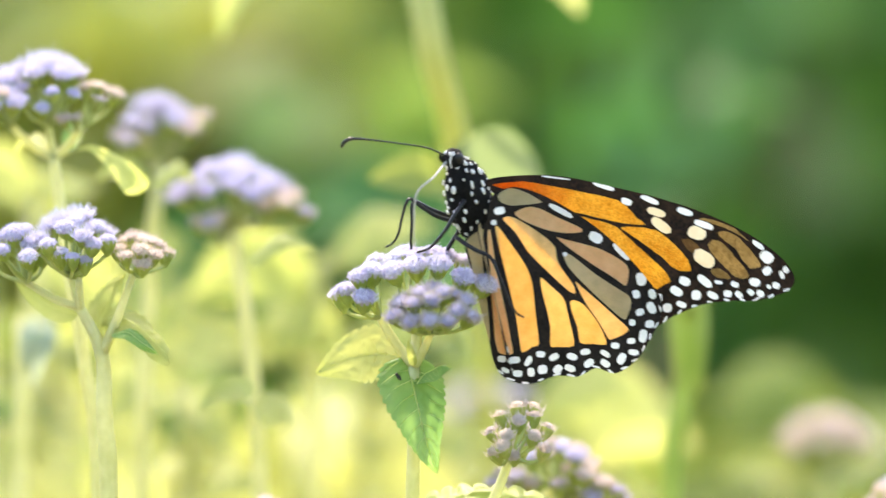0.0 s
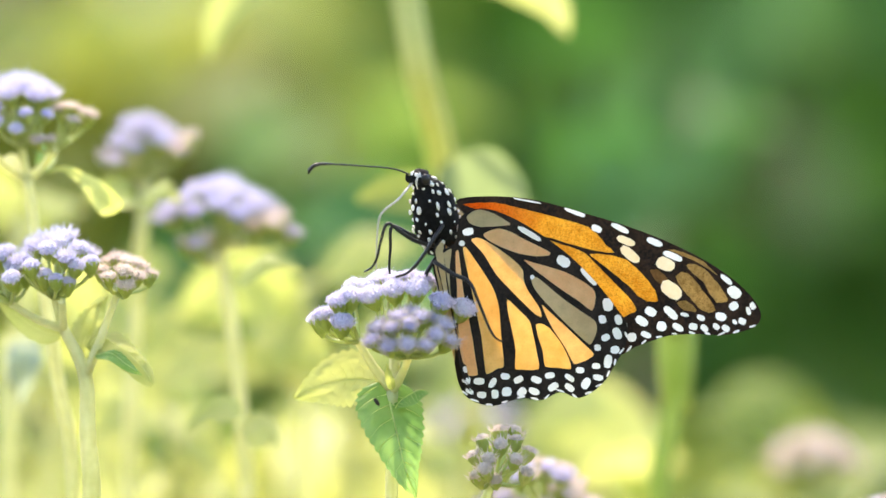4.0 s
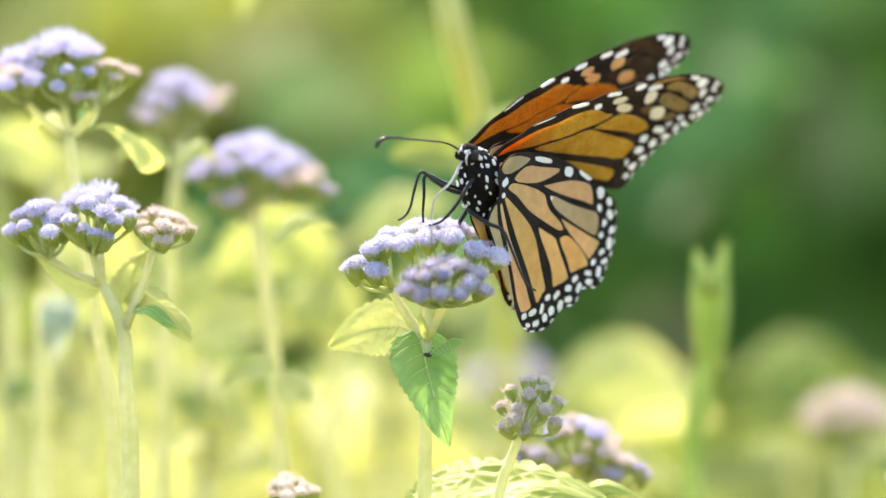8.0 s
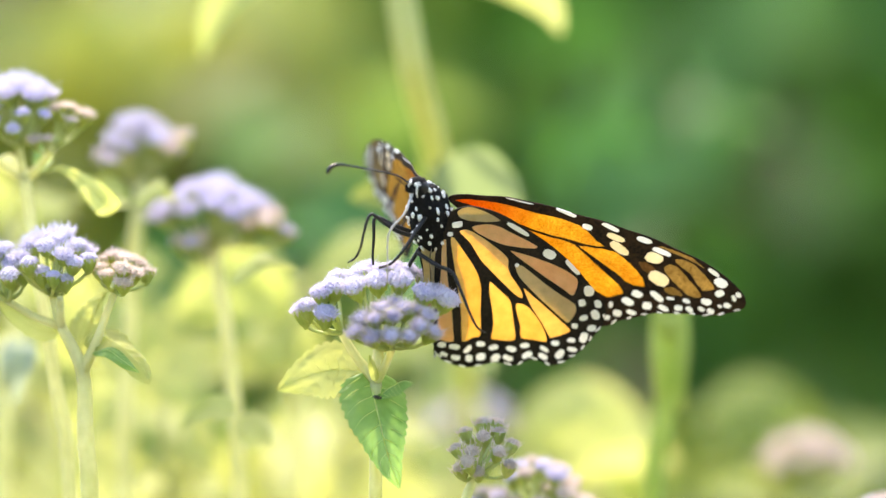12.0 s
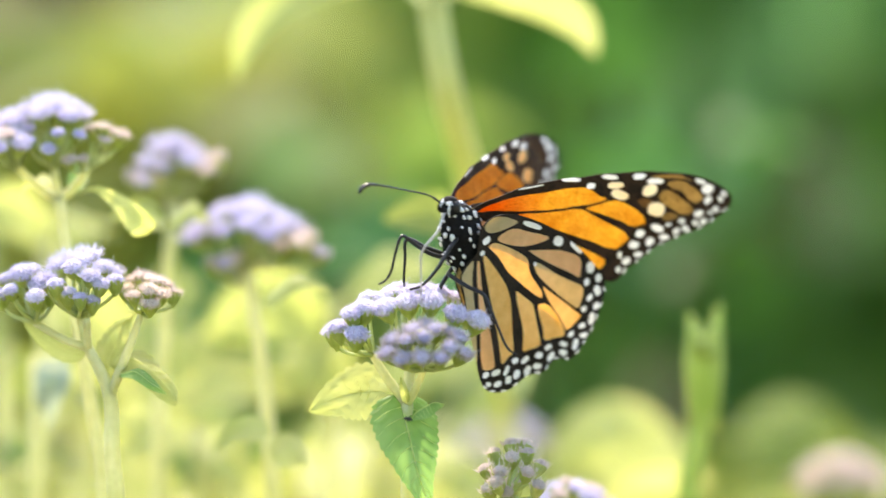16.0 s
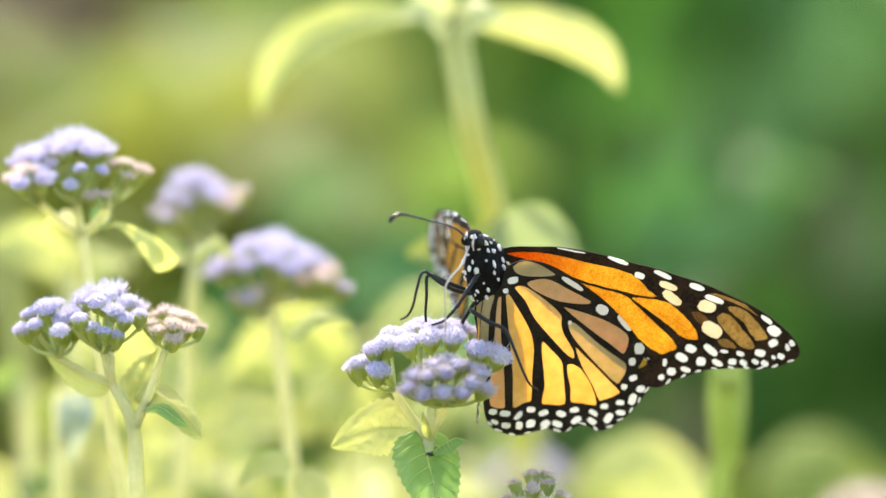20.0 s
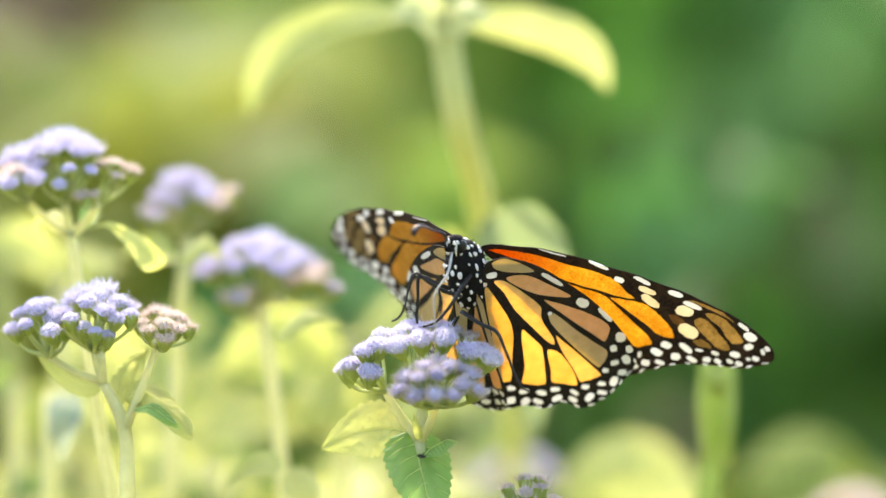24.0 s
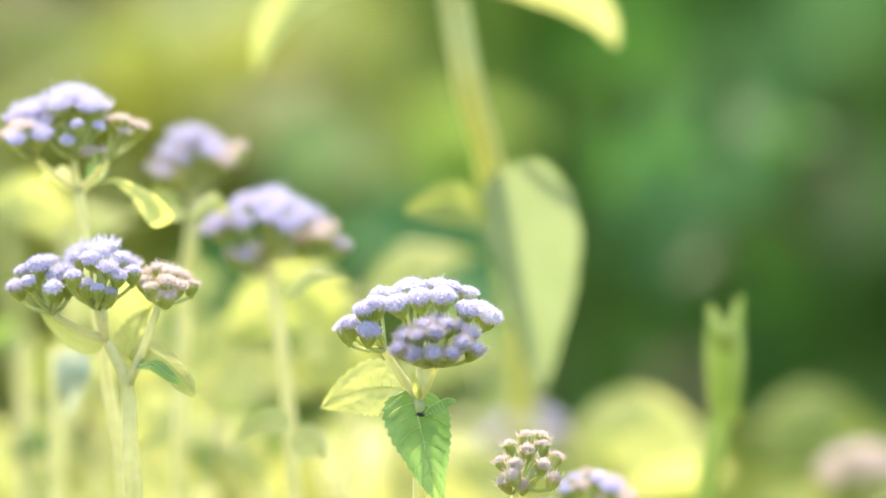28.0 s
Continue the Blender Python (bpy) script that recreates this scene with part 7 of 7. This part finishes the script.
        (26.5, pose(0.00126, 0.00036, -0.00114, -31.0, -22.0, 63.2)),
        (26.6, pose(0.00108, 0.00006, -0.00116, -25.0, -15.5, 89.1)),
        (26.7, pose(0.00114, 0.00008, -0.00105, -14.5, 16.6, 124.5)),
        (26.8, pose(0.00136, 0.00060, -0.00115, -24.8, 0.7, 103.6)),
        (26.9, pose(0.00148, 0.00112, -0.00121, -17.8, -16.2, 59.7)),
        (27, pose(0.00148, 0.00115, -0.00121, -21.3, 3.0, 58.6)),
        (27.1, pose(0.00148, 0.00119, -0.00122, -26.1, 2.1, 98.8)),
        (27.3, pose(0.00149, 0.00126, -0.00122, -21.5, -11.5, 62.6)),
        (27.6, pose(0.00149, 0.00137, -0.00123, -27.4, -2.7, 88.7)),
        (28, pose(0.00149, 0.00151, -0.00124, -21.0, -12.8, 59.0)),
    ])
    for feeler in butterfly_antennae:
        walk(feeler, [
            (0, pose(-0.00360, -0.00300, 0.00657, -0.0, -0.0, -0.0)),
            (0.5, pose(-0.00360, -0.00300, 0.00657, -1.6, -4.5, 1.5)),
            (1, pose(-0.00360, -0.00300, 0.00657, -3.2, -1.4, 2.8)),
            (1.5, pose(-0.00360, -0.00300, 0.00657, -2.9, -0.3, 2.4)),
            (2, pose(-0.00360, -0.00300, 0.00657, -2.6, -1.7, 2.2)),
            (2.5, pose(-0.00360, -0.00300, 0.00657, -3.4, -0.8, 2.4)),
            (3, pose(-0.00360, -0.00300, 0.00657, -4.2, -1.4, 2.7)),
            (3.5, pose(-0.00360, -0.00300, 0.00657, -5.0, -2.3, 3.0)),
            (5.5, pose(-0.00360, -0.00300, 0.00657, -6.0, -14.0, 10.0)),
            (6, pose(-0.00360, -0.00300, 0.00657, -6.0, -11.0, 14.0)),
            (6.5, pose(-0.00360, -0.00300, 0.00657, -12.0, -9.0, 26.0)),
            (7, pose(-0.00360, -0.00300, 0.00657, -20.5, -3.6, 27.5)),
            (7.5, pose(-0.00360, -0.00300, 0.00657, -22.1, -15.3, 24.7)),
            (7.7, pose(-0.00360, -0.00300, 0.00657, -24.3, -10.4, 29.0)),
            (7.8, pose(-0.00360, -0.00300, 0.00657, -23.3, -6.2, 28.3)),
            (7.9, pose(-0.00360, -0.00300, 0.00657, -23.0, -4.7, 25.5)),
            (8, pose(-0.00360, -0.00300, 0.00657, -20.0, 2.6, 14.5)),
            (8.2, pose(-0.00360, -0.00300, 0.00657, -19.4, -4.4, 21.1)),
            (8.5, pose(-0.00360, -0.00300, 0.00657, -11.6, 0.9, 18.9)),
            (9, pose(-0.00360, -0.00300, 0.00657, -5.7, 3.2, 9.3)),
            (9.5, pose(-0.00360, -0.00300, 0.00657, -12.9, 5.1, 9.9)),
            (10, pose(-0.00360, -0.00300, 0.00657, -12.7, 4.9, 5.2)),
            (10.5, pose(-0.00360, -0.00300, 0.00657, -14.7, 7.3, 6.1)),
            (11, pose(-0.00360, -0.00300, 0.00657, -12.7, 6.1, 9.7)),
            (11.5, pose(-0.00360, -0.00300, 0.00657, -12.4, 8.7, 11.3)),
            (12, pose(-0.00360, -0.00300, 0.00657, -13.4, 8.4, 9.8)),
            (12.5, pose(-0.00360, -0.00300, 0.00657, -14.2, 7.0, 9.7)),
            (14.5, pose(-0.00360, -0.00300, 0.00657, -15.0, 7.2, 14.8)),
            (15, pose(-0.00360, -0.00300, 0.00657, -13.8, 8.8, 16.3)),
            (15.2, pose(-0.00360, -0.00300, 0.00657, -17.8, 8.0, 19.1)),
            (15.3, pose(-0.00360, -0.00300, 0.00657, -19.8, 7.2, 15.6)),
            (15.4, pose(-0.00360, -0.00300, 0.00657, -21.5, 8.5, 24.3)),
            (15.5, pose(-0.00360, -0.00300, 0.00657, -22.6, 8.6, 6.1)),
            (15.7, pose(-0.00360, -0.00300, 0.00657, -18.0, 8.8, 21.0)),
            (16, pose(-0.00360, -0.00300, 0.00657, -11.0, 8.5, 9.5)),
            (16.5, pose(-0.00360, -0.00300, 0.00657, -9.0, 10.3, 12.3)),
            (17, pose(-0.00360, -0.00300, 0.00657, -8.9, 8.2, 12.9)),
            (17.5, pose(-0.00360, -0.00300, 0.00657, -11.7, 7.7, 9.6)),
            (18, pose(-0.00360, -0.00300, 0.00657, -12.7, 11.7, 9.7)),
            (18.5, pose(-0.00360, -0.00300, 0.00657, -12.6, 13.1, 9.3)),
            (19, pose(-0.00360, -0.00300, 0.00657, -12.6, 13.5, 10.8)),
            (19.5, pose(-0.00360, -0.00300, 0.00657, -10.1, 13.6, 12.0)),
            (20, pose(-0.00360, -0.00300, 0.00657, -8.2, 12.0, 13.1)),
            (20.5, pose(-0.00360, -0.00300, 0.00657, -10.0, 12.9, 9.7)),
            (22.5, pose(-0.00360, -0.00300, 0.00657, -15.7, 15.1, 11.0)),
            (23, pose(-0.00360, -0.00300, 0.00657, -14.9, 9.7, 10.7)),
            (23.5, pose(-0.00360, -0.00300, 0.00657, -13.5, 10.8, 21.9)),
            (24, pose(-0.00360, -0.00300, 0.00657, -10.3, 15.7, 32.5)),
            (24.5, pose(-0.00360, -0.00300, 0.00657, -11.6, 19.0, 27.6)),
            (25, pose(-0.00360, -0.00300, 0.00657, -15.1, 21.4, 20.3)),
            (25.5, pose(-0.00360, -0.00300, 0.00657, -17.2, 16.3, 32.2)),
            (26, pose(-0.00360, -0.00300, 0.00657, -19.9, 20.4, 35.5)),
            (26.3, pose(-0.00360, -0.00300, 0.00657, -8.6, 7.3, 24.3)),
            (26.4, pose(-0.00360, -0.00300, 0.00657, -3.3, 5.9, 13.6)),
            (26.5, pose(-0.00360, -0.00300, 0.00657, -1.0, 8.9, 18.0)),
            (26.6, pose(-0.00360, -0.00300, 0.00657, 6.9, 25.6, 5.9)),
            (26.7, pose(-0.00360, -0.00300, 0.00657, 1.6, 25.8, 5.7)),
            (26.8, pose(-0.00360, -0.00300, 0.00657, 2.6, 22.8, 12.0)),
            (26.9, pose(-0.00360, -0.00300, 0.00657, 2.7, 20.2, 17.9)),
            (27, pose(-0.00360, -0.00300, 0.00657, 2.6, 20.0, 18.4)),
            (27.1, pose(-0.00360, -0.00300, 0.00657, 2.5, 19.8, 18.8)),
            (27.3, pose(-0.00360, -0.00300, 0.00657, 2.4, 19.5, 19.6)),
            (27.6, pose(-0.00360, -0.00300, 0.00657, 2.2, 19.0, 20.9)),
            (28, pose(-0.00360, -0.00300, 0.00657, 1.8, 18.3, 22.6)),
        ])
    for leg in butterfly_legs:
        walk(leg, [
            (0, pose(0.00000, 0.00000, 0.00000, -0.0, 0.0, 0.0)),
            (0.5, pose(0.00318, 0.00006, -0.00064, -1.6, -0.7, 1.4)),
            (1, pose(0.00113, -0.00001, -0.00120, -3.2, -1.5, 2.8)),
            (1.5, pose(0.00086, -0.00003, -0.00135, -2.9, -1.3, 2.5)),
            (2, pose(0.00320, 0.00006, -0.00130, -2.6, -1.2, 2.2)),
            (2.5, pose(0.00264, 0.00003, -0.00131, -3.4, -1.4, 2.5)),
            (3, pose(0.00238, 0.00000, -0.00143, -4.2, -1.6, 2.7)),
            (3.5, pose(0.00183, -0.00001, -0.00117, -5.0, -1.8, 3.0)),
            (5.5, pose(0.00236, 0.00010, -0.00045, -6.1, -2.2, 3.7)),
            (6, pose(0.00209, 0.00004, -0.00074, -5.9, -2.1, 3.4)),
            (6.5, pose(0.00177, 0.00014, 0.00061, -6.8, -1.8, 2.3)),
            (7, pose(-0.00019, 0.00040, 0.00132, -16.6, -2.3, -0.5)),
            (7.5, pose(0.00012, 0.00033, 0.00135, -14.0, -1.1, -2.3)),
            (7.7, pose(0.00130, -0.00003, 0.00025, -15.7, -0.6, -4.4)),
            (7.8, pose(0.00148, -0.00005, 0.00030, -16.6, -0.3, -5.5)),
            (7.9, pose(0.00128, -0.00021, -0.00019, -17.6, -0.1, -6.5)),
            (8, pose(0.00003, 0.00065, 0.00182, -19.7, -0.8, -5.8)),
            (8.2, pose(0.00030, -0.00016, -0.00049, -16.1, -1.1, -3.3)),
            (8.5, pose(-0.00017, 0.00022, 0.00109, -11.2, -1.9, 0.7)),
            (9, pose(0.00169, -0.00022, 0.00071, -6.5, 3.8, -10.7)),
            (9.5, pose(0.00006, 0.00023, 0.00094, -13.9, 1.9, -9.4)),
            (10, pose(0.00171, -0.00017, 0.00084, -13.6, 3.7, -13.2)),
            (10.5, pose(0.00075, 0.00008, 0.00077, -16.3, 2.6, -12.0)),
            (11, pose(0.00033, 0.00007, 0.00053, -14.1, 3.0, -11.9)),
            (11.5, pose(0.00046, 0.00006, 0.00052, -14.8, 2.5, -11.0)),
            (12, pose(0.00006, 0.00018, 0.00068, -15.5, 1.9, -10.2)),
            (12.5, pose(-0.00042, 0.00007, 0.00002, -15.7, 1.7, -9.6)),
            (14.5, pose(-0.00121, 0.00028, 0.00041, -16.6, 0.5, -7.4)),
            (15, pose(-0.00079, 0.00023, 0.00041, -16.2, 1.0, -8.4)),
            (15.2, pose(0.00040, -0.00027, -0.00057, -19.4, 0.6, -9.0)),
            (15.3, pose(0.00028, -0.00030, -0.00067, -20.9, 0.4, -9.2)),
            (15.4, pose(0.00214, -0.00097, -0.00146, -22.5, 0.2, -9.4)),
            (15.5, pose(0.00029, 0.00007, 0.00026, -24.0, -0.1, -9.6)),
            (15.7, pose(0.00184, -0.00067, -0.00095, -19.9, 1.1, -10.3)),
            (16, pose(-0.00009, 0.00015, 0.00055, -13.3, 2.7, -11.0)),
            (16.5, pose(-0.00131, 0.00039, 0.00087, -12.2, 2.2, -9.3)),
            (17, pose(-0.00066, 0.00014, 0.00029, -11.2, 1.6, -7.7)),
            (17.5, pose(0.00028, -0.00001, 0.00013, -13.6, 2.1, -9.8)),
            (18, pose(-0.00064, 0.00025, 0.00044, -16.1, 2.6, -11.9)),
            (18.5, pose(-0.00052, 0.00018, 0.00030, -16.4, 2.2, -11.1)),
            (19, pose(-0.00066, 0.00020, 0.00030, -16.7, 1.7, -10.2)),
            (19.5, pose(-0.00079, 0.00022, 0.00030, -14.6, 2.3, -10.7)),
            (20, pose(-0.00052, 0.00016, 0.00030, -12.5, 2.9, -11.1)),
            (20.5, pose(-0.00050, 0.00020, 0.00043, -14.1, 2.8, -11.5)),
            (22.5, pose(-0.00003, 0.00036, 0.00092, -20.5, 2.1, -12.9)),
            (23, pose(0.00045, 0.00003, 0.00038, -17.5, 2.8, -13.0)),
            (23.5, pose(0.00079, -0.00022, -0.00006, -17.3, 4.1, -15.5)),
            (24, pose(0.00119, -0.00034, 0.00003, -18.6, 5.0, -18.0)),
            (24.5, pose(0.00083, -0.00018, 0.00019, -21.7, 4.8, -19.0)),
            (25, pose(0.00008, 0.00016, 0.00038, -25.0, 3.3, -17.6)),
            (25.5, pose(0.00062, 0.00004, 0.00048, -23.5, 3.5, -17.3)),
            (26, pose(0.00095, 0.00043, 0.00131, -28.0, 3.3, -19.0)),
            (26.3, pose(0.00328, -0.00104, -0.00075, -11.4, 5.5, -16.1)),
            (26.4, pose(0.00326, -0.00088, -0.00071, -5.7, 5.7, -14.5)),
            (26.5, pose(0.00509, -0.00130, -0.00287, -5.3, 9.4, -12.3)),
            (26.6, pose(0.00565, 0.00000, -0.00199, 0.0, -0.0, 0.0)),
            (26.7, pose(0.00565, 0.00000, -0.00199, 0.0, -0.0, 0.0)),
            (26.8, pose(0.00565, 0.00000, -0.00199, 0.0, -0.0, 0.0)),
            (26.9, pose(0.00565, 0.00000, -0.00199, 0.0, -0.0, 0.0)),
            (27, pose(0.00565, 0.00000, -0.00199, 0.0, -0.0, 0.0)),
            (27.1, pose(0.00565, 0.00000, -0.00199, 0.0, -0.0, 0.0)),
            (27.3, pose(0.00565, 0.00000, -0.00199, 0.0, -0.0, 0.0)),
            (27.6, pose(0.00565, 0.00000, -0.00199, 0.0, -0.0, 0.0)),
            (28, pose(0.00565, 0.00000, -0.00199, 0.0, -0.0, 0.0)),
        ])


motions()
